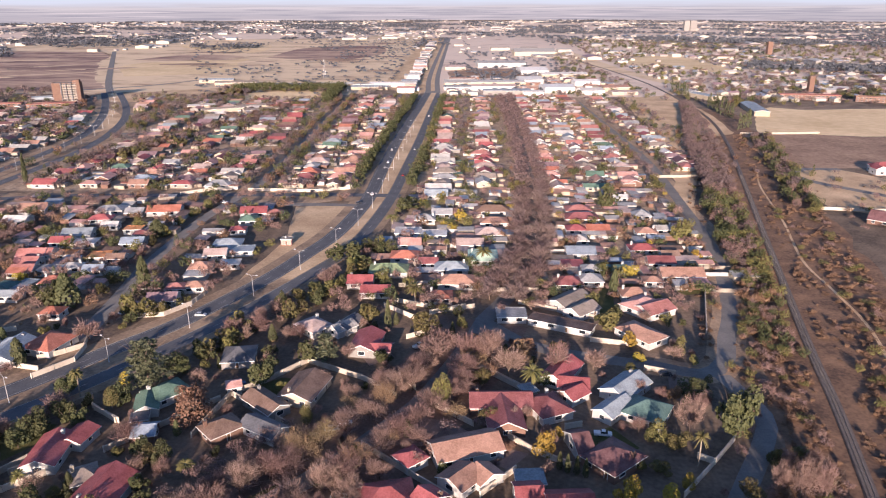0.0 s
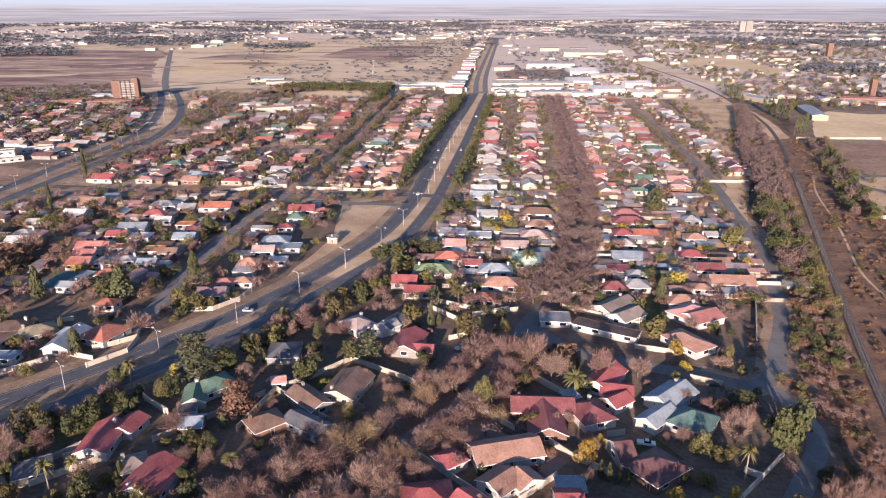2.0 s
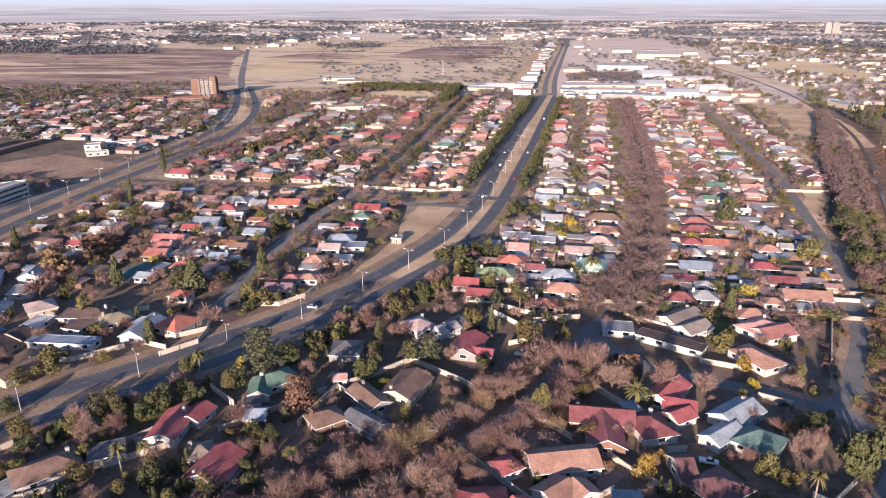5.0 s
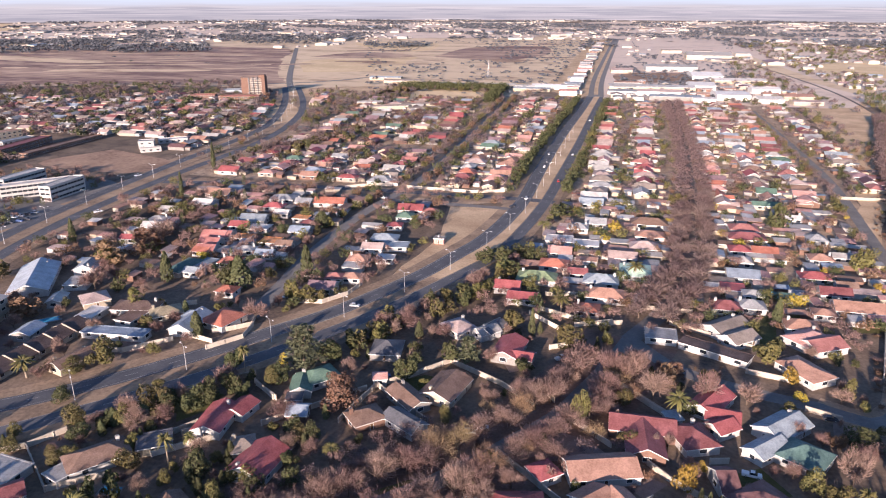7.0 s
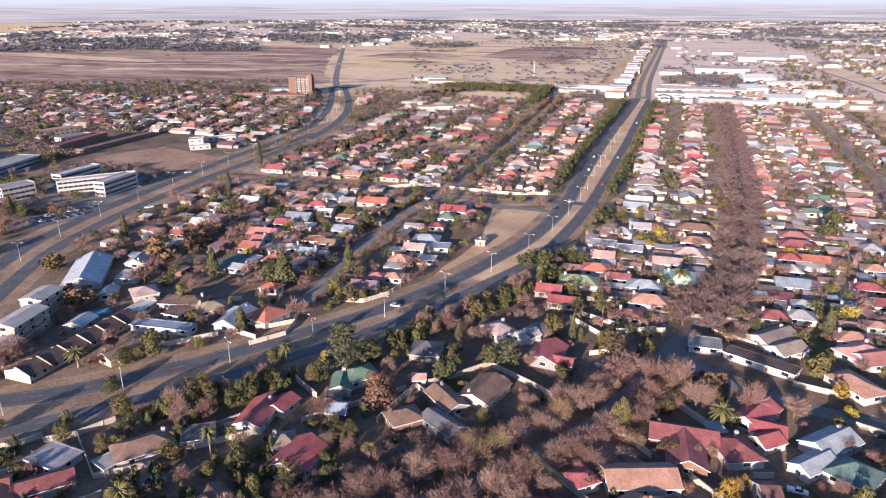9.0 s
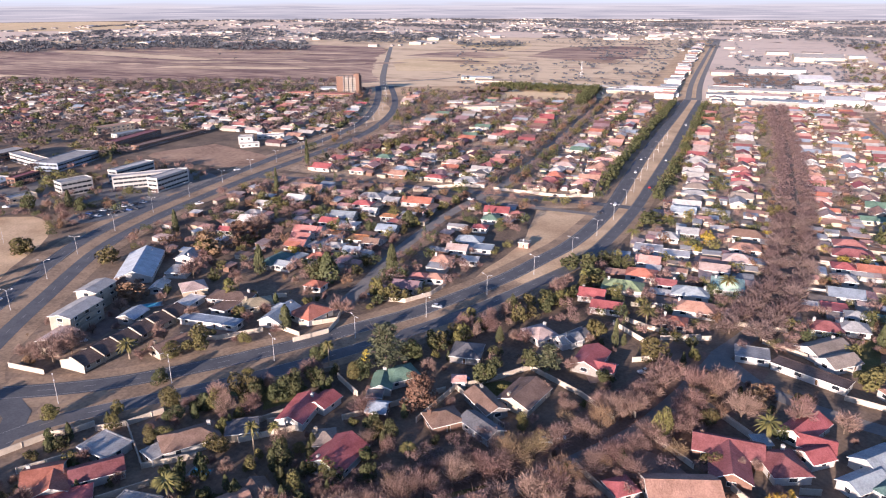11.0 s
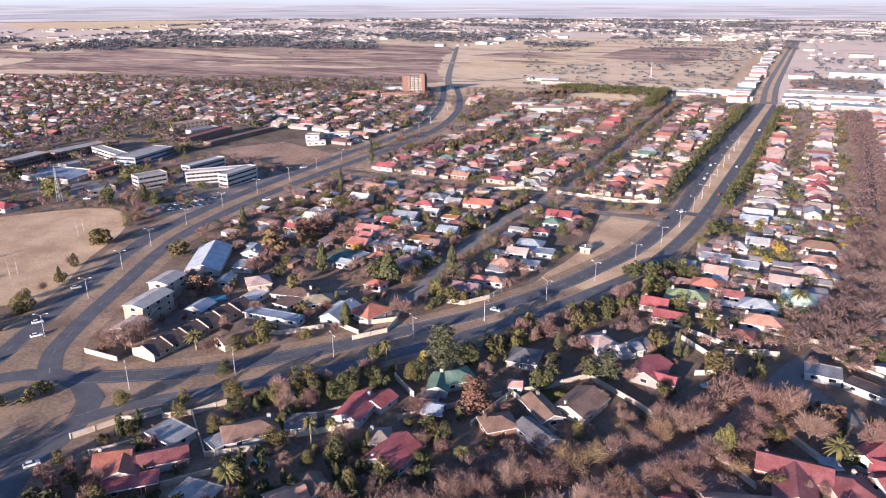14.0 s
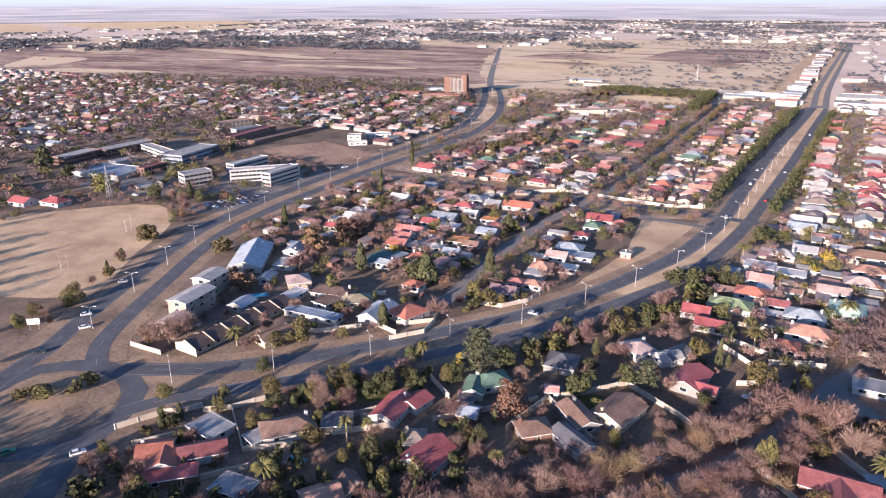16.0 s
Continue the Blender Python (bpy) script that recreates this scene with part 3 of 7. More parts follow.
CX, CY, RIM = -15.0, 6.0, 4900.0
s = Shape(ground_material())
ring = [(CX + math.cos(2 * math.pi * i / 96) * RIM, CY + math.sin(2 * math.pi * i / 96) * RIM, 0) for i in range(96)]
s.add([(CX, CY, 0)] + ring, [(0, i + 1, (i + 1) % 96 + 1) for i in range(96)])
tagged(new("ground", s.mesh("ground")), "brown winter soil with dry grass reaching the horizon", "ground", kind="structure")


# Glowing backdrop: haze, far plain and sky are painted in by height.
def backdrop_material():
    m = bpy.data.materials.new("hazy distance")
    m.use_nodes = True
    n, l = m.node_tree.nodes, m.node_tree.links
    geo = n.new("ShaderNodeNewGeometry")
    sep = n.new("ShaderNodeSeparateXYZ")
    l.new(geo.outputs["Position"], sep.inputs[0])
    def streaks(k, kz, detail):
        mp = n.new("ShaderNodeMapping")
        mp.inputs["Scale"].default_value = (k, k, kz)
        l.new(geo.outputs["Position"], mp.inputs["Vector"])
        ns = n.new("ShaderNodeTexNoise")
        ns.inputs["Scale"].default_value = 1.0
        ns.inputs["Detail"].default_value = detail
        l.new(mp.outputs[0], ns.inputs["Vector"])
        return ns.outputs["Fac"]
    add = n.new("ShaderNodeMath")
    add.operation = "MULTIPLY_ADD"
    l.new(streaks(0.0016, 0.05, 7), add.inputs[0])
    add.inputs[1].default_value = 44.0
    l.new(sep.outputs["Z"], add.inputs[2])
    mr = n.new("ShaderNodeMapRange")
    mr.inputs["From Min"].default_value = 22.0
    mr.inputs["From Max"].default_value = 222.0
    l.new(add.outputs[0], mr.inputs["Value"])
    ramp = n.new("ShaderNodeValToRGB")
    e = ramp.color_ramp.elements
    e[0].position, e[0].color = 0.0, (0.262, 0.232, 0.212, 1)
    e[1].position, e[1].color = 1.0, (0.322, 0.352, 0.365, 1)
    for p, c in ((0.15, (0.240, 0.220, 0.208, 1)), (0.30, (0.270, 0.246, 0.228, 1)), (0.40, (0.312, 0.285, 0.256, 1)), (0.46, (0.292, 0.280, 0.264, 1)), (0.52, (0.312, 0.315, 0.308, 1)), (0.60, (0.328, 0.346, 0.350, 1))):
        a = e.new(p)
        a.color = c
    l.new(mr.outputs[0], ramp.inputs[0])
    low = n.new("ShaderNodeMapRange")
    low.inputs["From Min"].default_value = 96.0
    low.inputs["From Max"].default_value = 74.0
    l.new(sep.outputs["Z"], low.inputs["Value"])
    last = ramp.outputs[0]
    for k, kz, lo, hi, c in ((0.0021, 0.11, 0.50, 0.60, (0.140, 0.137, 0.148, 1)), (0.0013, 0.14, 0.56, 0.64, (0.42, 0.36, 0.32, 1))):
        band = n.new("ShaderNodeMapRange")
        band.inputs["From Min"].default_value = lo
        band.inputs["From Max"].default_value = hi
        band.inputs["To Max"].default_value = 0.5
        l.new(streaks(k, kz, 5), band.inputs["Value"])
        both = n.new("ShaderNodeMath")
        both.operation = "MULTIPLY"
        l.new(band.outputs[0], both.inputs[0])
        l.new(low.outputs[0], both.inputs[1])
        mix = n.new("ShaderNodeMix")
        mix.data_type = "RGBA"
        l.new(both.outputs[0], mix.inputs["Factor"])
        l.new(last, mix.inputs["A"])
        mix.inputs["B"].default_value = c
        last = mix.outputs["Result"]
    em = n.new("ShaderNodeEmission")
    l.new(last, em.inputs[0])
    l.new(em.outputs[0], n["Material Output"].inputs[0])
    return m


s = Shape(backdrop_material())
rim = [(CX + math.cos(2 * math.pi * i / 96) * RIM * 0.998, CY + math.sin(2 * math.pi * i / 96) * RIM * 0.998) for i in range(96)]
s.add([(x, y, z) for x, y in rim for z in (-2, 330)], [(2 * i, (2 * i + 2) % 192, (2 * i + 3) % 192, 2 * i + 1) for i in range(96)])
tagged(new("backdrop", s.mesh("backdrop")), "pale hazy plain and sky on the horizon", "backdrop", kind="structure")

# fields and open land, where nothing is planted
OPEN = []


def inside(x, y, ring):
    hit = False
    for (x0, y0), (x1, y1) in zip(ring, ring[1:] + ring[:1]):
        if (y0 > y) != (y1 > y) and x < x0 + (y - y0) / (y1 - y0) * (x1 - x0):
            hit = not hit
    return hit


OPEN.append([(-107, 404), (-62, 404), (-66, 362), (-84, 310), (-104, 266), (-112, 268), (-107, 296), (-101, 335)])
OPEN.append([(-322, 150), (-430, 205), (-418, 246), (-378, 283), (-338, 258), (-310, 218), (-285, 170)])
OPEN.append([(-420, 500), (-345, 500), (-345, 425), (-440, 430)])
OPEN.append([(-273, 868), (-182, 868), (-175, 950), (-280, 950)])
OPEN.append([(-245, 100), (-240, 125), (-216, 133), (-196, 115), (-190, 80), (-225, 75)])
patch("vacant_lot", [(-107, 400), (-69, 401), (-77, 362), (-88, 320), (-100, 290), (-108, 272), (-106, 296), (-100, 335)], DRYGRASS, "vacant lot of dry tan grass beside the avenue")
patch("sports_field", [(-322, 150), (-430, 205), (-418, 246), (-378, 283), (-338, 258), (-315, 218), (-287, 172)], DRYGRASS, "dry tan school sports field", 0.03)
patch("traffic_island", [(-238, 103), (-239, 114), (-236.5, 121.5), (-229.6, 127.4), (-219.6, 130.6), (-210.3, 129.6), (-203.6, 125.8), (-198.4, 118.5), (-196.4, 111), (-198, 103.5), (-202.5, 97), (-210, 91.5), (-225, 84)], VERGE, "dry grass island inside the bend of the road", 0.058)
patch("traffic_island", [(-200.5, 137.8), (-195.5, 142.6), (-187.5, 147.6), (-183.5, 148.6), (-186.4, 143), (-189.4, 135.6), (-192.3, 130), (-197.4, 133)], VERGE, "dry grass gore between the two carriageways", 0.058)
patch("dry_grassland", [(-2050, 760), (-1290, 672), (-820, 880), (-560, 930), (-470, 930), (-330, 1000), (-115, 1000), (-105, 2450), (-700, 2520), (-2250, 1600)], GOLDFIELD, "tan dry grassland beyond the houses", 0.026)
patch("dusty_ground", [(-58, 925), (300, 925), (430, 1000), (950, 1300), (1500, 1700), (760, 2100), (-130, 2750), (-104, 1500)], FARPLAIN, "haze-paled ground under the far town", 0.022)
patch("burnt_veld", [(-1290, 690), (-1104, 790), (-820, 895), (-600, 955), (-505, 990), (-592, 1150), (-720, 1430), (-882, 1745), (-1342, 1750), (-1861, 1530), (-2126, 1168), (-1750, 860)], BURNT, "burnt brown grassland beyond the houses", 0.1)
patch("golden_veld", [(-488, 1010), (-330, 1130), (-200, 1180), (-120, 1250), (-110, 1900), (-191, 2420), (-540, 2500), (-1008, 2170), (-724, 1495)], GOLDFIELD, "golden dry grassland between two roads", 0.1)
patch("pale_stubble", [(-550, 1160), (-405, 1235), (-440, 1420), (-464, 1540), (-643, 1395)], PALEGRASS, "pale stubble field by the road", 0.2)
patch("pale_stubble", [(-549, 1690), (-482, 1794), (-570, 2120), (-772, 2015)], PALEGRASS, "pale stubble field by the road", 0.2)
patch("burnt_patch", [(-420, 1560), (-260, 1500), (-180, 1700), (-230, 2000), (-400, 1900)], BURNT, "burnt brown patch in the grassland", 0.2)
patch("burnt_patch", [(-690, 1500), (-560, 1480), (-480, 1600), (-620, 1660)], BURNT, "burnt brown patch in the grassland", 0.2)
patch("wheat_field", [(-3980, 2530), (-3385, 3320), (-2500, 2520), (-2890, 2095)], PALEGRASS, "pale yellow wheat stubble far off", 0.3)
patch("wheat_field", [(-4190, 2100), (-3930, 2330), (-2995, 1840), (-3213, 1605)], PALEGRASS, "pale yellow wheat stubble far off", 0.3)
for q in ([(-1340, 735), (-1300, 840), (-1080, 870), (-1220, 790)], [(-1660, 985), (-1460, 800), (-1400, 850), (-1500, 1010)], [(-1500, 1300), (-1100, 1230), (-1050, 1270), (-1450, 1370)], [(-1000, 1060), (-760, 1120), (-740, 1160), (-980, 1110)], [(-1900, 1180), (-1650, 1130), (-1600, 1210), (-1800, 1290)]):
    patch("dry_strip", q, GOLDFIELD, "tan unburnt strip in the burnt grassland", 0.2)
land = random.Random(17)
for i in range(34):
    x, y = land.uniform(-1750, -640), land.uniform(930, 1600)
    if y < 0.36 * (x + 1290) + 790 + 60:
        continue
    a, b, t = land.uniform(25, 110), land.uniform(5, 16), radians(land.uniform(5, 35))
    q = [(x + math.cos(k) * a * math.cos(t) - math.sin(k) * b * math.sin(t), y + math.cos(k) * a * math.sin(t) + math.sin(k) * b * math.cos(t)) for k in (0, 0.9, 1.8, 2.7, 3.5, 4.4, 5.3)]
    patch("dry_strip", q, GOLDFIELD, "tan unburnt strip in the burnt grassland", 0.21 + 0.004 * i)
for i in range(22):
    x, y = land.uniform(-640, -140), land.uniform(1180, 2200)
    a, b, t = land.uniform(20, 75), land.uniform(8, 26), radians(land.uniform(-10, 30))
    q = [(x + math.cos(k) * a * math.cos(t) - math.sin(k) * b * math.sin(t), y + math.cos(k) * a * math.sin(t) + math.sin(k) * b * math.cos(t)) for k in (0, 0.9, 1.8, 2.7, 3.5, 4.4, 5.3)]
    patch("burnt_patch", q, BURNT if i % 3 else BROWNVELD, "burnt brown patch in the grassland", 0.22 + 0.004 * i)
patch("playing_field", [(-273, 868), (-182, 868), (-175, 950), (-280, 950)], PALEGRASS, "pale playing field edged with trees", 0.06)
patch("school_field", [(264, 650), (390, 638), (484, 790), (372, 792), (344, 812), (300, 740)], PALEGRASS, "pale dry school field", 0.058)
patch("brown_field", [(218, 500), (250, 502), (320, 503), (400, 512), (540, 760), (486, 785), (392, 632), (255, 640)], BROWNVELD, "brown bare field below the school", 0.04)
patch("dirt_lot", [(229, 496), (205, 402), (243, 394), (279, 452), (260, 499)], DRYGRASS, "tan dirt lot beside the road", 0.05)
patch("dirt_strip", [(168, 660), (201, 680), (160, 500), (124, 395), (107, 335), (106, 340), (121, 409), (140, 499)], DRYGRASS, "tan dirt strip beside the houses", 0.03)
patch("rail_reserve", [(68, 138), (92, 230), (106, 300), (135, 410), (170, 520), (205, 640), (240, 780), (290, 790), (262, 650), (225, 500), (200, 400), (172, 290), (150, 200), (130, 138)], SCRUBSOIL, "brown scrubby railway reserve", 0.012)
patch("car_park", [(-505, 300), (-440, 285), (-395, 300), (-385, 335), (-430, 360), (-500, 345)], ASPHALT_OLD, "worn asphalt car park of the shops", 0.04)
patch("car_park", [(-362, 286), (-340, 282), (-328, 310), (-326, 345), (-342, 348), (-352, 318)], ASPHALT_OLD, "worn asphalt parking yard beside the avenue", 0.049)
patch("car_park", [(-400, 320), (-350, 318), (-338, 400), (-400, 400)], ASPHALT_OLD, "worn asphalt yard of the offices", 0.045)
patch("dark_ground", [(-420, 500), (-345, 470), (-350, 430), (-440, 440)], BROWNVELD, "bare brown open ground by the avenue", 0.04)
patch("gold_far", [(318, 1380), (388, 1300), (466, 1215), (478, 1600), (368, 1552)], PALEGRASS, "pale field beyond the town", 0.14)
patch("gold_far", [(220, 1450), (268, 1214), (295, 1050), (330, 1080), (290, 1250), (262, 1790)], GOLDFIELD, "tan railway land beyond the town", 0.13)

patch("grass_strip", [(-480, 925), (-330, 1005), (-190, 1015), (-175, 975), (-320, 965), (-345, 870), (-440, 862)], DRYGRASS, "tan dry grass behind the houses", 0.05)
patch("grass_strip", [(205, 640), (238, 640), (260, 780), (262, 900), (300, 1010), (228, 1000), (190, 860), (178, 690)], DRYGRASS, "tan dry grass along the railway", 0.047)
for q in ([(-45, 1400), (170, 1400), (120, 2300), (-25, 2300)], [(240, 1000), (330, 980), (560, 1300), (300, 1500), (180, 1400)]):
    patch("far_lots", q, FARPLAIN, "haze-paled lots on the edge of town", 0.08 + 0.00002 * q[2][1])
patch("brown_lot", [(-18, 1125), (100, 1160), (104, 1290), (-16, 1262)], BROWNVELD, "bare brown lot behind the warehouses", 0.072)
patch("works_yard", [(-32, 915), (255, 920), (235, 1180), (160, 1400), (-25, 1400)], FARPLAIN, "pale yards between warehouses", 0.066)
patch("grass_strip", [(-118, 1000), (-50, 960), (-42, 1500), (-32, 2300), (-100, 2300)], DRYGRASS, "tan dry grass beside the far avenue", 0.14)
patch("grass_strip", [(-340, 700), (-352, 640), (-420, 690), (-470, 780), (-400, 790)], DRYGRASS, "tan dry grass beside the second avenue", 0.045)
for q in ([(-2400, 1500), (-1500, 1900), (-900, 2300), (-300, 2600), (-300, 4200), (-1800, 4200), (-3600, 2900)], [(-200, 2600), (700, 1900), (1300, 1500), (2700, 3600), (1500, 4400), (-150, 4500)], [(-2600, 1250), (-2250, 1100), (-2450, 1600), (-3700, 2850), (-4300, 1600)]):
    patch("far_plain", q, FARPLAIN, "haze-paled plain under the distant town", 0.08 + 0.03 * len(q))

# ---- roads and railway ----
MAIN_W = [(-48.5, 950), (-54, 811), (-60, 690), (-63.5, 600), (-65.5, 500), (-66.3, 424.6), (-70.4, 378.7), (-76.3, 343.8), (-84.8, 316.7), (-94.1, 289.1), (-106, 263.1), (-119.3, 238.1), (-133, 219.5), (-149, 197), (-167, 175.5), (-187, 155.8), (-203, 144.5), (-218, 136)]
MAIN_E = [(-33.5, 950), (-38.3, 815), (-41.5, 700), (-44.2, 610), (-48.6, 500), (-52, 427.4), (-57.5, 371.3), (-65, 325), (-74, 300.3), (-84.5, 276.5), (-95, 254), (-108, 231), (-122, 209), (-137.5, 187), (-152, 169.5), (-167.6, 153), (-179, 141), (-188, 131), (-194, 119)]
CROSS = [(-312, 412), (-292, 416), (-262, 422), (-226, 424.5), (-156, 426), (-100, 427), (-62, 426), (-47, 424)]
AVE2_W = [(-240, 96), (-247, 112), (-254, 132), (-265.3, 152.7), (-287, 196), (-313, 252), (-325, 302), (-331, 354), (-336, 425), (-339.5, 485), (-341, 560), (-349, 628), (-368, 695), (-396, 768), (-436, 856), (-480, 945)]
AVE2_E = [(-228, 134), (-240, 144), (-252, 163), (-271, 200), (-296, 252), (-308, 302), (-314, 354), (-317, 430), (-316, 493), (-317, 560), (-327, 628), (-346, 700), (-368, 760), (-404, 838), (-461, 948)]
RES1 = [(-147, 226), (-149, 245), (-151, 268), (-154, 295), (-154.7, 330), (-153, 378), (-146, 424)]
RES2 = [(-143, 430), (-142.3, 557), (-145, 768), (-148, 1040)]
LANE = [(-3, 245), (-8, 229), (-16.5, 206), (-24.8, 187), (-33.7, 174), (-44, 159.7), (-56, 146), (-72, 130), (-90, 112)]
TREEAVE = [(49, 880), (46.5, 800), (43.5, 620), (39, 515), (36, 450), (27.5, 360), (22.5, 319), (10, 274), (-3, 245)]
RIGHT = [(-3, 245), (12, 226), (34.8, 216), (51.4, 212), (66, 206), (76, 214), (83, 231), (95, 261), (111.6, 328), (121, 409), (131, 520), (133, 640), (134, 860)]
LOWER = [(72, 205), (76, 183), (71, 170), (60, 153), (50, 138), (38, 122)]
main_w = road("road", MAIN_W, 8.6, ASPHALT, "worn dark asphalt carriageway of the avenue", 0.06, (0, 0.9))
main_e = road("road", MAIN_E, 6.6, ASPHALT, "worn dark asphalt carriageway of the avenue", 0.06, (0, 0.85))
road("road", [(-42, 945), (-46, 1100), (-46, 1290), (-42, 1700), (-36, 2300), (-30, 2770)], 20, ASPHALT_OLD, "long straight road into the far town", 0.15)
road("median", [(-42.6, 965), (-46, 1100), (-46, 1290), (-42, 1700), (-38, 2100)], 5.5, DRYGRASS, "dry grass strip down the far avenue", 0.16)
cross = road("road", CROSS, 7.5, ASPHALT, "asphalt street across the suburb", 0.05)
road("road", [(-150, 405), (-122, 405), (-82, 404), (-66, 402)], 5.5, ASPHALT_OLD, "narrow service road beside the street", 0.045)
ave2_w = road("road", AVE2_W, 8.2, ASPHALT, "dark asphalt carriageway of the second avenue", 0.06, (0.16, 1))
ave2_e = road("road", AVE2_E, 7.6, ASPHALT, "dark asphalt carriageway of the second avenue", 0.06, (0.16, 1))
road("road", [(-472, 945), (-563, 1136), (-847, 1770)], 9.5, ASPHALT_OLD, "road running out into the grassland", 0.25)
road("road", [(-242, 102), (-243.6, 113), (-242, 122.5), (-234.5, 130), (-223.6, 134.6), (-211.8, 134.2), (-201.2, 129.4), (-195.2, 122), (-191.6, 113.5), (-189.4, 104), (-186, 94.5), (-180.6, 86), (-172, 74), (-160, 60)], 7.6, ASPHALT, "asphalt road curving round the grass island", 0.055)
road("road", [(-190.5, 106), (-193, 98.6), (-199.5, 91.5), (-208, 85), (-225, 75)], 6.6, ASPHALT, "asphalt side road leaving the bend", 0.05)
road("road", [(-640, 905), (-564, 951), (-523, 979), (-480, 1008), (-440, 1050), (-400, 1120)], 8, ASPHALT_OLD, "pale road crossing beyond the flats", 0.2)
road("road", RES1, 6.5, ASPHALT_OLD, "pale worn residential street", 0.045)
road("road", RES2, 7, ASPHALT_OLD, "pale worn residential street", 0.045)
lane = road("road", LANE, 6.2, ASPHALT_OLD, "worn residential street under bare trees", 0.045)
road("road", TREEAVE, 7, ASPHALT_OLD, "residential street under an avenue of trees", 0.045)
road("road", RIGHT, 6.2, ASPHALT_OLD, "pale residential street along the railway side", 0.05)
road("road", LOWER, 5.6, ASPHALT_OLD, "narrow pale road near the railway", 0.042)
road("road", [(133, 560), (150, 562), (175, 566)], 5, ASPHALT_OLD, "short pale side street", 0.04)
road("road", [(262, 500), (232, 498), (222, 470), (258, 420), (300, 360)], 7, ASPHALT_OLD, "pale road beyond the railway", 0.07)
for p0, p1 in (((-220, 560), (-70, 560)), ((-330, 640), (-75, 640)), ((-370, 760), (-75, 760)), ((-60, 905), (240, 915)), ((-470, 905), (-60, 925))):
    road("road", [p0, ((p0[0] + p1[0]) / 2, (p0[1] + p1[1]) / 2 + 2), p1], 6, ASPHALT_OLD, "narrow cross street between the house rows", 0.035)
road("footpath", [(203, 500), (185, 450), (166.5, 375.6), (148, 313), (144, 279), (140, 246), (132.4, 219), (120, 190)], 1.2, DRYGRASS, "trodden sandy footpath through scrub", 0.03)

# the grass between and beside the carriageways stays free of trees
for pts in (MAIN_W, MAIN_E, AVE2_W, AVE2_E):
    ROADPTS.extend((p.x, p.y, 8.5) for p in smooth_line(pts))

# dry yards between the house rows, and leaf litter along the lane
patch("dry_yards", [(-318, 436), (-66, 436), (-58, 900), (-420, 900), (-345, 700), (-310, 560)], YARD, "dry grass yards between the house rows", 0.0185)
patch("dry_yards", [(-40, 436), (112, 436), (150, 640), (180, 890), (60, 905), (-34, 905)], YARD, "dry grass yards between the house rows", 0.0185)
patch("dry_yards", [(-36, 282), (104, 300), (112, 428), (-36, 428), (-46, 340)], YARD, "dry grass yards between the house rows", 0.0205)
lit = Shape(LITTER)
ribbon_shape(lit, smooth_line(LANE), 17, -17, -0.05, 0.017)
tagged(new("leaf_litter", lit.mesh("leaf_litter")), "brown fallen leaves beside the lane", "ground", kind="structure")
# lawns and yards in the gardens
for q in ([(-78, 195), (-69, 202), (-63, 201), (-69, 190)], [(-140, 170), (-134, 176), (-127, 175), (-128, 165), (-133, 158)], [(-152, 162), (-146, 177), (-133, 178), (-134, 162)], [(45, 284), (52, 275), (48, 250), (39, 245)], [(79, 284), (92, 289), (88, 272), (78, 270)], [(-70, 140), (-58, 150), (-50, 140), (-62, 132)], [(20, 170), (30, 176), (36, 166), (26, 160)]):
    patch("lawn", q, LAWN, "dull green garden lawn", 0.036 + 0.0011 * (abs(q[0][0]) % 13), "lawn")
for q in ([(-33, 182), (-15, 178), (-8, 171), (-24, 166), (-36, 167)], [(-1, 166), (6, 163), (0, 156), (-4, 159)], [(-162, 138), (-160, 146), (-141, 127), (-145, 124)], [(-192, 191), (-175, 203), (-164, 202), (-175, 190)], [(55, 206), (65, 197), (57, 181), (52, 193)], [(-230, 178), (-235, 200), (-221, 197), (-218, 176)], [(-48, 222), (-40, 228), (-34, 216), (-42, 210)]):
    patch("yard", q, PAVING, "brick paved yard beside the house", 0.055 + 0.0011 * (abs(q[0][0]) % 13), "paving")
for q in ([(19, 274), (29, 280), (22, 263), (15, 263)], [(77, 293), (94, 296), (90, 285), (75, 276)]):
    patch("bare_yard", q, DRYGRASS, "bare tan yard of dry grass", 0.075 + 0.0011 * (abs(q[0][0]) % 13), "ground")

# dry verges and median strips
for pts, w, name in ((MAIN_W, 20, "verge"), (AVE2_W, 22, "verge"), (AVE2_E, 20, "verge"), (CROSS, 26, "verge"), (RIGHT[3:], 13, "verge"), (RES2, 12, "verge"), (MAIN_E, 15, "verge")):
    v = Shape(VERGE)
    ribbon_shape(v, smooth_line(pts), w / 2, -w / 2, -0.05, 0.015 + 0.001 * len(name) + 0.0003 * w)
    tagged(new(name, v.mesh(name)), "dry tan grass verge beside the road", "verge", kind="structure")

line_w, line_e = smooth_line(MAIN_W[:10], 8.0), smooth_line(MAIN_E, 2.0)
med = Shape(DRYGRASS)
rim = []
for p in line_w:
    q = min(line_e, key=lambda v: (v - p).length)
    d = (q - p).normalized()
    rim += [(*(p + d * 4.6).xy, 0.045), (*(q - d * 3.9).xy, 0.045)]
med.add(rim, [(2 * i, 2 * i + 1, 2 * i + 3, 2 * i + 2) for i in range(len(rim) // 2 - 1)])
tagged(new("median", med.mesh("median")), "bright dry grass median between the carriageways", "median", kind="structure")

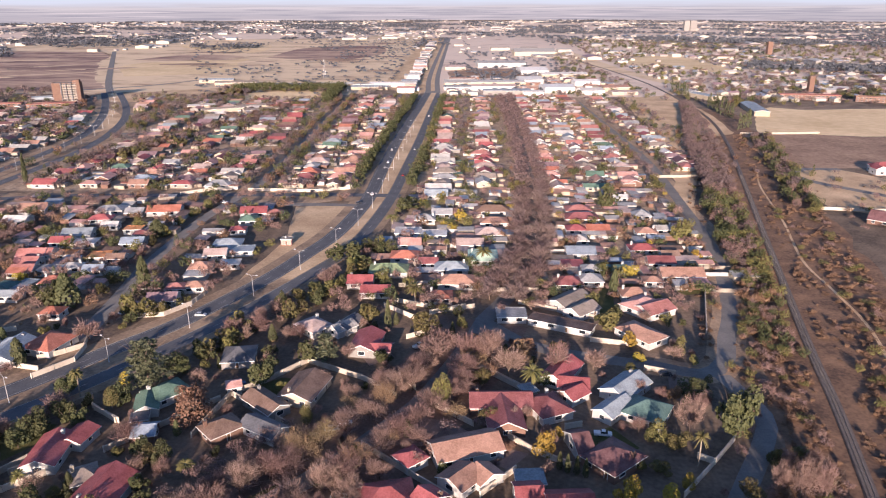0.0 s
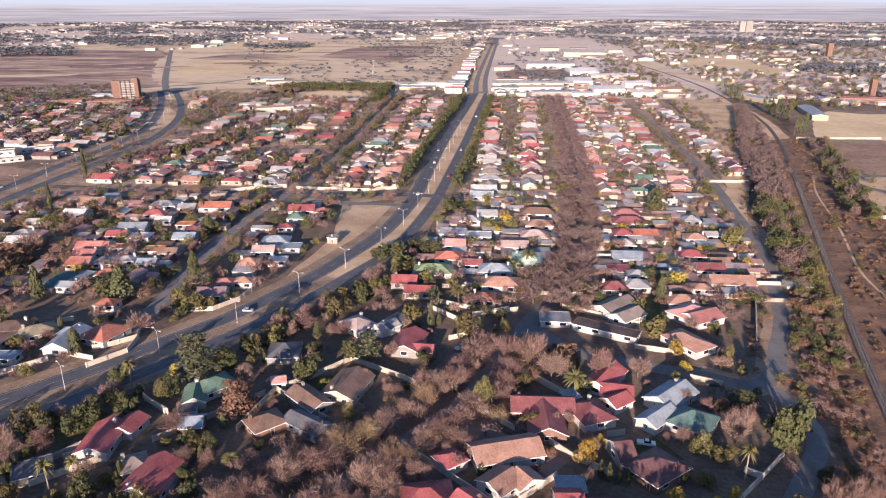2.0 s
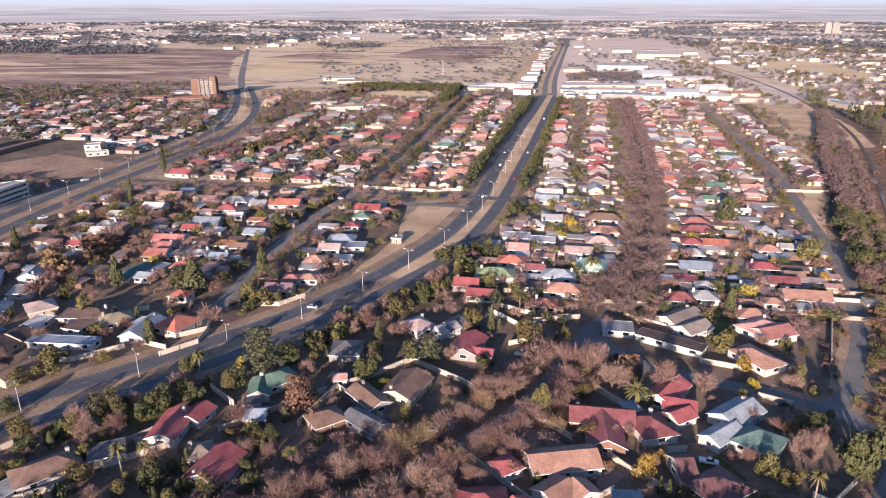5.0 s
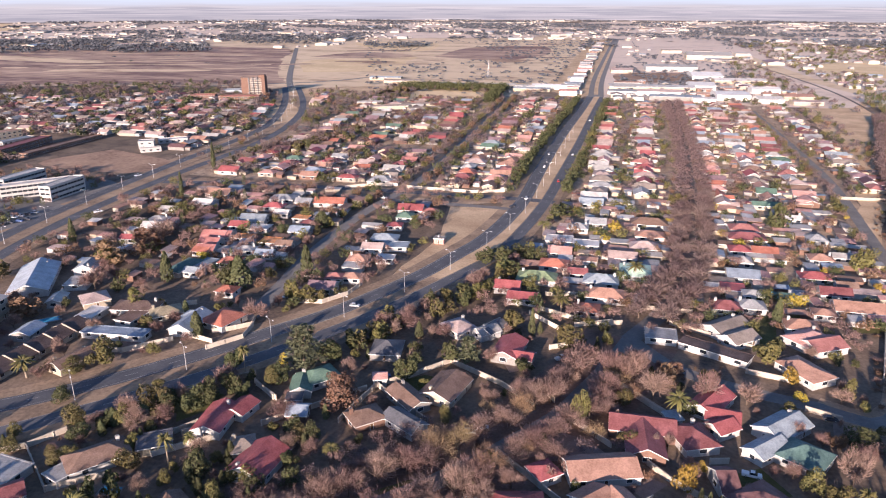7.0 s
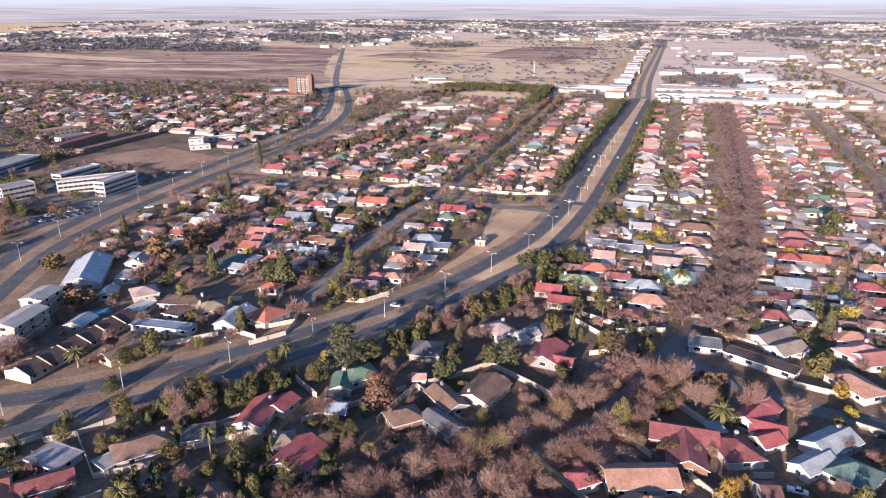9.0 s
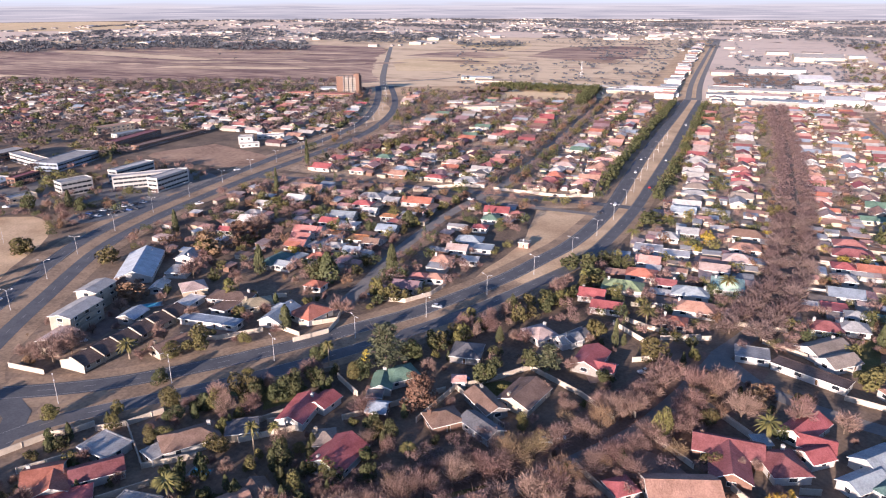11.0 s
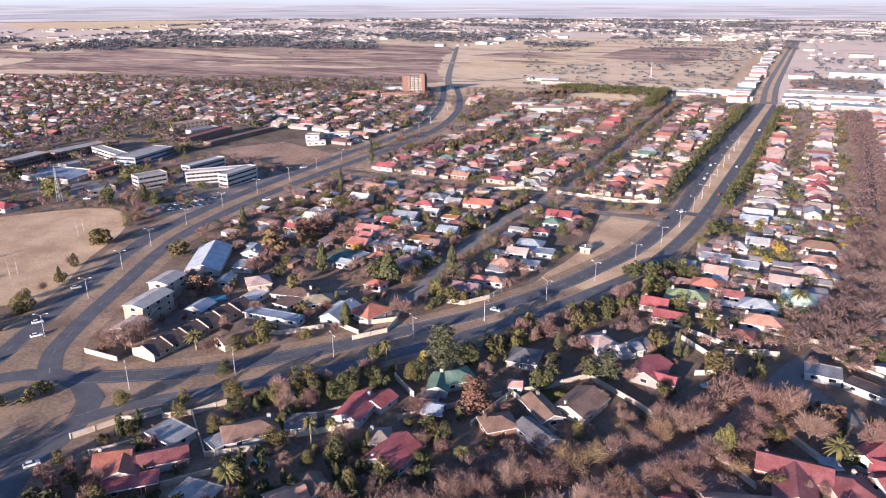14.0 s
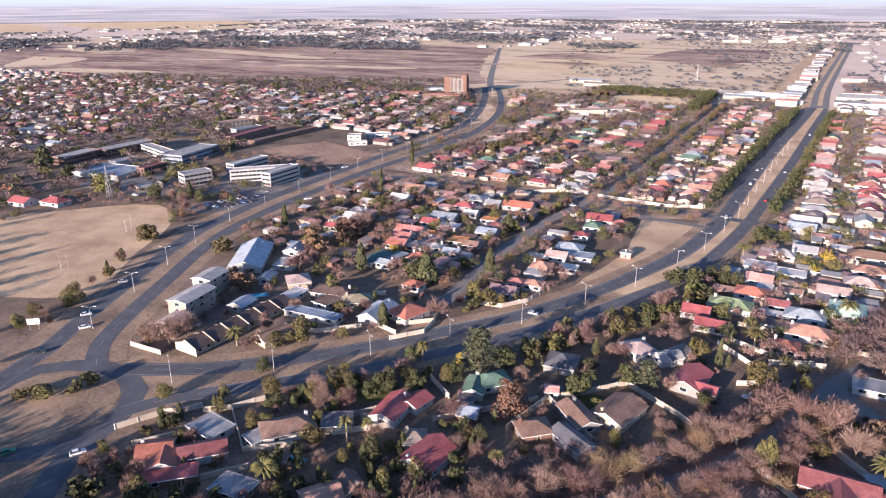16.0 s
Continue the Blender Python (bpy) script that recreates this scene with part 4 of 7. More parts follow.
marks = Shape(PAINT)
for line, off in ((main_w, 0), (main_e, 0), (ave2_w, 0), (ave2_e, 0), (cross, 0), (main_w, 3.45), (main_w, -3.45), (main_e, 3.3), (main_e, -3.3), (ave2_w, 3.7), (ave2_w, -3.7)):
    n = sides(line)
    for i in range(0, len(line) - 1, 2 if off == 0 else 1):
        a, b = line[i] + n[i] * off, line[i + 1] + n[i + 1] * off
        if off == 0:
            b = a + (b - a) * 0.6
        d = (b - a).normalized()
        t = Vector((-d.y, d.x, 0)) * 0.08
        marks.add([(*(a + t).xy, 0.066), (*(a - t).xy, 0.066), (*(b - t).xy, 0.066), (*(b + t).xy, 0.066)], [(0, 1, 2, 3)])
tagged(new("lane_markings", marks.mesh("lane_markings")), "faded white lane lines on the asphalt", "road marking", kind="stuff")

RAIL = [(84, 137), (88, 149), (99.3, 187), (110, 227), (135, 313), (157, 388), (180, 466), (213.6, 582), (236, 672), (248, 736), (257, 808), (264, 906), (269, 1030), (266, 1150), (255, 1300), (235, 1500)]
rail = smooth_line(RAIL)
b = Shape(BALLAST)
ribbon_shape(b, rail, 1.65, -1.65, -0.1, 0.25)
ribbon_shape(b, rail, 1.4, -1.4, 0.25, 0.42)
tagged(new("railway_bed", b.mesh("railway_bed")), "grey brown ballast bed of the railway", "railway", kind="structure")
sl = Shape(SLEEPER)
fine = smooth_line(RAIL, 0.75)
for i in range(0, len(fine) - 1):
    if fine[i].y < 480:
        d = fine[i + 1] - fine[i]
        sl.box(-0.12, -1.05, 0.3, 0.12, 1.05, 0.47, 0, math.atan2(d.y, d.x), (fine[i].x, fine[i].y))
tagged(new("railway_sleepers", sl.mesh("railway_sleepers")), "dark weathered sleepers under the rails", "sleepers", kind="stuff")
for o in (0.55, -0.55):
    r = Shape(RAILM)
    ribbon_shape(r, rail, o + 0.06, o - 0.06, 0.42, 0.6)
    tagged(new("rail", r.mesh("rail")), "worn steel rail of the single track", "rail", "rails", kind="structure")


# ---- the nearer houses, one by one ----
house(RED, WHITEW, (-120.4, 159.6, -84, 14.4, 8.1, 'gable'), (-116.2, 166.9, 81, 8.1, 6.3, 'gable'))
house(GREYBROWN, CREAMW, (-106.2, 149.7, 31, 6.1, 7.2, 'hip'))
house(RED, WHITEW, (-99, 144, 85, 13.9, 10.8, 'gable'))
house(GREEN, WHITEW, (-101.3, 189.7, 47, 11.4, 9.0, 'hip'), (-104.3, 183.3, -73, 9.8, 6.3, 'gable'))
house(DARKGREY, CREAMW, (-103.4, 176.1, 16, 4.5, 5.4, 'flat'))
house(BLUEGREY, BRICKW, (-98.9, 169, 11, 5.9, 6.3, 'gable'))
house(DARKGREY, GREYW, (-85.8, 213.1, 8, 10.2, 10.8, 'hip'))
house(PINK, WHITEW, (-81.8, 193.5, 20, 4.2, 4.5, 'gable'))
house(BROWN, CREAMW, (-59.7, 192.3, 76, 15.2, 10.8, 'gable'))
house(BROWN, GREYW, (-69.5, 183.9, -42, 14, 7.2, 'gable'))
house(DARKGREY, WHITEW, (-66.7, 171.2, -31, 12.6, 6.3, 'gable'))
house(BROWN, BRICKW, (-78.6, 171.1, 44, 9.9, 8.1, 'hip'))
house(RED, GREYW, (-44.3, 223, 82, 14.9, 9.0, 'gable'), (-39, 218.6, -6, 7.2, 6.3, 'gable'))
house(PINKGREY, WHITEW, (-65.1, 235.8, 49, 8.9, 10.8, 'hip'))
house(LIGHTGREY, WHITEW, (-54.6, 234.7, 46, 8.7, 6.3, 'gable'))
house(MAROON, BRICKW, (-0.3, 185.7, 1, 18, 9.0, 'gable'), (0.2, 177.5, -86, 14.6, 9.9, 'gable'))
house(RED, WHITEW, (20.3, 203.4, 60, 15.3, 8.1, 'gable'), (22.8, 196.2, -8, 9.3, 7.2, 'gable'), (21.9, 190.5, 39, 7.5, 6.3, 'gable'))
house(MAROON, WHITEW, (13.4, 183.1, -66, 11.5, 9.9, 'hip'))
house(LIGHTBLUE, WHITEW, (8.5, 192.2, 25, 4, 4.5, 'flat'))
house(TANRED, WHITEW, (-11.1, 163, 19, 18.2, 9.9, 'gable'), (-12.4, 150.2, 48, 8.4, 8.1, 'gable'), (-6.4, 151.5, -52, 5.9, 7.2, 'gable'))
house(RED, WHITEW, (-25.3, 158.1, 41, 6.6, 6.3, 'hip'))
house(RED, BRICKW, (-30.3, 142.3, 13, 13.6, 10.8, 'hip'))
house(RED, BRICKW, (-20.1, 141.5, -41, 6, 8.1, 'gable'))
house(LIGHTBLUE, GREYW, (4.7, 150.1, 4, 6.8, 5.4, 'flat'))
house(RED, WHITEW, (3.8, 144, 4, 6.4, 8.1, 'gable'), (13.1, 141.3, 3, 10.9, 8.1, 'gable'))
house(MAROONDARK, WHITEW, (19.4, 165.1, 14, 4.5, 9.9, 'gable'))
house(LIGHTBLUE, WHITEW, (38.5, 194.2, 46, 14.7, 9.0, 'gable'), (32.3, 182.7, 46, 12, 6.3, 'gable'))
house(TEAL, WHITEW, (41.6, 181.3, -32, 11.6, 10.8, 'hip'))
house(MAROONDARK, BRICKW, (27.2, 158.8, -50, 10.7, 12.6, 'hip'))
house(TANRED, WHITEW, (52.5, 231.1, -55, 15.7, 9.9, 'hip'))
house(ORANGERED, WHITEW, (-165.8, 109, 41, 9.3, 9.0, 'gable'), (-160.5, 107.1, -49, 8.5, 8.1, 'gable'))
house(MAROON, WHITEW, (-154.6, 115.7, 48, 12.7, 7.2, 'gable'))
house(RED, BRICKW, (-154, 103.8, 45, 13.8, 5.4, 'flat'))
house(GREY, WHITEW, (-161.4, 124.9, 83, 8.7, 10.8, 'flat'))
house(BROWN, WHITEW, (-141.8, 136.1, 51, 15.4, 9.0, 'hip'))
house(LIGHTGREY, WHITEW, (-145.7, 128.4, 71, 7.1, 5.4, 'flat'))
house(DARKGREY, CREAMW, (-131.1, 145.8, 34, 8.7, 7.2, 'flat'))
house(TANRED, CREAMW, (-113.2, 116.4, 56, 9.5, 9.0, 'gable'))
house(BROWN, CREAMW, (-110.1, 123.6, -31, 8.3, 6.3, 'gable'))
house(GREY, GREYW, (-135.6, 108.8, -83, 7.2, 9.9, 'flat'))
house(DARKGREY, WHITEW, (-52.4, 237.5, 65, 11, 5.4, 'gable'))
house(WHITEBLUE, WHITEW, (-255.8, 238.3, -57, 35.1, 15.3, 'gable'))
house(PINKGREY, CREAMW, (-215.3, 226, 49, 10, 10.8, 'hip'))
house(WHITE, WHITEW, (-206.6, 213.7, -89, 9.9, 6.3, 'flat'))
house(BROWNDARK, WHITEW, (-193.3, 223.4, 12, 17.9, 9.0, 'hip'))
house(BROWN, WHITEW, (-189.3, 214.8, 85, 10.8, 7.2, 'flat'))
house(OLIVETAN, CREAMW, (-179.2, 221.5, 42, 11.4, 9.0, 'hip'))
house(BLUEGREY, WHITEW, (-186.5, 201.6, 5, 24.5, 5.4, 'flat'))
house(BLUEGREY, WHITEW, (-164.2, 215.4, -89, 16.2, 9.0, 'gable'))
house(ORANGERED, WHITEW, (-154.4, 221.5, 75, 13.3, 11.7, 'hip'))
house(LIGHTBLUE, WHITEW, (-243.4, 256.4, -72, 10.5, 9.0, 'gable'))
house(LIGHTGREY, WHITEW, (-234.6, 240.1, -71, 10.2, 9.0, 'flat'))
house(LIGHTGREY, WHITEW, (-229.8, 221.9, -69, 9.2, 5.4, 'gable'))
house(BROWN, CREAMW, (-186.5, 179.8, 74, 13.7, 7.2, 'gable'))
house(BLUEGREY, GREYW, (-218.4, 194.6, -82, 9.4, 7.2, 'gable'))
house(TEAL, GREYW, (-201.1, 267.5, 84, 17.6, 8.1, 'hip'))
house(LIGHTBLUE, WHITEW, (-193.7, 273.6, 81, 10.3, 5.4, 'flat'))
house(PINK, WHITEW, (58.8, 256.4, 41, 14.5, 9.9, 'hip'))
house(GREYBROWN, WHITEW, (31.4, 259.8, 44, 16.4, 9.9, 'gable'), (34.9, 251.3, 41, 12.2, 8.1, 'gable'))
house(BROWNDARK, WHITEW, (25.4, 239.4, -26, 23.6, 6.3, 'flat'))
house(PINKRED, WHITEW, (62.7, 252.4, 30, 13.2, 9.9, 'gable'))
house(PINKRED, WHITEW, (-211.4, 311.4, 6, 12.3, 8.5, 'gable'), full=False)
house(RED, WHITEW, (-207.7, 330.2, 6, 9.9, 8.5, 'gable'), full=False)
house(ORANGE, WHITEW, (-196, 312.1, 6, 8.5, 6.5, 'flat'), full=False)
house(LIGHTBLUE, WHITEW, (-205.8, 342.7, 6, 14.4, 10, 'gable'), full=False)
house(RED, WHITEW, (-206.7, 368.3, 6, 12, 8.5, 'hip'), full=False)
house(GREY, WHITEW, (-209.5, 386.1, 6, 15, 10, 'hip'), full=False)
house(WHITE, WHITEW, (-195.6, 328.5, 6, 11.3, 8.5, 'flat'), full=False)
house(WHITE, WHITEW, (-195.8, 356.3, 6, 8.3, 6.5, 'gable'), full=False)
house(ORANGERED, WHITEW, (-177.9, 384.5, 6, 18.2, 10, 'gable'), full=False)
house(GREY, WHITEW, (-193.5, 381.6, 6, 9.7, 8.5, 'gable'), full=False)
house(ORANGE, WHITEW, (-181, 350.3, 6, 8.7, 6.5, 'flat'), full=False)
house(MAROON, WHITEW, (-173.1, 342.4, 6, 8, 6.5, 'hip'), full=False)
house(BLUEGREY, WHITEW, (-171.9, 329.1, 6, 10.7, 8.5, 'gable'), full=False)
house(ORANGE, WHITEW, (-179.2, 309.6, 6, 9.4, 8.5, 'flat'), full=False)
house(BROWN, WHITEW, (-169.9, 306.5, 6, 8.1, 6.5, 'gable'), full=False)
house(LIGHTGREY, WHITEW, (-184.7, 295.1, 6, 8.6, 6.5, 'hip'), full=False)
house(BLUEGREY, WHITEW, (-173.1, 291.9, 6, 8.4, 6.5, 'gable'), full=False)
house(ORANGERED, WHITEW, (-183.7, 278.3, 6, 9.7, 8.5, 'hip'), full=False)
house(PINKRED, WHITEW, (-203.6, 290.5, 6, 9.3, 8.5, 'gable'), full=False)
house(LIGHTGREY, WHITEW, (-263.6, 348, 6, 8.8, 6.5, 'gable'), full=False)
house(LIGHTGREY, WHITEW, (-250.6, 366.1, 6, 11.9, 8.5, 'gable'), full=False)
house(TANRED, WHITEW, (-254.7, 388.5, 6, 15, 10, 'gable'), full=False)
house(LIGHTGREY, WHITEW, (-257, 328.6, 6, 10.1, 8.5, 'hip'), full=False)
house(RED, WHITEW, (-251.7, 296.8, 6, 8, 6.5, 'gable'), full=False)
house(WHITE, WHITEW, (-252.9, 317.5, 6, 9.8, 8.5, 'gable'), full=False)
house(RED, WHITEW, (-126.4, 382.4, 6, 14.5, 10, 'gable'), full=False)
house(PINKRED, WHITEW, (-113.8, 379.6, 6, 8.5, 6.5, 'hip'), full=False)
house(GREEN, WHITEW, (-125.4, 366.9, 6, 9.4, 8.5, 'hip'), full=False)
house(RED, WHITEW, (-126, 349.4, 6, 8, 6.5, 'hip'), full=False)
house(LIGHTBLUE, WHITEW, (-124.5, 327.2, 6, 13.4, 10, 'hip'), full=False)
house(LIGHTBLUE, WHITEW, (-115.9, 318.5, 6, 12.4, 8.5, 'flat'), full=False)
house(PINKGREY, WHITEW, (-125.7, 313, 6, 10.2, 8.5, 'gable'), full=False)
house(TANRED, WHITEW, (-126.9, 295.2, 6, 9.6, 8.5, 'hip'), full=False)
house(WHITE, WHITEW, (-115.1, 300.2, 6, 8, 6.5, 'flat'), full=False)
house(PINKRED, WHITEW, (-128.8, 271.5, 6, 8, 6.5, 'hip'), full=False)
house(TANRED, WHITEW, (-121.6, 273.3, 6, 8, 6.5, 'hip'), full=False)
house(MAROONGREY, WHITEW, (-130, 260.3, 6, 11.4, 8.5, 'gable'), full=False)
house(RED, WHITEW, (-53.5, 279.3, 0, 10.5, 8.5, 'gable'), full=False)
house(RED, WHITEW, (-46, 269.5, 0, 11.6, 8.5, 'gable'), full=False)
house(OLIVEGREEN, WHITEW, (-42.7, 292.8, 0, 16.7, 10, 'hip'), full=False)
house(ORANGERED, WHITEW, (-36.7, 310.6, 0, 13.1, 10, 'hip'), full=False)
house(MAROON, WHITEW, (-25.6, 302.3, 0, 8.4, 6.5, 'gable'), full=False)
house(WHITE, WHITEW, (-37.6, 347.5, 0, 13.1, 10, 'flat'), full=False)
house(WHITE, WHITEW, (-24.4, 343.8, 0, 12.9, 8.5, 'flat'), full=False)
house(GREY, WHITEW, (-29.7, 369.7, 0, 10.8, 8.5, 'hip'), full=False)
house(LIGHTBLUE, WHITEW, (-24.9, 420.1, 0, 13.8, 10, 'gable'), full=False)
house(PINK, WHITEW, (-35.7, 328.5, 0, 11, 8.5, 'gable'), full=False)
house(GREY, WHITEW, (-20.7, 380.7, 0, 11, 8.5, 'gable'), full=False)
house(BROWN, WHITEW, (7.6, 386.7, 0, 19.8, 10, 'hip'), full=False)
house(TANRED, WHITEW, (7.3, 364.8, 0, 14.5, 10, 'hip'), full=False)
house(PINKGREY, WHITEW, (4, 345.1, 0, 13.8, 10, 'hip'), full=False)
house(PINKGREY, WHITEW, (-6.3, 328.8, 0, 13, 8.5, 'gable'), full=False)
house(MINT, WHITEW, (-0.6, 310.1, 0, 13.1, 15, 'hip'), full=False)
house(LIGHTBLUE, WHITEW, (-15.2, 295.9, 0, 14.6, 10, 'hip'), full=False)
house(TANRED, WHITEW, (-12.9, 279.8, 0, 16, 10, 'hip'), full=False)
house(ORANGERED, WHITEW, (-19.6, 263.8, 0, 9.5, 8.5, 'hip'), full=False)
house(PINKRED, WHITEW, (56.2, 388.3, 0, 14.4, 10, 'hip'), full=False)
house(MAROON, WHITEW, (55.5, 372.6, 0, 17.9, 10, 'hip'), full=False)
house(RED, WHITEW, (49.3, 352.2, 0, 10.2, 8.5, 'hip'), full=False)
house(ORANGERED, WHITEW, (60.2, 352.3, 0, 11.7, 8.5, 'gable'), full=False)
house(LIGHTGREY, WHITEW, (47.3, 335.5, 0, 9.8, 8.5, 'hip'), full=False)
house(BLUEGREY, WHITEW, (45.4, 316.9, 0, 13.3, 10, 'gable'), full=False)
house(RED, WHITEW, (39.2, 300.1, 0, 9.4, 8.5, 'flat'), full=False)
house(GREY, WHITEW, (46.3, 294.5, 0, 8, 6.5, 'hip'), full=False)
house(MAROON, WHITEW, (34.1, 279, 0, 11.1, 8.5, 'hip'), full=False)
house(GREY, WHITEW, (43.6, 282.3, 0, 10.5, 8.5, 'hip'), full=False)
house(RED, WHITEW, (75.8, 322.1, 0, 12.7, 8.5, 'hip'), full=False)
house(TANRED, WHITEW, (84.3, 347.7, 0, 10.7, 8.5, 'hip'), full=False)
house(MAROON, WHITEW, (79.4, 304.2, 0, 12, 8.5, 'gable'), full=False)
house(TANRED, WHITEW, (69.9, 281.3, 0, 8.1, 6.5, 'hip'), full=False)
house(TANRED, WHITEW, (84.2, 289.3, 0, 18.1, 10, 'gable'), full=False)
house(TANRED, WHITEW, (58.8, 267, 0, 11.4, 8.5, 'hip'), full=False)
house(BROWN, WHITEW, (86.3, 313.4, 0, 8, 6.5, 'gable'), full=False)
house(GREY, WHITEW, (89.6, 378.4, 0, 9.4, 8.5, 'hip'), full=False)
house(WHITE, WHITEW, (85.9, 414.4, 0, 8.5, 6.5, 'gable'), full=False)
house(LIGHTGREY, WHITEW, (94.7, 352.6, 0, 8.8, 6.5, 'gable'), full=False)
house(TEAL, WHITEW, (57.3, 294.6, 0, 8, 6.5, 'gable'), full=False)
house(GREY, WHITEW, (7.6, 247.2, 0, 10.7, 8.5, 'flat'), full=False)
house(PINKRED, WHITEW, (-207.8, 301.2, 0, 10.3, 8.5, 'gable'), full=False)
house(PINKRED, WHITEW, (-207.1, 312.7, 0, 9.3, 8.5, 'gable'), full=False)
house(ORANGERED, WHITEW, (-204.7, 288.3, 0, 8, 6.5, 'gable'), full=False)
house(LIGHTGREY, WHITEW, (-193.2, 291.9, 0, 9.3, 8.5, 'flat'), full=False)
house(WHITE, WHITEW, (-250.7, 364.5, 0, 12.3, 8.5, 'gable'), full=False)
house(TANRED, WHITEW, (-252.5, 386.7, 0, 13, 8.5, 'gable'), full=False)
house(LIGHTBLUE, WHITEW, (-193.2, 263.1, 0, 8, 6.5, 'gable'), full=False)
house(ORANGERED, WHITEW, (-167.1, 246.8, 0, 8, 6.5, 'hip'), full=False)
house(BLUEGREY, WHITEW, (-166.6, 220.8, 0, 8, 6.5, 'hip'), full=False)
house(RED, WHITEW, (-452.2, 241.6, 6, 14.2, 10, 'gable'), full=False)
house(RED, WHITEW, (-434.5, 251.6, 6, 15.9, 10, 'hip'), full=False)
house(ORANGE, WHITEW, (-491.2, 255.2, 6, 11.4, 8.5, 'gable'), full=False)

# garden walls
boundary_wall([(-140.7, 170.4), (-135.3, 177.8), (-123.4, 188.5)])
boundary_wall([(-154, 213), (-149.4, 215.8), (-142.8, 222.1), (-145.8, 232.2)])
boundary_wall([(-86.4, 169.2), (-82.1, 191.3), (-73.6, 198.8), (-62.8, 212.1), (-43.5, 201.3), (-31.9, 191.9)])
boundary_wall([(-107.5, 162.4), (-95.2, 176), (-84.5, 188.6)])
boundary_wall([(-176, 109.1), (-167.8, 119.7)])
boundary_wall([(-172, 131.6), (-165.6, 136.9)])
boundary_wall([(-39, 165.9), (-26, 154.1), (-17.3, 146.6), (-14.5, 143.6)])
boundary_wall([(-8.1, 211.6), (10.4, 192.4)])
boundary_wall([(-20.9, 186.6), (-8.5, 175.6)])
boundary_wall([(-1.6, 172.9), (6.6, 164), (16.1, 157.3)])
boundary_wall([(-7.7, 145.7), (1.7, 155.6)])
boundary_wall([(11.7, 261.1), (38.7, 247.2)])
boundary_wall([(-37.5, 262.2), (-14.8, 253.2), (-5.9, 257.1)])
boundary_wall([(-135.4, 246.2), (-125.2, 247.9), (-118.1, 258.5), (-116, 271.1)])
boundary_wall([(48, 208.5), (57.1, 205)])
boundary_wall([(50.1, 161.6), (53.7, 159.2), (62.8, 169.7)])
boundary_wall([(53.7, 159.2), (41.6, 145.9)])
boundary_wall([(-184.8, 426.2), (-169.6, 436), (-156.3, 437.6)])
boundary_wall([(-145, 436.2), (-101.2, 433.8), (-80.7, 441.1)])
boundary_wall([(119.6, 473.3), (154.8, 475.2)])
boundary_wall([(77.4, 235.7), (98.4, 301.4)])
boundary_wall([(-179.2, 232.7), (-174.4, 235.1)])
boundary_wall([(-26, 195.3), (-33, 205.7)])
boundary_wall([(-127.2, 152.6), (-119.4, 159.5)])
boundary_wall([(-119.9, 182.6), (-109.8, 176.1)])
boundary_wall([(-165.6, 136.9), (-146.6, 122.7)])
boundary_wall([(-146.6, 122.7), (-135.9, 131.8)])
boundary_wall([(-147.4, 108), (-139.8, 117.9)])
boundary_wall([(-121.1, 183.9), (-110.9, 176.3)])
boundary_wall([(-82.1, 191.3), (-68.9, 180.6), (-61, 175)])
boundary_wall([(17.2, 174.6), (22.2, 176)])
boundary_wall([(-129.5, 141.8), (-116, 154.4)])
boundary_wall([(-187.7, 112), (-182.2, 123.8)])
boundary_wall([(-129.8, 152.8), (-125.9, 158.6)])
boundary_wall([(34.2, 228.5), (46.5, 225.6)])
boundary_wall([(-30.9, 229.9), (-23, 234.5)])
boundary_wall([(-63.2, 229.5), (-51.6, 248.7)])
boundary_wall([(245.1, 640.2), (280.7, 640.4), (317.8, 643.5)])
boundary_wall([(195.4, 396.9), (214.7, 393.6), (232.1, 391.5)])
boundary_wall([(-229.8, 149.6), (-214.4, 150.3)])
boundary_wall([(-190.5, 189.3), (-176.8, 191.5), (-164.6, 204)])
boundary_wall([(-149.1, 200.7), (-140.9, 211.8), (-142.2, 222.5)])
boundary_wall([(-169.1, 210.3), (-149.8, 205.6)])
boundary_wall([(-182.7, 124.2), (-177.4, 128.3), (-174.3, 133.4)])
boundary_wall([(-165.6, 136.9), (-160.3, 146.3)])
boundary_wall([(-41.5, 257.5), (-28.3, 245.5)])
boundary_wall([(-23.4, 250.6), (-9.6, 257.1)])
boundary_wall([(-10.2, 213), (9.7, 192.2)])


# ---- further houses in rows along the streets ----
ROOFS = [MAROONGREY, MAROONDARK, RED, ORANGERED, PINKRED, TANRED, TANRED, BROWN, MAROON, PINK, PINKGREY, GREY, LIGHTGREY, LIGHTBLUE, PINK, GREYBROWN, GREEN, PINKGREY, TANRED, BLUEGREY, WHITE, LIGHTGREY]
WALLS = [WHITEW, CREAMW, CREAMW, TANW, BRICKW, GREYW]
rows = random.Random(21)
FARMATS = ROOFS + WALLS
quarter = Shape(*FARMATS)


ROADS = np.array(ROADPTS)


def clear(x, y, r):
    return bool(((x - ROADS[:, 0]) ** 2 + (y - ROADS[:, 1]) ** 2 > (r + ROADS[:, 2]) ** 2).all()) and not any(inside(x, y, q) for q in OPEN)


def apart_from_houses(x, y, r):
    return all((x - f[0]) ** 2 + (y - f[1]) ** 2 > (r + f[2]) ** 2 for f in FOOT)


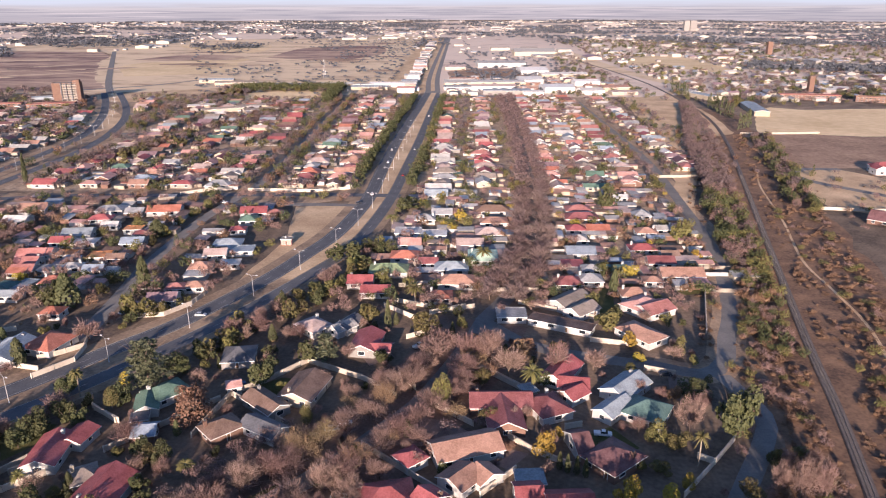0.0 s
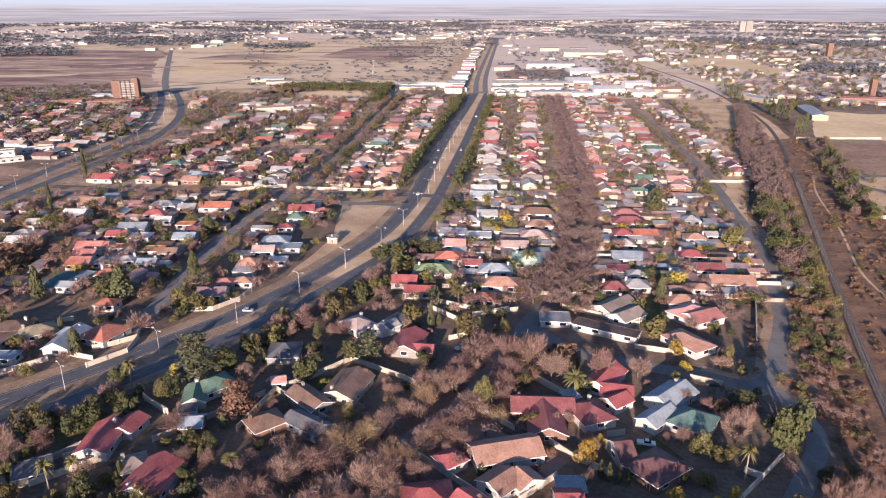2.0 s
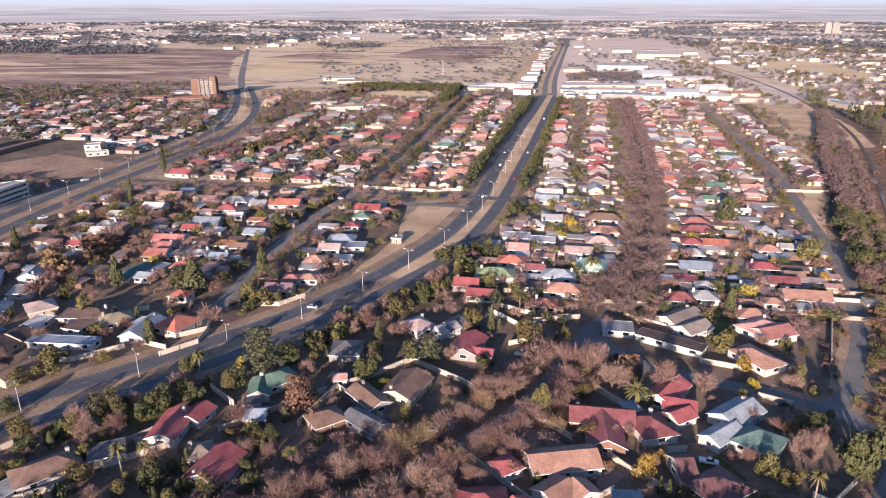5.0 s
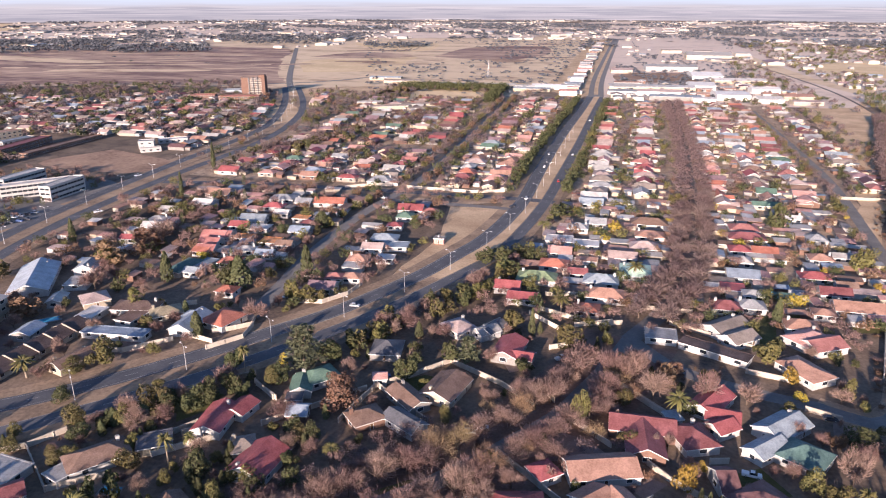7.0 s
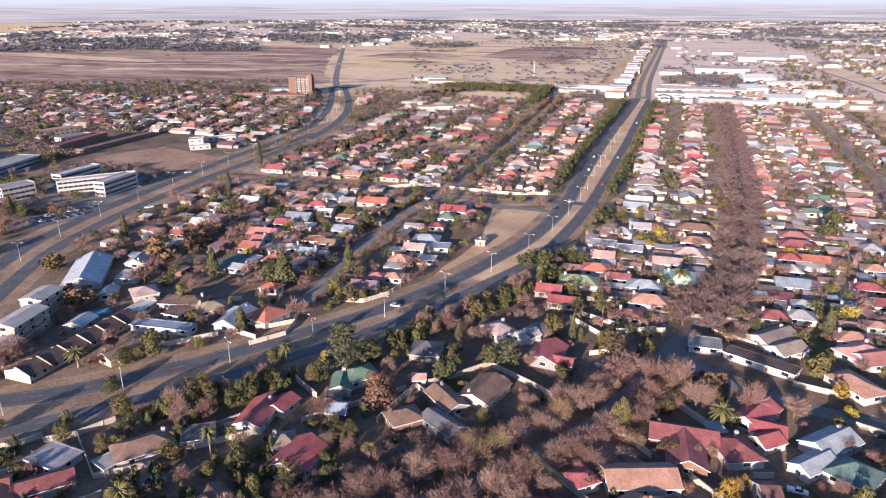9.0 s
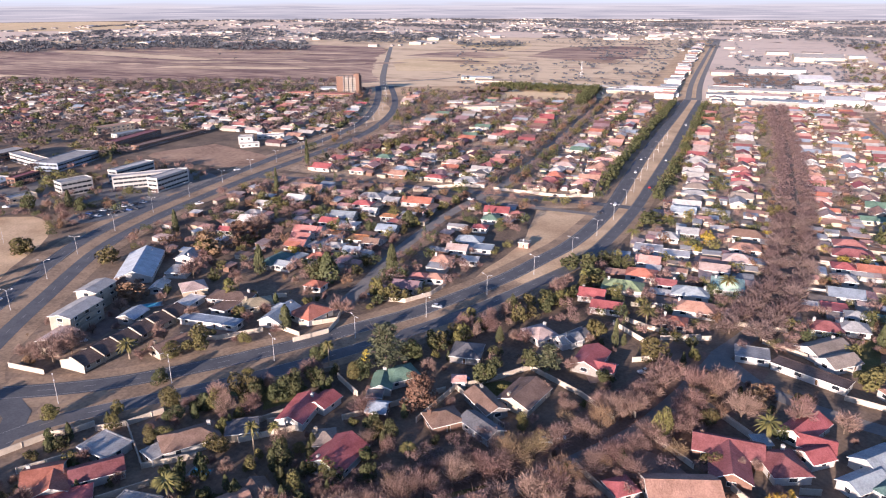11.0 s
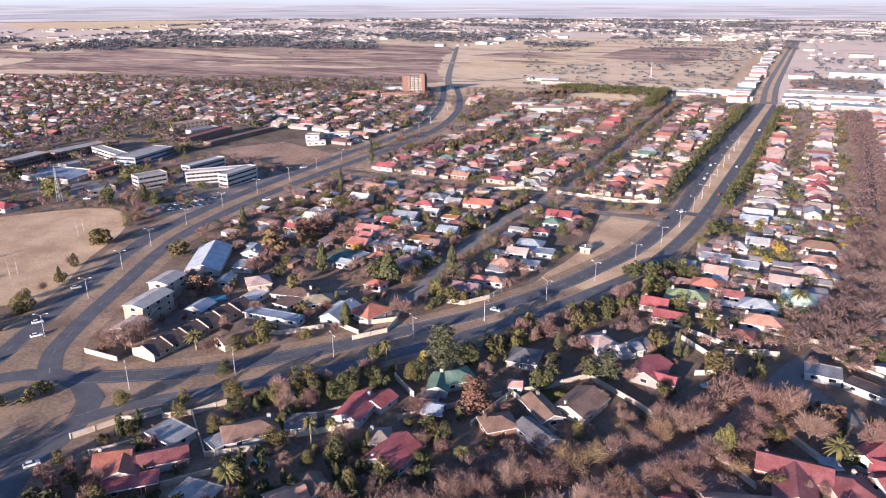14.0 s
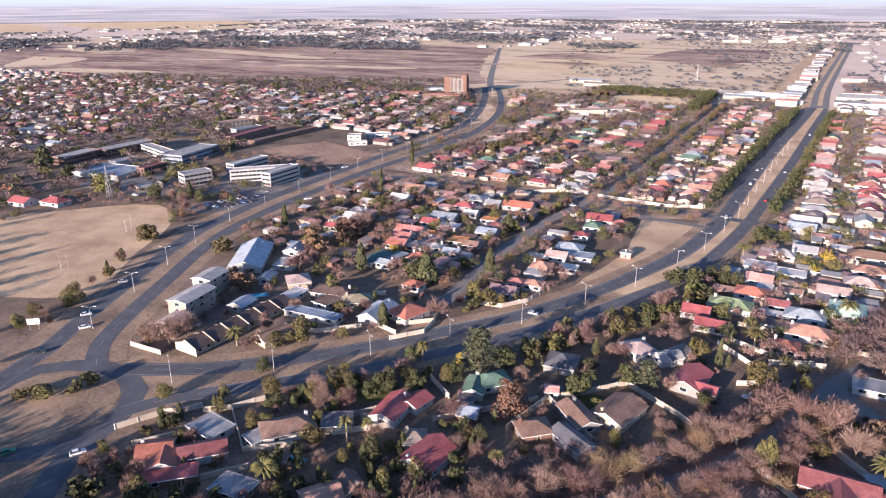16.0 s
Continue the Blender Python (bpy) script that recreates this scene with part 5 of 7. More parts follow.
MUTEDW = [TANW, WHITEW, WHITEW, WHITEW, CREAMW, BRICKW]
MUTED = [MAROON, MAROONGREY, GREYBROWN, GREY, BROWN, MAROONGREY, PINKGREY, MAROONDARK, LIGHTGREY, PINKRED, PINKGREY, BLUEGREY, MAROON, GREYBROWN]


def house_row(x_at, y0, y1, near, step=15.5, roofs=ROOFS, walls=WALLS):
    y = y0
    while y < y1:
        x = x_at(y) + rows.uniform(-2.5, 2.5)
        L, D = rows.uniform(11, 16), rows.uniform(8, 10.5)
        roof, wall = rows.choice(roofs), rows.choice(walls)
        turn = rows.choice((0, 0, 0, 90)) + rows.uniform(-3, 3)
        if turn > 45:
            L, D = min(L, 13), min(D, 9)
        kind = rows.choice(("hip", "hip", "gable", "gable"))
        if clear(x, y, 7.5) and apart_from_houses(x, y, 5.0):
            if y < near:
                wings = [(x, y, turn, L, D, kind)]
                if rows.random() < 0.5:
                    wings.append((x + rows.choice((-4, 4)), y - 4.5, turn + 90, 8, 6.5, kind))
                house(roof, wall, *wings, full=False)
            else:
                FOOT.append((x, y, 8, turn, L, D))
                far_house(quarter, x, y, radians(turn), L, D, 2.8, 0.4, len(ROOFS) + WALLS.index(wall), ROOFS.index(roof))
            quarter.box(-8, -0.1, 0, 8, 0.1, 1.8, len(ROOFS) + rows.randrange(6), radians(turn), (x, y + (7.5 if turn < 45 else 0)))
            for _ in range(2):
                ox, oy = x + rows.choice((-1, 1)) * rows.uniform(8, 11), y + rows.uniform(-5, 5)
                if clear(ox, oy, 3.5):
                    far_house(quarter, ox, oy, radians(turn), rows.uniform(4, 7), rows.uniform(3.5, 5), 2.3, 0.12, len(ROOFS) + WALLS.index(rows.choice(walls)), ROOFS.index(rows.choice(roofs)))
        y += step * rows.uniform(0.9, 1.15)



def outbuilding(x, y, turn, L, D, roof, wall):
    """A small shed or carport with a leaning sheet roof."""
    root = thing("outbuilding", pose(x, y, 0, 0, 0, turn), f"small backyard outbuilding with {roof.name}", "outbuilding", "backyard outbuildings")
    part("wall", Shape(wall).box(-L / 2, -D / 2, -0.1, L / 2, D / 2, 2.2).mesh("wall"), root)
    l, d = L / 2 + 0.25, D / 2 + 0.3
    part("roof", Shape(roof).add([(-l, -d, 2.2), (l, -d, 2.2), (l, d, 2.75), (-l, d, 2.75), (-l, -d, 2.3), (l, -d, 2.3), (l, d, 2.85), (-l, d, 2.85)], [(3, 2, 1, 0), (4, 5, 6, 7), (0, 1, 5, 4), (1, 2, 6, 5), (2, 3, 7, 6), (3, 0, 4, 7)]).mesh("roof"), root)
    FOOT.append((x, y, max(L, D) * 0.42, turn, L, D))


def infill(n, x0, x1, y0, y1):
    for _ in range(n):
        x, y = rows.uniform(x0, x1), rows.uniform(y0, y1)
        L, D = rows.uniform(4.5, 11), rows.uniform(3.2, 6)
        if clear(x, y, max(L, D) * 0.5) and apart_from_houses(x, y, max(L, D) * 0.32):
            outbuilding(x, y, rows.choice((0, 0, 90)) + rows.uniform(-4, 4), L, D, rows.choice((LIGHTGREY, PINKGREY, GREY, WHITE, BLUEGREY, PINKGREY, TANRED, PINK, BROWN, GREYBROWN, PINK)), rows.choice((WHITEW, CREAMW, TANW, BRICKW)))


infill(420, -52, 112, 275, 435)
infill(160, -300, -108, 250, 418)
for i in range(60):
    x, y = rows.uniform(-40, 105), rows.uniform(270, 432)
    w = rows.uniform(6, 14)
    if clear(x - w, y, 1) and clear(x + w, y, 1) and apart_from_houses(x, y, 0) and apart_from_houses(x - w, y, -3) and apart_from_houses(x + w, y, -3):
        boundary_wall([(x - w, y), (x + w, y)], 1.7, rows.choice((WHITEW, CREAMW, TANW)))

NEAR = 600
house_row(lambda y: -23, 436, 890, NEAR)
house_row(lambda y: 6 + (y - 440) * 0.03, 436, 890, NEAR)
for k in (52, 78, 104):
    house_row(lambda y: k + (y - 440) * 0.035, 440, 890, NEAR)
house_row(lambda y: 152 + (y - 500) * 0.02, 500, 880, NEAR)
for k in (-90, -116):
    house_row(lambda y: k, 448, 890, NEAR)
for k in (-166, -192, -220, -250, -280):
    house_row(lambda y: k - max(0, y - 600) * 0.1, 446, 860, 520)
for k in (-312, -340, -368):
    house_row(lambda y: k - max(0, y - 620) * 0.3, 480, 885, 0, 17)
for k in range(-560, -380, 28):
    house_row(lambda y: k - (y - 560) * 0.25, 560, 830, 0, 20, MUTED, MUTEDW)
for k in range(-1250, -500, 26):
    house_row(lambda y: k - (y - 400) * 0.35, 345 if k < -600 else 560, 770, 0, 22, MUTED, MUTEDW)

# ---- special buildings ----
def block(name, x, y, turn, L, D, levels, wall, roof, label, category="building", storey=3.0, windows=True, parapet=0.5, group="", ribbon=False):
    """A flat-roofed block with storeys of windows, single or in ribbons."""
    root = thing(name, pose(x, y, 0, 0, 0, turn), label, category, group)
    h = levels * storey
    part("wall", Shape(wall).box(-L / 2, -D / 2, -0.1, L / 2, D / 2, h).mesh("wall"), root)
    r = Shape(roof, wall)
    r.box(-L / 2 - 0.15, -D / 2 - 0.15, h, L / 2 + 0.15, D / 2 + 0.15, h + 0.2)
    for x0, y0, x1, y1 in ((-L / 2 - 0.15, -D / 2 - 0.15, L / 2 + 0.15, -D / 2 + 0.1), (-L / 2 - 0.15, D / 2 - 0.1, L / 2 + 0.15, D / 2 + 0.15), (-L / 2 - 0.15, -D / 2 + 0.1, -L / 2 + 0.1, D / 2 - 0.1), (L / 2 - 0.1, -D / 2 + 0.1, L / 2 + 0.15, D / 2 - 0.1)):
        r.box(x0, y0, h + 0.2, x1, y1, h + 0.2 + parapet, 1)
    part("roof", r.mesh("roof"), root)
    if ribbon:
        for k in range(4):
            run, off = (L, D / 2) if k % 2 == 0 else (D, L / 2)
            for lev in range(levels):
                z = 1.0 + lev * storey
                band = Shape(GLASS, FRAME).box(-run / 2 + 0.7, -off - 0.03, z, run / 2 - 0.7, -off + 0.02, z + 1.25)
                for i in range(1, int(run / 3)):
                    u = -run / 2 + 0.7 + (run - 1.4) * i / int(run / 3)
                    band.box(u - 0.08, -off - 0.07, z, u + 0.08, -off - 0.03, z + 1.25, 1)
                part("window", band.mesh("window"), root, pose(0, 0, 0, 0, 0, 90 * k), "long ribbon window with white mullions")
    elif windows:
        for k in range(4):
            run, off = (L, D / 2) if k % 2 == 0 else (D, L / 2)
            c = max(1, int(run / 4.4))
            for lev in range(levels):
                for i in range(c):
                    part("window", WIN[1], root, pose(0, 0, 0, 0, 0, 90 * k) @ pose((i + 0.5) / c * run - run / 2, -off, 1.0 + lev * storey))
    FOOT.append((x, y, max(L, D) / 2, turn, L, D))
    return root


def shed(x, y, turn, L, D, h, wall, roof, label, pitch=0.18, group="sheds and warehouses"):
    """A long gabled shed with a shallow sheet roof."""
    root = thing("warehouse", pose(x, y, 0, 0, 0, turn), label, "warehouse", group)
    a = math.atan(pitch)
    part("wall", wall_mesh(L, D, "gable", wall, h, a), root)
    part("roof", roof_mesh(L, D, "gable", roof, h, a), root)
    part("door", Shape(GREY).box(-2, -D / 2 - 0.1, 0, 2, -D / 2 + 0.02, min(4, h - 0.5)).mesh("door"), root)
    FOOT.append((x, y, max(L, D) / 2, turn, L, D))
    return root


# eight-storey flats
flats = block("apartment_tower", -476, 850, 12, 30, 15, 8, BRICKW, CONCRETE, "eight-storey brick apartment tower with pale balconies", "tower block", 2.9, False)
for lev in range(8):
    for i in range(6):
        part("window", WIN[1], flats, pose(-5 + i * 3.4, -7.5, 0.9 + lev * 2.9))
    part("balcony", Shape(TANW).box(-4.5, -8.9, lev * 2.9 - 0.1, 12, -7.5, lev * 2.9 + 0.1).box(-4.5, -8.9, lev * 2.9 + 0.1, 12, -8.8, lev * 2.9 + 0.9).mesh("balcony"), flats)
for u in (-4.5, 1, 6.5):
    part("fin_wall", Shape(DARKGREY).box(u - 0.5, -9.3, -0.1, u + 0.5, -7.52, 24).mesh("fin_wall"), flats)
part("stair_tower", Shape(BRICKW).box(12.4, -9.6, -0.1, 16.5, -3, 27.5).mesh("stair_tower"), flats)
part("lift_tower", Shape(BRICKW).box(6, 1, 23, 11, 7, 26).mesh("lift_tower"), flats)
# pale office slabs by the second avenue
block("office_block", -367, 366, 48, 48, 8, 3, WHITEW, WHITE, "long white three-storey office slab", "office", 2.8, ribbon=True)
block("office_block", -352, 366, 91, 30, 8, 3, WHITEW, LIGHTGREY, "white three-storey office wing beside the avenue", "office", ribbon=True)
block("office_block", -393, 376, 88, 34, 8, 3, WHITEW, WHITE, "long white office slab behind another", "office", ribbon=True)
block("office_block", -398, 331, 72, 20, 10, 3, WHITEW, GREY, "small white three-storey block", "office", ribbon=True)
block("office_block", -416, 306, 72, 16, 9, 1, CREAMW, GREY, "low cream outbuilding with grey roof", "office")
# shopping centre
for a in ((-541, 338, 100, 34, 16, 2, BRICKW, LIGHTGREY), (-537, 381, 90, 49, 16, 2, BRICKW, LIGHTGREY), (-472, 392, 100, 46, 20, 2, BLUEGREY, LIGHTGREY), (-502, 384, -16, 46, 9, 2, WHITEW, LIGHTGREY), (-478, 322, 8, 44, 30, 1, WHITEW, BLUEGREY), (-452, 338, 98, 22, 7, 2, BRICKW, MAROON), (-500, 350, 90, 20, 9, 1, WHITEW, LIGHTGREY)):
    block("shop_building", *a, "low shop building with flat roof and parapet", "shops", ribbon=a[5] > 1, windows=False)
# red brick school
for a in ((-550, 515, 76, 38, 10, 2, CREAMW, TANRED), (-491, 480, 97, 62, 11, 2, BRICKW, MAROON), (-467, 498, 90, 86, 9, 1, BRICKW, BROWN), (-522, 505, 80, 30, 9, 1, WHITEW, LIGHTBLUE)):
    block("school_building", *a, "red brick school wing with low roof", "school")
block("white_building", -396, 512, 30, 12, 10, 2, WHITEW, LIGHTGREY, "white two-storey block on open ground", "building")
block("white_building", -384, 500, 40, 16, 6, 1, WHITEW, LIGHTGREY, "low white annex on open ground", "building")
block("white_building", -390, 540, 36, 24, 8, 1, WHITEW, BLUEGREY, "low white shed on open ground", "building")
block("shop_building", -520, 880, 20, 46, 14, 1, LIGHTBLUE, LIGHTBLUE, "pale blue roofed hall beside the flats", "hall", windows=False)
block("school_building", -470, 800, 15, 50, 11, 2, BRICKW, RED, "red roofed two-storey block by the flats", "building")
block("school_building", -520, 800, 15, 30, 11, 2, BRICKW, RED, "red roofed two-storey block by the flats", "building")
# three-storey walk-up flats near the bend
def walk_up(x, y, turn, L, D, levels, wall, roof, label):
    """A block of flats with a shallow gabled roof, storeys of windows and a stair balcony."""
    root = thing("apartment_block", pose(x, y, 0, 0, 0, turn), label, "apartment block", "walk-up flats")
    h = levels * 2.7
    part("wall", wall_mesh(L, D, "gable", wall, h, 0.2), root)
    part("roof", roof_mesh(L, D, "gable", roof, h, 0.2), root)
    windows_on(root, pose(0, 0, 0), L, D, levels, 2.7)
    for lev in range(1, levels):
        part("balcony", Shape(wall).box(-L * 0.3, -D / 2 - 1.1, lev * 2.7 - 0.1, L * 0.3, -D / 2 - 0.06, lev * 2.7 + 0.06).box(-L * 0.3, -D / 2 - 1.1, lev * 2.7 + 0.06, L * 0.3, -D / 2 - 1.0, lev * 2.7 + 0.95).mesh("balcony"), root)
    FOOT.append((x, y, max(L, D) / 2, turn, L, D))


walk_up(-243, 201, 101, 13, 9, 3, TANW, LIGHTGREY, "tan three-storey walk-up flats with light grey roof")
walk_up(-233, 182, 99, 18, 9, 3, TANW, LIGHTGREY, "tan three-storey walk-up flats with light grey roof")
walk_up(-225, 166, 100, 11, 8, 2, CREAMW, PINKGREY, "cream two-storey stair wing of the flats")

# terrace of dark-roofed units with pale fin walls
for i in range(6):
    y = 160 + i * 8.4
    x = -207.5 + 0.35 * i
    root = thing("terrace_house", pose(x, y, 0, 0, 0, 88), "terrace unit with dark brown roof and pale fin wall", "house", "terrace units")
    part("wall", Shape(CREAMW).box(-4.1, -5, -0.1, 4.1, 5, 2.6).mesh("wall"), root)
    r = Shape(BROWNDARK)
    for y0, y1, z0, z1 in ((-5.7, 0.6, 2.4, 4.6), (0.6, 5.4, 3.9, 2.5)):
        r.add([(-4.1, y0, z0), (4.1, y0, z0), (4.1, y1, z1), (-4.1, y1, z1), (-4.1, y0, z0 + 0.18), (4.1, y0, z0 + 0.18), (4.1, y1, z1 + 0.18), (-4.1, y1, z1 + 0.18)], [(3, 2, 1, 0), (4, 5, 6, 7), (0, 1, 5, 4), (1, 2, 6, 5), (2, 3, 7, 6), (3, 0, 4, 7)])
    part("roof", r.mesh("roof"), root)
    cut = [(-5.8, -0.1), (5.5, -0.1), (5.5, 2.95), (0.6, 4.4), (0.6, 5.05), (-0.6, 5.05), (-5.8, 2.9)]
    fin = Shape(TANW).add([(x0, a, b) for x0 in (-4.3, -4.1) for a, b in cut], [tuple(range(7)), tuple(range(13, 6, -1))] + [(k, 7 + k, 7 + (k + 1) % 7, (k + 1) % 7) for k in range(7)])
    part("fin_wall", fin.mesh("fin_wall"), root)
    for k in (0, 2):
        for u in (-2, 2):
            part("window", WIN[0], root, pose(0, 0, 0, 0, 0, 90 * k) @ pose(u, -5, 1.0))
    FOOT.append((x, y, 5.5, 88, 8, 10))

# pump hut on the vacant lot
hut = thing("pump_house", pose(-97, 333, 0), "small orange brick pump house with roof vent", "hut")
part("wall", wall_mesh(5, 4, "flat", PINK, 2.9, 0.3), hut)
part("roof", roof_mesh(5, 4, "flat", CONCRETE, 2.9, 0.3), hut)
part("door", DOOR, hut, pose(0, -2, 0.05))
part("roof_vent", Shape(STEEL).tube((-0.5, 0, 3.1), (-0.5, 0, 4.3), 0.4, 0.35, 8).mesh("roof_vent"), hut)
FOOT.append((-97, 333, 6, 0, 5, 4))

# shops along the far avenue, warehouses, school and towers beyond
ind = random.Random(5)
for i in range(46):
    y = 950 + i * 22 + i * i * 0.12
    D = ind.uniform(11, 19)
    shed(-73 - ind.uniform(0, 7), y + ind.uniform(-2, 2), ind.uniform(-3, 3), ind.uniform(14, 26), D, ind.uniform(3.2, 6.5), ind.choice((WHITEPAINT, CREAMW, WHITEW, TANW, GREYW, BRICKW)), ind.choice((SHEETWHITE, WHITE, LIGHTGREY, PINKGREY, LIGHTBLUE, GREY, TANRED, PINK)), "shop building along the far avenue", ind.uniform(0.06, 0.3))
for x, y, L, D, h, turn, wall, roof in (
        (-12, 1290, 36, 30, 5, 4, CREAMW, PINKGREY), (118, 1222, 46, 60, 6, 4, WHITEPAINT, SHEETWHITE), (98, 1070, 34, 50, 6.5, 2, WHITEPAINT, SHEETWHITE),
        (160, 1155, 74, 26, 5, 6, CREAMW, WHITE), (124, 966, 40, 46, 7, 4, WHITEPAINT, SHEETWHITE), (176, 1038, 36, 24, 6, 4, WHITEPAINT, SHEETWHITE),
        (55, 938, 62, 24, 5, 0, GREYW, LIGHTBLUE), (48, 1036, 78, 30, 6, 2, CREAMW, WHITE), (40, 985, 60, 22, 5, 2, WHITEPAINT, PINKGREY), (-4, 1040, 48, 36, 5, 2, CREAMW, LIGHTGREY),
        (-8, 985, 40, 24, 4.5, 0, WHITEW, GREY), (88, 928, 26, 20, 4.5, 3, WHITEPAINT, WHITE), (164, 938, 30, 26, 5, 8, WHITEPAINT, WHITE), (200, 975, 44, 26, 5, 8, CREAMW, TANRED),
        (-104, 1018, 58, 18, 5, 0, WHITEPAINT, SHEETWHITE), (-142, 1012, 28, 16, 4.5, 0, WHITEW, LIGHTGREY), (205, 930, 34, 18, 4, 6, CREAMW, PINKGREY), (-2, 1095, 40, 18, 4, 3, WHITEW, TANRED)):
    shed(x, y, turn, L, D, h, wall, roof, "pale industrial warehouse with sheet roof", ind.uniform(0.07, 0.2))
placed = []
while len(placed) < 26:
    x, y, L, D = ind.uniform(-24, 235), ind.uniform(922, 1120), ind.uniform(9, 20), ind.uniform(8, 15)
    if all(abs(x - f[0]) > (f[4] + L) / 2 + 2 or abs(y - f[1]) > (f[5] + D) / 2 + 2 for f in FOOT if f[1] > 900):
        placed.append((x, y))
        shed(x, y, ind.choice((0, 90)) + ind.uniform(-4, 4), L, D, ind.uniform(2.8, 4.5), ind.choice((CREAMW, WHITEW, TANW, BRICKW)), ind.choice((LIGHTGREY, PINKGREY, GREY, TANRED, PINK, MAROON, WHITE)), "small works building with sheet roof", ind.uniform(0.1, 0.3))
    elif ind.random() < 0.02:
        placed.append((x, y))
shed(72, 1345, 4, 88, 44, 8, WHITEW, LIGHTGREY, "large white industrial warehouse with sheet roof", 0.12)
shed(165, 1640, 0, 90, 60, 9, CREAMW, LIGHTGREY, "large arena with pale sheet roof", 0.2)
for x, y, L, D, a in ((-268, 775, 44, 10, 28), (-240, 800, 40, 10, 28), (-225, 770, 36, 10, 28), (-300, 800, 30, 10, 20), (-250, 1010, 40, 14, 0), (-180, 1020, 46, 12, 0), (-330, 1040, 60, 16, 8), (-370, 1075, 50, 14, 5), (-130, 985, 50, 14, 0)):
    shed(x, y, a, L, D, 4, CREAMW, ind.choice((LIGHTGREY, GREYBROWN, LIGHTBLUE)), "long pale hall among trees", 0.25)
shed(291, 930, 100, 30, 14, 5, CREAMW, LIGHTGREY, "cream railway shed with pale roof")
shed(297, 888, 108, 44, 14, 5, CREAMW, LIGHTBLUE, "cream railway goods shed with pale blue roof")
shed(314, 781, 80, 74, 15, 5, CREAMW, LIGHTBLUE, "school hall with pale blue roof")
block("school_building", 420, 880, -8, 70, 12, 2, BRICKW, RED, "red brick school wing with low roof", "school")
block("school_building", 505, 850, -20, 80, 12, 2, BRICKW, TANRED, "red brick school wing with low roof", "school")
block("brick_tower", 452, 944, 0, 6.5, 6.5, 7, BRICKW, CONCRETE, "square orange brick tower", "tower", 3, False)
block("brick_tower", 675, 1600, 0, 10, 10, 10, BRICKW, CONCRETE, "tall brown brick tower", "tower", 3, False)
block("apartment_tower", 938, 3020, 0, 22, 18, 13, GREYW, CONCRETE, "pale high-rise hospital block far off", "tower block", 3, False)
block("apartment_tower", 968, 3030, 0, 26, 18, 13, GREYW, CONCRETE, "pale high-rise hospital block far off", "tower block", 3, False)
house(RED, WHITEW, (288, 492, 0, 17, 11, "hip"), (281, 486, 90, 9, 8, "gable"), h=4.5)
house(DARKGREY, WHITEW, (292, 458, 0, 18, 10, "hip"))
house(MAROONDARK, BRICKW, (222, 368, -40, 22, 14, "gable"))
house(LIGHTGREY, BRICKW, (300, 395, 0, 20, 10, "gable"))


# ---- single trees ----
tree(CEDAR, -108.5, 194.3, 17.6, 19.3)
tree(CONIFER, 13, 156.4, 5.5, 2)
tree(CONIFER, 14.8, 155, 5.8, 2)
tree(CONIFER, 17, 154.2, 5.8, 2)
tree(CONIFER, 19.1, 153.3, 5.8, 2)
tree(OLIVE, -2.5, 163.8, 3.5, 3)
tree(BARE, 2.4, 178.6, 5.6, 4.9)
tree(BARE, 42.3, 192.8, 5.9, 5.2)
tree(OLIVE, -88.7, 233.7, 5.6, 8.2)
tree(BARE, -85.6, 233.8, 7.9, 12.3)
tree(BARE, -69.2, 229.5, 6.7, 8.1)
tree(BARE, -81.9, 248.3, 7.1, 10.8)
tree(OLIVE, -94.8, 240.7, 5.8, 7.6)
tree(YELLOW, -117.3, 196.9, 5.4, 3.6)
tree(PALM, -127.3, 188.8, 11.8, 4.5)
tree(EVER, -132.8, 192.3, 8.8, 10.5)
tree(BARE, -129.1, 179.9, 8.5, 11.5)
tree(EVER, -122.3, 183.9, 5.2, 4.2)
tree(AUTUMN, -89.3, 177.5, 12.4, 14.6)
tree(EVER, -74.6, 199.5, 10.8, 12.5)
tree(EVER, -63.3, 212.9, 8.8, 9.5)
tree(CEDAR, -56.7, 213, 10.5, 11.4)
tree(CYPRESS, -38.3, 239, 10.7, 2.9)
tree(OLIVE, -45.5, 242.8, 10.8, 10.6)
tree(OLIVE, -23.9, 233.6, 10.5, 12.3)
tree(PALM, -29.5, 260.6, 9.2, 9)
tree(PALM, -58.9, 294.9, 7.8, 6.5)
tree(PALM, -46.8, 361.2, 7.6, 8.5)
tree(PALM, -0.7, 305.4, 9.1, 9.3)
tree(PALM, -17.6, 317.4, 9.1, 3.8)
tree(OLIVE, -18, 185.1, 12.7, 6.4)
tree(OLIVE, -7.4, 218.3, 8.1, 5.8)
tree(OLIVE, -5.8, 198.2, 6.4, 7.1)
tree(PALM, 10.2, 195.7, 8.9, 8.1)
tree(WILLOW, -30.7, 167.3, 5.9, 6.2)
tree(EVER, -26.8, 170.8, 5.3, 5)
tree(OLIVE, -40.3, 158, 7.3, 5.9)
tree(OLIVE, -42.3, 152.1, 4.1, 5.1)
tree(OLIVE, -46.8, 150.5, 5.1, 6.2)
tree(OLIVE, -4.1, 177.6, 5.6, 7.4)
tree(YELLOW, 9.7, 162.5, 8.9, 7.2)
tree(YELLOW, 14.2, 170.2, 4.2, 4)
tree(EVER, 63.8, 172.4, 19.9, 14.4)
tree(EVER, 58.7, 193, 5.9, 11.4)
tree(BARE, 51.4, 173.6, 12.1, 10.4)
tree(YELLOW, 40.2, 181.1, 3, 3.6)
tree(OLIVE, 41, 169, 7.9, 8)
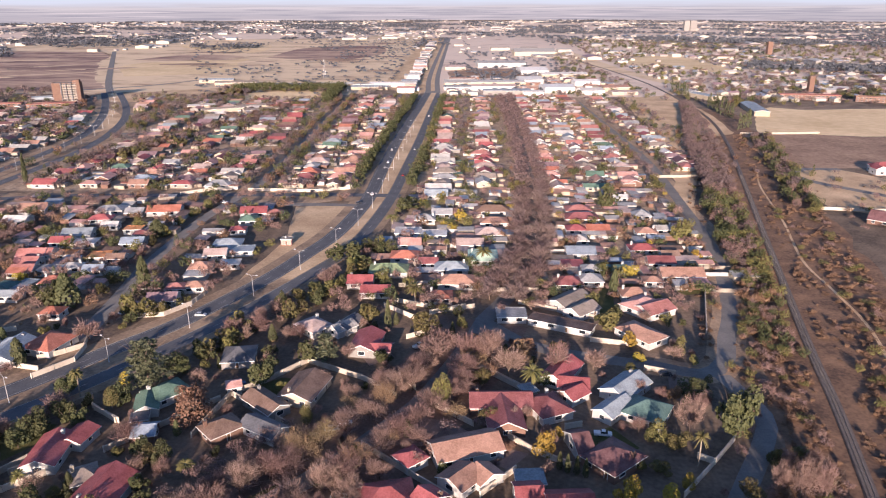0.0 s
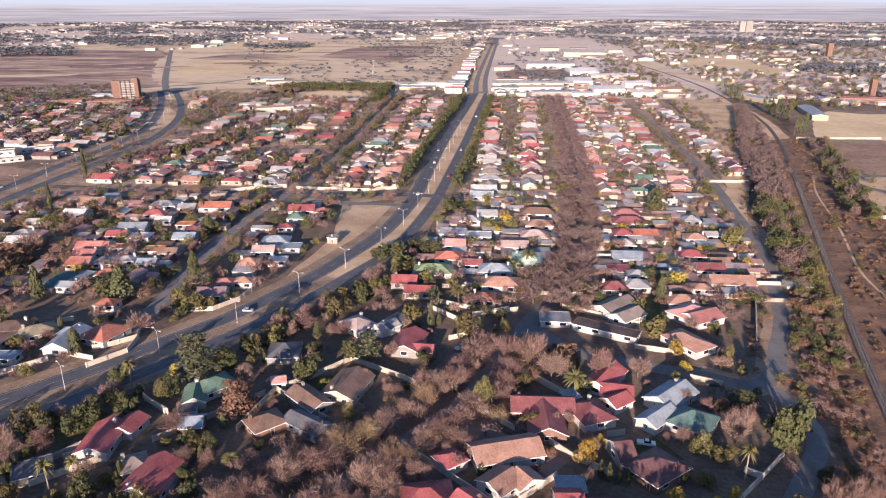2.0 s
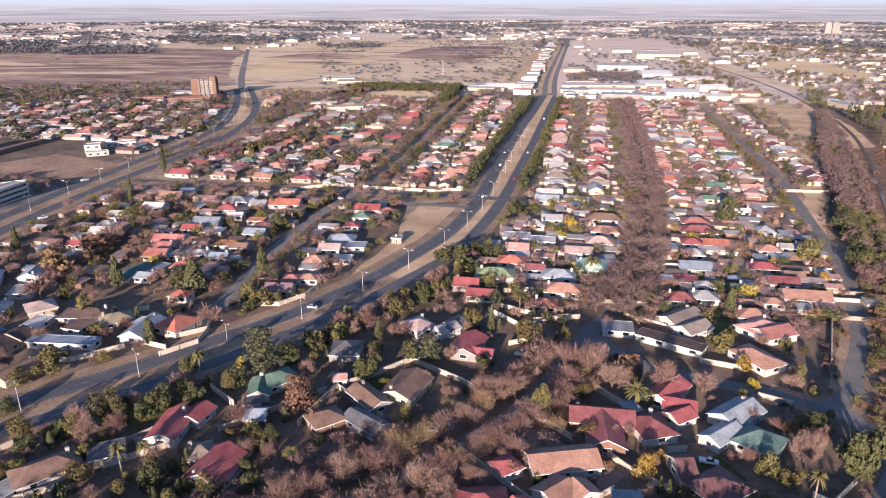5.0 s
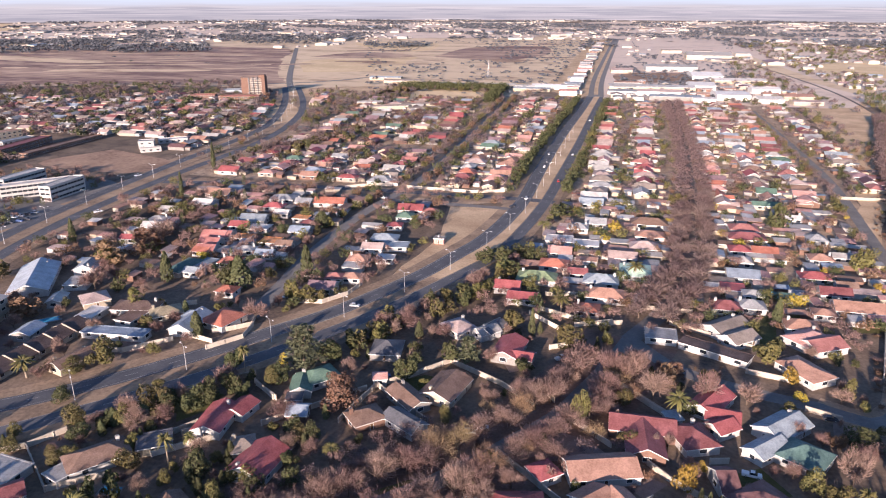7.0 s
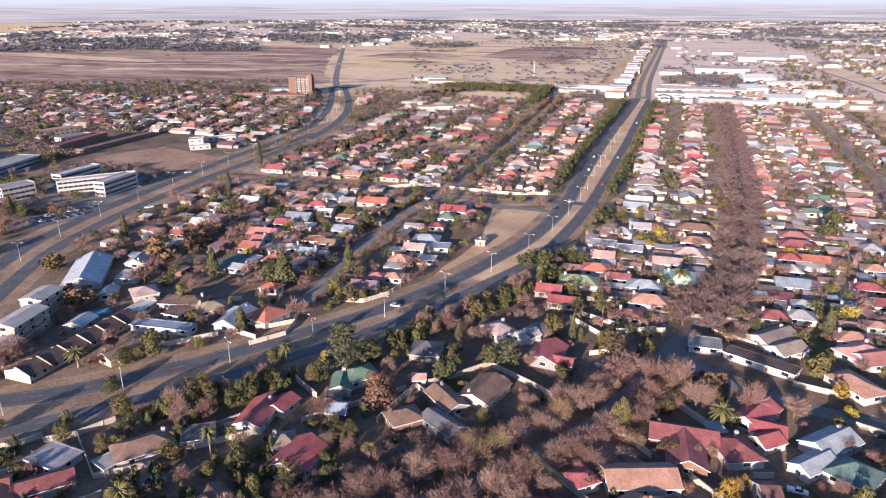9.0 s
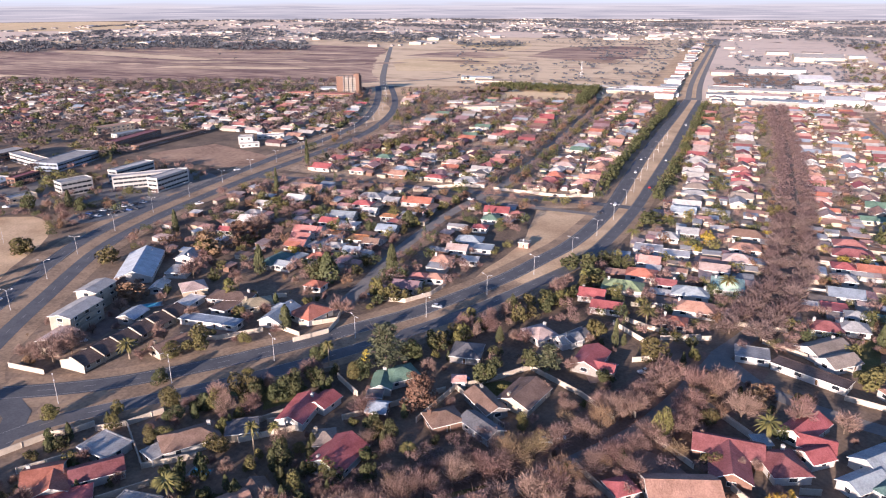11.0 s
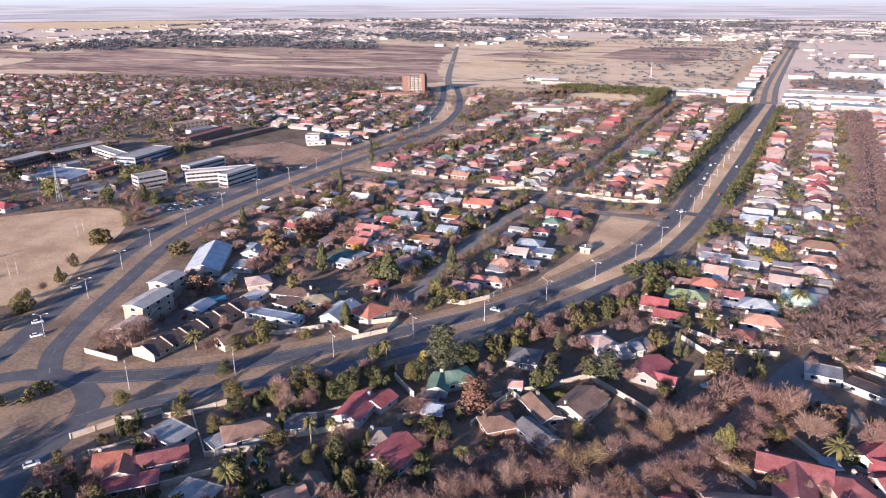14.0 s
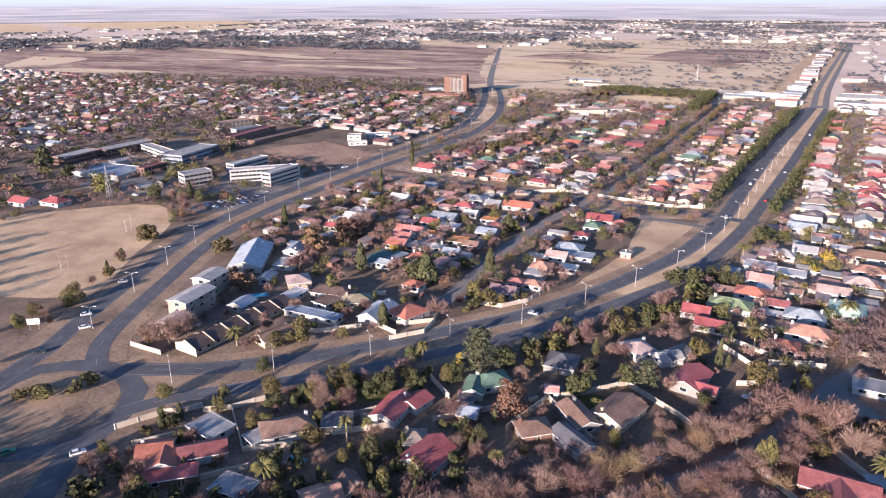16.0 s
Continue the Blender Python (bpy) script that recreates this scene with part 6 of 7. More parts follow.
tree(OLIVE, 45.9, 166.5, 6.6, 9.1)
tree(PALM, 49.2, 158.5, 11.6, 4.7)
tree(YELLOW, 27.5, 144.1, 8.4, 8.4)
tree(YELLOW, 38.3, 145.9, 4.8, 5.5)
tree(YELLOW, 44.1, 149.5, 5, 4.7)
tree(OLIVE, 57.5, 144.9, 6.5, 7.3)
tree(OLIVE, 38.7, 155.3, 4.1, 7.2)
tree(BARE, 74.9, 144.7, 12.9, 8.1)
tree(BARE, 69.3, 145.7, 13.7, 8.2)
tree(BARE, 65.2, 148.7, 9.9, 6.9)
tree(BARE, 70.9, 155.3, 7.6, 5.7)
tree(BARE, 77.4, 155.4, 8.5, 6.3)
tree(EVER, -96.4, 161.4, 6.5, 7.8)
tree(EVER, -90.4, 158.4, 7.5, 6.5)
tree(PALM, -82, 152.9, 4.6, 5.7)
tree(BARE, -102.8, 167.2, 7.9, 9.6)
tree(PALM, -120.4, 146.3, 6.6, 4.2)
tree(EVER, -171.8, 255.2, 13.9, 11.2)
tree(CONIFER, -165.8, 255.3, 13.9, 12.5)
tree(CONIFER, -143.6, 274.5, 14.4, 6.6)
tree(OLIVE, -139.6, 249.7, 9.7, 8.7)
tree(OLIVE, -133.9, 247.8, 9.4, 8.7)
tree(OLIVE, -129.1, 247.8, 7.5, 7.8)
tree(OLIVE, -126.2, 250.4, 5.9, 6.6)
tree(CONIFER, -159.1, 211, 8.8, 5.7)
tree(EVER, -67.7, 310.7, 8.4, 13.2)
tree(EVER, -60.3, 314.6, 8.4, 13.3)
tree(EVER, -54.5, 322.6, 7.2, 10.9)
tree(EVER, -40.6, 393.6, 9.4, 20.3)
tree(BARE, -67.4, 277.8, 8.4, 11.5)
tree(CYPRESS, -298.4, 454.1, 19, 3.8)
tree(CONIFER, -165.6, 342.9, 9.1, 10.4)
tree(OLIVE, 43.5, 237.6, 9, 11.6)
tree(CONIFER, 51.5, 271.8, 10, 4.6)
tree(YELLOW, 46.6, 224.3, 6.5, 6.7)
tree(YELLOW, 47.6, 214.2, 3.6, 4.9)
tree(OLIVE, 62, 218.3, 8.9, 5.7)
tree(YELLOW, 98.7, 312.4, 7, 6.3)
tree(OLIVE, 99, 341.1, 11.9, 12.5)
tree(EVER, 75, 397, 16.8, 14.4)
tree(OLIVE, 25.3, 428, 10.8, 12.7)
tree(YELLOW, -11.1, 371.8, 7.7, 9.3)
tree(BARE, 31.4, 208.3, 7.2, 11.1)
tree(BARE, 3.5, 204.3, 11.1, 12.7)
tree(AUTUMN, 10.2, 217.7, 6.4, 11.5)
tree(BARE, 19.2, 206.3, 12.2, 9.2)
tree(OLIVE, 21.1, 219.9, 6.4, 6.6)
tree(BARE, -3.4, 213.6, 10.5, 9.4)
tree(OLIVE, -140.8, 160.5, 12.3, 12.8)
tree(BARE, -146.8, 155.1, 10.3, 9.1)
tree(OLIVE, -160.6, 149.2, 8.3, 9.1)
tree(OLIVE, -189.4, 130.9, 6.2, 8)
tree(OLIVE, -172.8, 140.3, 5.6, 5.1)
tree(OLIVE, -150, 174.2, 3.3, 4.7)
tree(PALM, -122.6, 139.4, 11.2, 4.9)
tree(EVER, -113.1, 137.3, 9.2, 9.4)
tree(OLIVE, -103, 128.1, 7.9, 7.3)
tree(CYPRESS, -94, 130.2, 5.6, 2.3)
tree(PALM, -130.5, 114.5, 8.8, 8.3)
tree(EVER, -166.8, 89.2, 8.7, 13.1)
tree(BARE, -178, 96.1, 5.5, 6.2)
tree(OLIVE, -180.7, 103.3, 4.7, 4.8)
tree(OLIVE, -223.4, 111.6, 5.6, 10.9)
tree(OLIVE, -228.9, 108.4, 5.2, 7.3)
tree(OLIVE, -217.1, 119.1, 4.8, 6.3)
tree(OLIVE, -217.9, 124.8, 5.3, 7.5)
tree(OLIVE, -156.1, 95.4, 7, 7.3)
tree(EVER, -130.6, 118.9, 12.4, 5.4)
tree(EVER, -128.4, 124.3, 9.9, 6.2)
tree(AUTUMN, -233, 209.5, 9.6, 15)
tree(BARE, -218.2, 157.2, 11.5, 14.7)
tree(BARE, -216.4, 163.5, 12.8, 14.9)
tree(BARE, -229.4, 156.2, 7.1, 10.7)
tree(PALM, -195.6, 169, 8.5, 8.4)
tree(OLIVE, -177.7, 182.8, 11.6, 12.7)
tree(OLIVE, -182.9, 176.2, 6.2, 9.2)
tree(OLIVE, -164.4, 193, 5.4, 6.4)
tree(CONIFER, -156.9, 208.4, 9.6, 4.4)
tree(BARE, -143.9, 227.7, 8.7, 11.4)
tree(EVER, -174.7, 160.2, 5.5, 7.8)
tree(OLIVE, -241.9, 266.2, 9.2, 16.3)
tree(CONIFER, -279.4, 288.9, 12.6, 4.5)
tree(CYPRESS, -299.5, 456.3, 18.5, 3.5)
tree(CYPRESS, -278.4, 383.2, 14.8, 3.4)
tree(OLIVE, -325.6, 234.4, 10.4, 12.1)
tree(OLIVE, -285.3, 163.6, 7.8, 11)
tree(OLIVE, -297.3, 190, 7, 7.9)
tree(OLIVE, -280.8, 137, 6.5, 7.9)
tree(CONIFER, -310.5, 206.5, 6.5, 4.4)
tree(OLIVE, -273.6, 238.5, 10.5, 14.2)
tree(CONIFER, -200.3, 253.2, 14.1, 6.4)
tree(OLIVE, -195.1, 225.2, 10.6, 9.8)
tree(YELLOW, -199.3, 280.6, 6, 7.4)
tree(BARE, -225.8, 238.7, 11.3, 16)
tree(AUTUMN, -239.4, 267.6, 13.7, 20.4)
tree(AUTUMN, -237.9, 289.4, 11.1, 21.3)
tree(BARE, -235.7, 301.8, 13, 18.7)
tree(CONIFER, -534.1, 306.7, 17.3, 17.2)
tree(EVER, -486.1, 293.4, 14.3, 14.5)
tree(OLIVE, -430.6, 280.7, 15.2, 18.7)
tree(OLIVE, -422.7, 338.7, 12.4, 20.4)
tree(EVER, -388.3, 288.8, 13, 9.4)
for x, y, h, k in ((-327, 233, 10, OLIVE), (-330, 241, 7, BARE), (-350, 280, 9, BARE), (-356, 274, 8, BARE), (-344, 272, 6, AUTUMN), (-303, 193, 6, CONIFER), (-311, 206, 7, BARE), (-296, 180, 5, BARE), (-293, 169, 6.5, OLIVE), (-286, 148, 7, OLIVE), (-358, 298, 10, EVER), (-366, 292, 8, BARE), (-372, 303, 11, CONIFER), (-380, 296, 9, BARE)):
    tree(k, x, y, h, h * (0.5 if k == CONIFER else 1.05))
tree(BARE, -10.2, 213, 13.4, 10.1)
tree(BARE, -1.4, 216.3, 12.4, 10)
tree(AUTUMN, 8, 213.6, 8.5, 9.7)


# ---- trees in rows and gardens ----
veg = random.Random(11)
BATCH = {}


def far_tree(kind, x, y, h, w):
    BATCH.setdefault(kind if y > 430 or kind == SCRUB else kind + "_MID", []).append((x, y, veg.uniform(0, 6.28), w, h, veg.randrange(3)))


def free(x, y, r):
    return clear(x, y, r * 0.45) and all((x - f[0]) ** 2 + (y - f[1]) ** 2 > (r * 0.45 + f[2] * 0.72) ** 2 for f in FOOT)


def along(pts, offset, step, kind, hr, wr, y0=-1e9, y1=1e9, near=0, jitter=1.2):
    line = smooth_line(pts, step)
    for p, n in zip(line, sides(line)):
        x, y = p.x + n.x * offset + veg.uniform(-jitter, jitter), p.y + n.y * offset + veg.uniform(-jitter, jitter)
        if y0 < y < y1:
            k = kind if isinstance(kind, str) else veg.choice(kind)
            (tree if y < near else far_tree)(k, x, y, veg.uniform(*hr), veg.uniform(*wr))


# the avenue of bare trees and the evergreen rows of the main avenue
for o in (5.6, -5.6):
    along(TREEAVE, o, 9.0, AVENUE, (8.5, 11.5), (13, 16.5), 258, 900, 460)
along(MAIN_W, -11, 8.0, [EVER], (8.5, 11.5), (8.5, 11), 455, 900, 0)
along(MAIN_E, 9.5, 9.0, [EVER, EVER, EVER, OLIVE], (7, 10.5), (8, 11), 440, 900, 0)
for o in (6.5, -6.5):
    along(LANE, o, 6.0, [BARE, BARE, BARE, BARE, WILLOW], (7, 10.5), (11, 15), 120, 226, 500)
for o in (13, -13):
    along(LANE, o, 9.0, [BARE, BARE, BARE, SCRUB], (5, 8.5), (8, 11.5), 120, 205, 500)
along(RIGHT, 8, 11, [BARE, OLIVE, BARE], (5, 8), (6, 9), 420, 860, 0)
along(RES2, 7, 13, [BARE, OLIVE, AUTUMN], (6, 9), (7, 10), 450, 900, 0)
along(RES2, -7, 13, [BARE, OLIVE, AUTUMN], (6, 9), (7, 10), 450, 900, 0)
along(RES1, 7, 13, [BARE, AUTUMN, OLIVE], (5, 8), (6, 9), 262, 420, 500)
# tall thicket between the street and the railway: bare trees far along, evergreens nearer
for i in range(620):
    y = 215 + 600 * veg.random()
    x0 = float(np.interp(y, (215, 372, 428, 495, 568, 666, 773, 815), (90, 126, 141, 159, 174, 203, 233, 245)))
    x1 = float(np.interp(y, (215, 353, 447, 554, 677, 817), (103, 141, 166, 196, 228, 254)))
    x = x0 + (x1 - x0) * veg.random() ** 1.25
    if clear(x, y, 2.2):
        edge = x < x0 + 8
        kinds = (BARE, BARE, BARE, AVENUE) if y > 430 else (OLIVE, EVER, EVER, AVENUE, BARE) if y > 300 else (OLIVE, EVER, BARE, EVER, SCRUB, BARE)
        h = veg.uniform(7, 11.5) if edge and y > 330 else veg.uniform(4.5, 8.5) if y > 300 else veg.uniform(2.5, 6)
        far_tree(veg.choice(kinds), x, y, h, h * veg.uniform(0.8, 1.15))
# extra evergreens added along the street edge to deepen the shade band there
for i in range(44):
    y = 340 + i * 10 + veg.uniform(-4, 4)
    x = float(np.interp(y, (215, 372, 428, 495, 568, 666, 773, 815), (90, 126, 141, 159, 174, 203, 233, 245))) + veg.uniform(4, 8)
    if clear(x, y, 2):
        far_tree(veg.choice((EVER, AVENUE, EVER)), x, y, veg.uniform(8, 11), veg.uniform(7, 10))
for o in (0, -9):
    along([(181, 392), (200, 447), (222, 520), (250, 628)], o, 6, [EVER, OLIVE, EVER, AVENUE, BARE], (5, 9.5), (6.5, 10), 0, 700, 0, 3)
for pts in ([(273, 945), (279, 900)], [(271, 800), (267, 722)], [(250, 655), (266, 674)]):
    along(pts, 0, 6, CYPRESS, (14, 19), (4, 5.5))
for o in (0, 8, 16):
    along([(-310, 962), (-165, 962)], o, 6, EVER, (11, 15), (9, 12))
for o in (0, -9):
    along([(-166, 975), (-160, 850)], o, 6, EVER, (10, 14), (9, 12))
along([(-290, 860), (-180, 858)], 0, 16, [EVER, OLIVE, BARE], (6, 9), (8, 10))
# scrub on the railway reserve
for i in range(3000):
    y = 135 + 505 * veg.random() ** 2.0
    xc = 84 + (y - 137) * 0.295
    off = veg.uniform(4.4, 38)
    x = xc + veg.choice((-1, 1, 1)) * off
    if x > 70 and clear(x, y, 1.0) and noise.noise(Vector((x * 0.05, y * 0.03, 2))) > veg.uniform(-0.5, 0.2):
        k = veg.random() * (1.06 if off > 10 else 0.95)
        far_tree(SCRUB if k < 0.93 else BARE if k < 0.98 else OLIVE, x, y, veg.uniform(0.4, 1.9) if k < 0.93 else veg.uniform(1.8, 4.2), veg.uniform(1.4, 4.6) if k < 0.93 else veg.uniform(3, 6.5))

# bare thicket and bushes beside the near track
for i in range(330):
    y = veg.uniform(138, 330)
    xc = 84 + (y - 137) * 0.295
    x = xc - 7 - 24 * veg.random()
    if clear(x, y, 1.5) and x > 58:
        k = veg.choice((BARE, BARE, SCRUB, SCRUB, AUTUMN, OLIVE))
        far_tree(k, x, y, veg.uniform(1.5, 4.5) if k != SCRUB else veg.uniform(0.7, 1.8), veg.uniform(3, 5.5) if k != SCRUB else veg.uniform(2, 4))

# unseen tall trees added south of the view to throw long shadows into it
for i in range(42):
    x = -275 + i * 8
    edge = 58 if x < -190 else 58 + (x + 190) * 0.52 if x < -110 else 100 + (7 if x > 10 else 0)
    for back in (20, 34, 48):
        h = veg.uniform(17, 21) + (4 if x > 0 else 0)
        far_tree(veg.choice((EVER, EVER, OLIVE)) if back > 20 else EVER, x + veg.uniform(-3, 3), edge - back + veg.uniform(-5, 5), h, h * 0.75)
for i in range(8):
    far_tree(EVER, -95 + i * 4.5 + veg.uniform(-1, 1), 78 + veg.uniform(-4, 4), veg.uniform(17, 20), 13)
for i in range(9):
    far_tree(EVER, 4 + i * 5 + veg.uniform(-1, 1), 98 + veg.uniform(-4, 4), veg.uniform(17, 21), 13)
# unseen trees left of the view, inferred from shadow streaks on the sports field
for x, y, h in ((-325, 120, 13), (-338, 132, 14), (-352, 128, 12), (-364, 146, 15), (-380, 150, 13), (-394, 162, 15), (-408, 160, 12), (-424, 176, 14), (-440, 186, 15)):
    far_tree(EVER if h % 2 else OLIVE, x, y, h, h * 0.7)

# garden trees between the near houses
MIX = [BARE] * 24 + [OLIVE] * 8 + [EVER] * 6 + [AUTUMN] * 3 + [SCRUB] * 6 + [CONIFER] * 2


def gardens(n, x0, x1, y0, y1, near, hr=(3, 7.5), gap=0.45):
    for _ in range(n):
        x, y = veg.uniform(x0, x1), veg.uniform(y0, y1)
        h = veg.uniform(*hr)
        k = veg.choice(MIX)
        if k == SCRUB:
            h = veg.uniform(1, 2)
        w = h * veg.uniform(0.9, 1.3) * (0.5 if k == CONIFER else 1)
        if not free(x, y, w * 0.5):
            continue
        if near and any((x - a) ** 2 + (y - b) ** 2 < (w / 2 + 1.5) ** 2 for a, b in WALLPTS):
            continue
        if any((x - a) ** 2 + (y - b) ** 2 < (gap * (w / 2 + c)) ** 2 for a, b, c in TREEPTS):
            continue
        if near:
            tree(k, x, y, h, w)
        else:
            far_tree(k, x, y, h, w)
            TREEPTS.append((x, y, w / 2))


# tall garden trees on the near side of the avenue, which shade it
line = smooth_line(MAIN_E, 7.0)
for p, n in zip(line, sides(line)):
    for off in (14, 20):
        x, y, w = p.x + n.x * off + veg.uniform(-2, 2), p.y + n.y * off + veg.uniform(-2, 2), veg.uniform(6, 9.5)
        if 150 < y < 330 and free(x, y, w * 0.5) and not any((x - a) ** 2 + (y - b) ** 2 < (0.5 * (w / 2 + c)) ** 2 for a, b, c in TREEPTS):
            tree(veg.choice((EVER, OLIVE, BARE, BARE, EVER)), x, y, veg.uniform(6, 9.5), w)
for x, y, h in ((-131, 168, 9), (-137, 163, 10), (-147, 154, 7.5), (-168, 134, 5.5), (-114, 186, 8.5), (-125, 176, 9), (-104, 203, 9), (-97, 214, 8), (-91, 224, 8)):
    tree(EVER if h > 8.2 else OLIVE, x, y, h, h * 0.95)
for o in (19, -19):
    along(LANE, o, 6.0, [BARE, AVENUE], (3.5, 6), (5, 8), 112, 185, 0, 2.5)
GARDEN = MIX
MIX = [EVER] * 5 + [OLIVE] * 5 + [BARE] * 6 + [SCRUB] * 4 + [CONIFER] * 2
gardens(420, -180, -88, 92, 162, True, (3, 7), 0.42)
MIX = GARDEN
gardens(560, -190, 75, 118, 250, True, (2.5, 6.5), 0.6)
gardens(500, -190, 80, 250, 300, False)
gardens(150, -290, -150, 95, 260, True)
gardens(170, -290, -150, 260, 400, False)
MIX = [OLIVE] * 8 + [EVER] * 4 + [BARE] * 7 + [YELLOW] * 2 + [AUTUMN] * 2
gardens(600, -100, 120, 260, 435, False, (3.5, 8.5))
MIX = GARDEN
gardens(620, -310, -100, 250, 420, False, (3.5, 9))
gardens(1700, -340, -66, 435, 900, False, (4.5, 9))
MIX = [OLIVE] * 6 + [EVER] * 3 + [BARE] * 9 + [AUTUMN] * 2
gardens(900, -40, 135, 435, 900, False, (4, 8))
MIX = GARDEN
gardens(260, -330, -110, 850, 1010, False, (5, 10))
for i in range(150):
    t = veg.random()
    x, y = -285 + 95 * t + veg.uniform(-14, 14), 500 + 330 * t + veg.uniform(-25, 25)
    if clear(x, y, 2):
        far_tree(veg.choice([BARE, AUTUMN, OLIVE, BARE, BARE]), x, y, veg.uniform(6, 10), veg.uniform(8, 12))
gardens(420, -470, -310, 600, 920, False, (5, 9))
gardens(300, 135, 200, 480, 880, False)
gardens(400, -480, -330, 210, 420, False)
gardens(200, 200, 420, 340, 500, False, (3, 6))
gardens(400, 270, 640, 820, 1000, False, (4, 9))


# ---- far quarters and woods ----
def far_scatter(n, a0, a1, r0, r1, hr, wr, kinds, dense=0.0, keep=lambda x, y: True, how="_FAR"):
    for _ in range(n):
        a = radians(veg.uniform(a0, a1))
        r = math.sqrt(veg.uniform(r0 * r0, r1 * r1))
        x, y = CX + math.sin(a) * r, CY + math.cos(a) * r
        if noise.noise(Vector((x * 0.0035, y * 0.0035, 3))) > dense or not keep(x, y):
            continue
        BATCH.setdefault(veg.choice(kinds) + how, []).append((x, y, veg.uniform(0, 6.28), veg.uniform(*wr), veg.uniform(*hr), veg.randrange(3)))


def open_land(x, y):
    """The grassland, where no tree or house stands."""
    wheat = x < -2450 and 1600 < y < 3400 and not (-2900 < x < -2700)
    burnt = y > 0.36 * (x + 1290) + 720 and y < 1750 + 0.0 * x and x < -440 and x > -2300 and math.hypot(x - CX, y - CY) < 2120
    gold = -760 < x < -118 and y > 1000 and math.hypot(x - CX, y - CY) < 2350
    return burnt or gold or wheat


PALE_FIELD = [(318, 1380), (388, 1300), (466, 1190), (480, 1600), (368, 1552)]
not_gold = lambda x, y: not inside(x, y, PALE_FIELD) and abs(x - 266) > 24
not_open = lambda x, y: not open_land(x, y)
far_scatter(3600, -75, -28, 500, 1330, (5, 9.5), (8, 15), [BARE, BARE, BARE, AVENUE, BARE, BARE, OLIVE, EVER, EVER], 0.6, lambda x, y: not_open(x, y) and x < -345 and y > 0.0 and not (x > -460 and y < 560) and apart_from_houses(x, y, -3), "_THIN")
far_scatter(26000, -72, 42, 1900, 4800, (6, 13), (10, 26), [EVER], -0.07, not_open)
for a0, a1, r0, r1, n in ((-47.5, -38.5, 1950, 2550, 420), (-38.5, -31.5, 1850, 2100, 160), (-31.5, -20, 2300, 2700, 340), (-29, -18, 3000, 3700, 420), (-13, -1, 3200, 3900, 380), (14, 31, 2150, 2500, 420), (22, 34, 1350, 1500, 160), (-62, -56, 2200, 2700, 240), (-56, -48, 1980, 2300, 200), (4, 14, 2700, 3100, 260), (-20, -15, 1930, 2050, 60), (20, 33, 3000, 3500, 420)):
    far_scatter(n, a0, a1, r0, r1, (9, 16), (12, 24), [EVER], 0.25)
far_scatter(3600, 8, 42, 900, 2300, (5, 9), (8, 15), [EVER, BARE, BARE, BARE, OLIVE], 0.4, not_gold, "_THIN")
far_scatter(1300, -20, 8, 930, 2300, (4, 8), (7, 13), [BARE, BARE, OLIVE, EVER], 0.15, lambda x, y: abs(x + 48) > 60)
far_scatter(260, -2, 10, 930, 1400, (4, 8), (7, 12), [BARE, OLIVE, EVER], 0.3, lambda x, y: abs(x + 48) > 26)
far_scatter(120, -70, -12, 1000, 2200, (3, 6), (6, 12), [BARE, OLIVE, SCRUB], -0.25)

FARROOF = [LIGHTGREY, GREY, MAROONGREY, PINKGREY, GREY, BROWN, BLUEGREY, GREYBROWN]
town = Shape(*(FARROOF + [TANW, GREYW]))
fh = random.Random(3)
for _ in range(5200):
    a = radians(fh.uniform(-72, 42))
    r = math.sqrt(fh.uniform(1500 ** 2, 4750 ** 2))
    x, y = CX + math.sin(a) * r, CY + math.cos(a) * r
    if open_land(x, y) or noise.noise(Vector((x * 0.0025, y * 0.0025, 8))) < -0.12 or abs(x + 48 - (y - 900) * 0.012) < 22:
        continue
    big = fh.random() < 0.22
    L = fh.uniform(25, 60) if big else fh.uniform(10, 16)
    far_house(town, x, y, radians(fh.choice((0, 90)) + fh.uniform(-8, 8)), L, L * fh.uniform(0.4, 0.7) if big else 8, fh.uniform(3, 7) if big else 2.8, 0.15 if big else 0.4, len(FARROOF) + fh.randrange(2), fh.randrange(len(FARROOF)))
for _ in range(420):
    a = radians(fh.uniform(9, 42))
    r = math.sqrt(fh.uniform(950 ** 2, 1700 ** 2))
    x, y = CX + math.sin(a) * r, CY + math.cos(a) * r
    L = fh.uniform(11, 22)
    if x > 300 and not_gold(x, y):
        far_house(town, x, y, radians(fh.choice((0, 90)) + fh.uniform(-8, 8)), L, L * 0.6, fh.uniform(2.8, 4), 0.35, len(FARROOF) + fh.randrange(2), fh.randrange(len(FARROOF)))
tagged(new("distant_town", town.mesh("distant_town")), "distant town of small pale houses and sheds", "houses", kind="stuff")
tagged(new("house_quarter", quarter.mesh("house_quarter")), "farther rows of small houses and outbuildings", "houses", kind="stuff")

def far_set(seed, share, grow, least):
    """Coarser crowns for plants farther off: bare ones become open puffs of small pieces."""
    res = {}
    for k, v in SPEC.items():
        n = max(least, int(v[2] * share * (2.8 if v[4] else 3.0)))
        if k == SCRUB:
            res[k] = [crown_mesh(seed + i, n, v[3] * grow, v[1], v[0], True, grow * 0.6) for i in range(3)]
        else:
            res[k] = [crown_mesh(seed + i, n, (0.62 if v[4] else 0.8) / n ** 0.5, "open" if v[4] else v[1], v[0], plain=True) for i in range(3)]
    return res


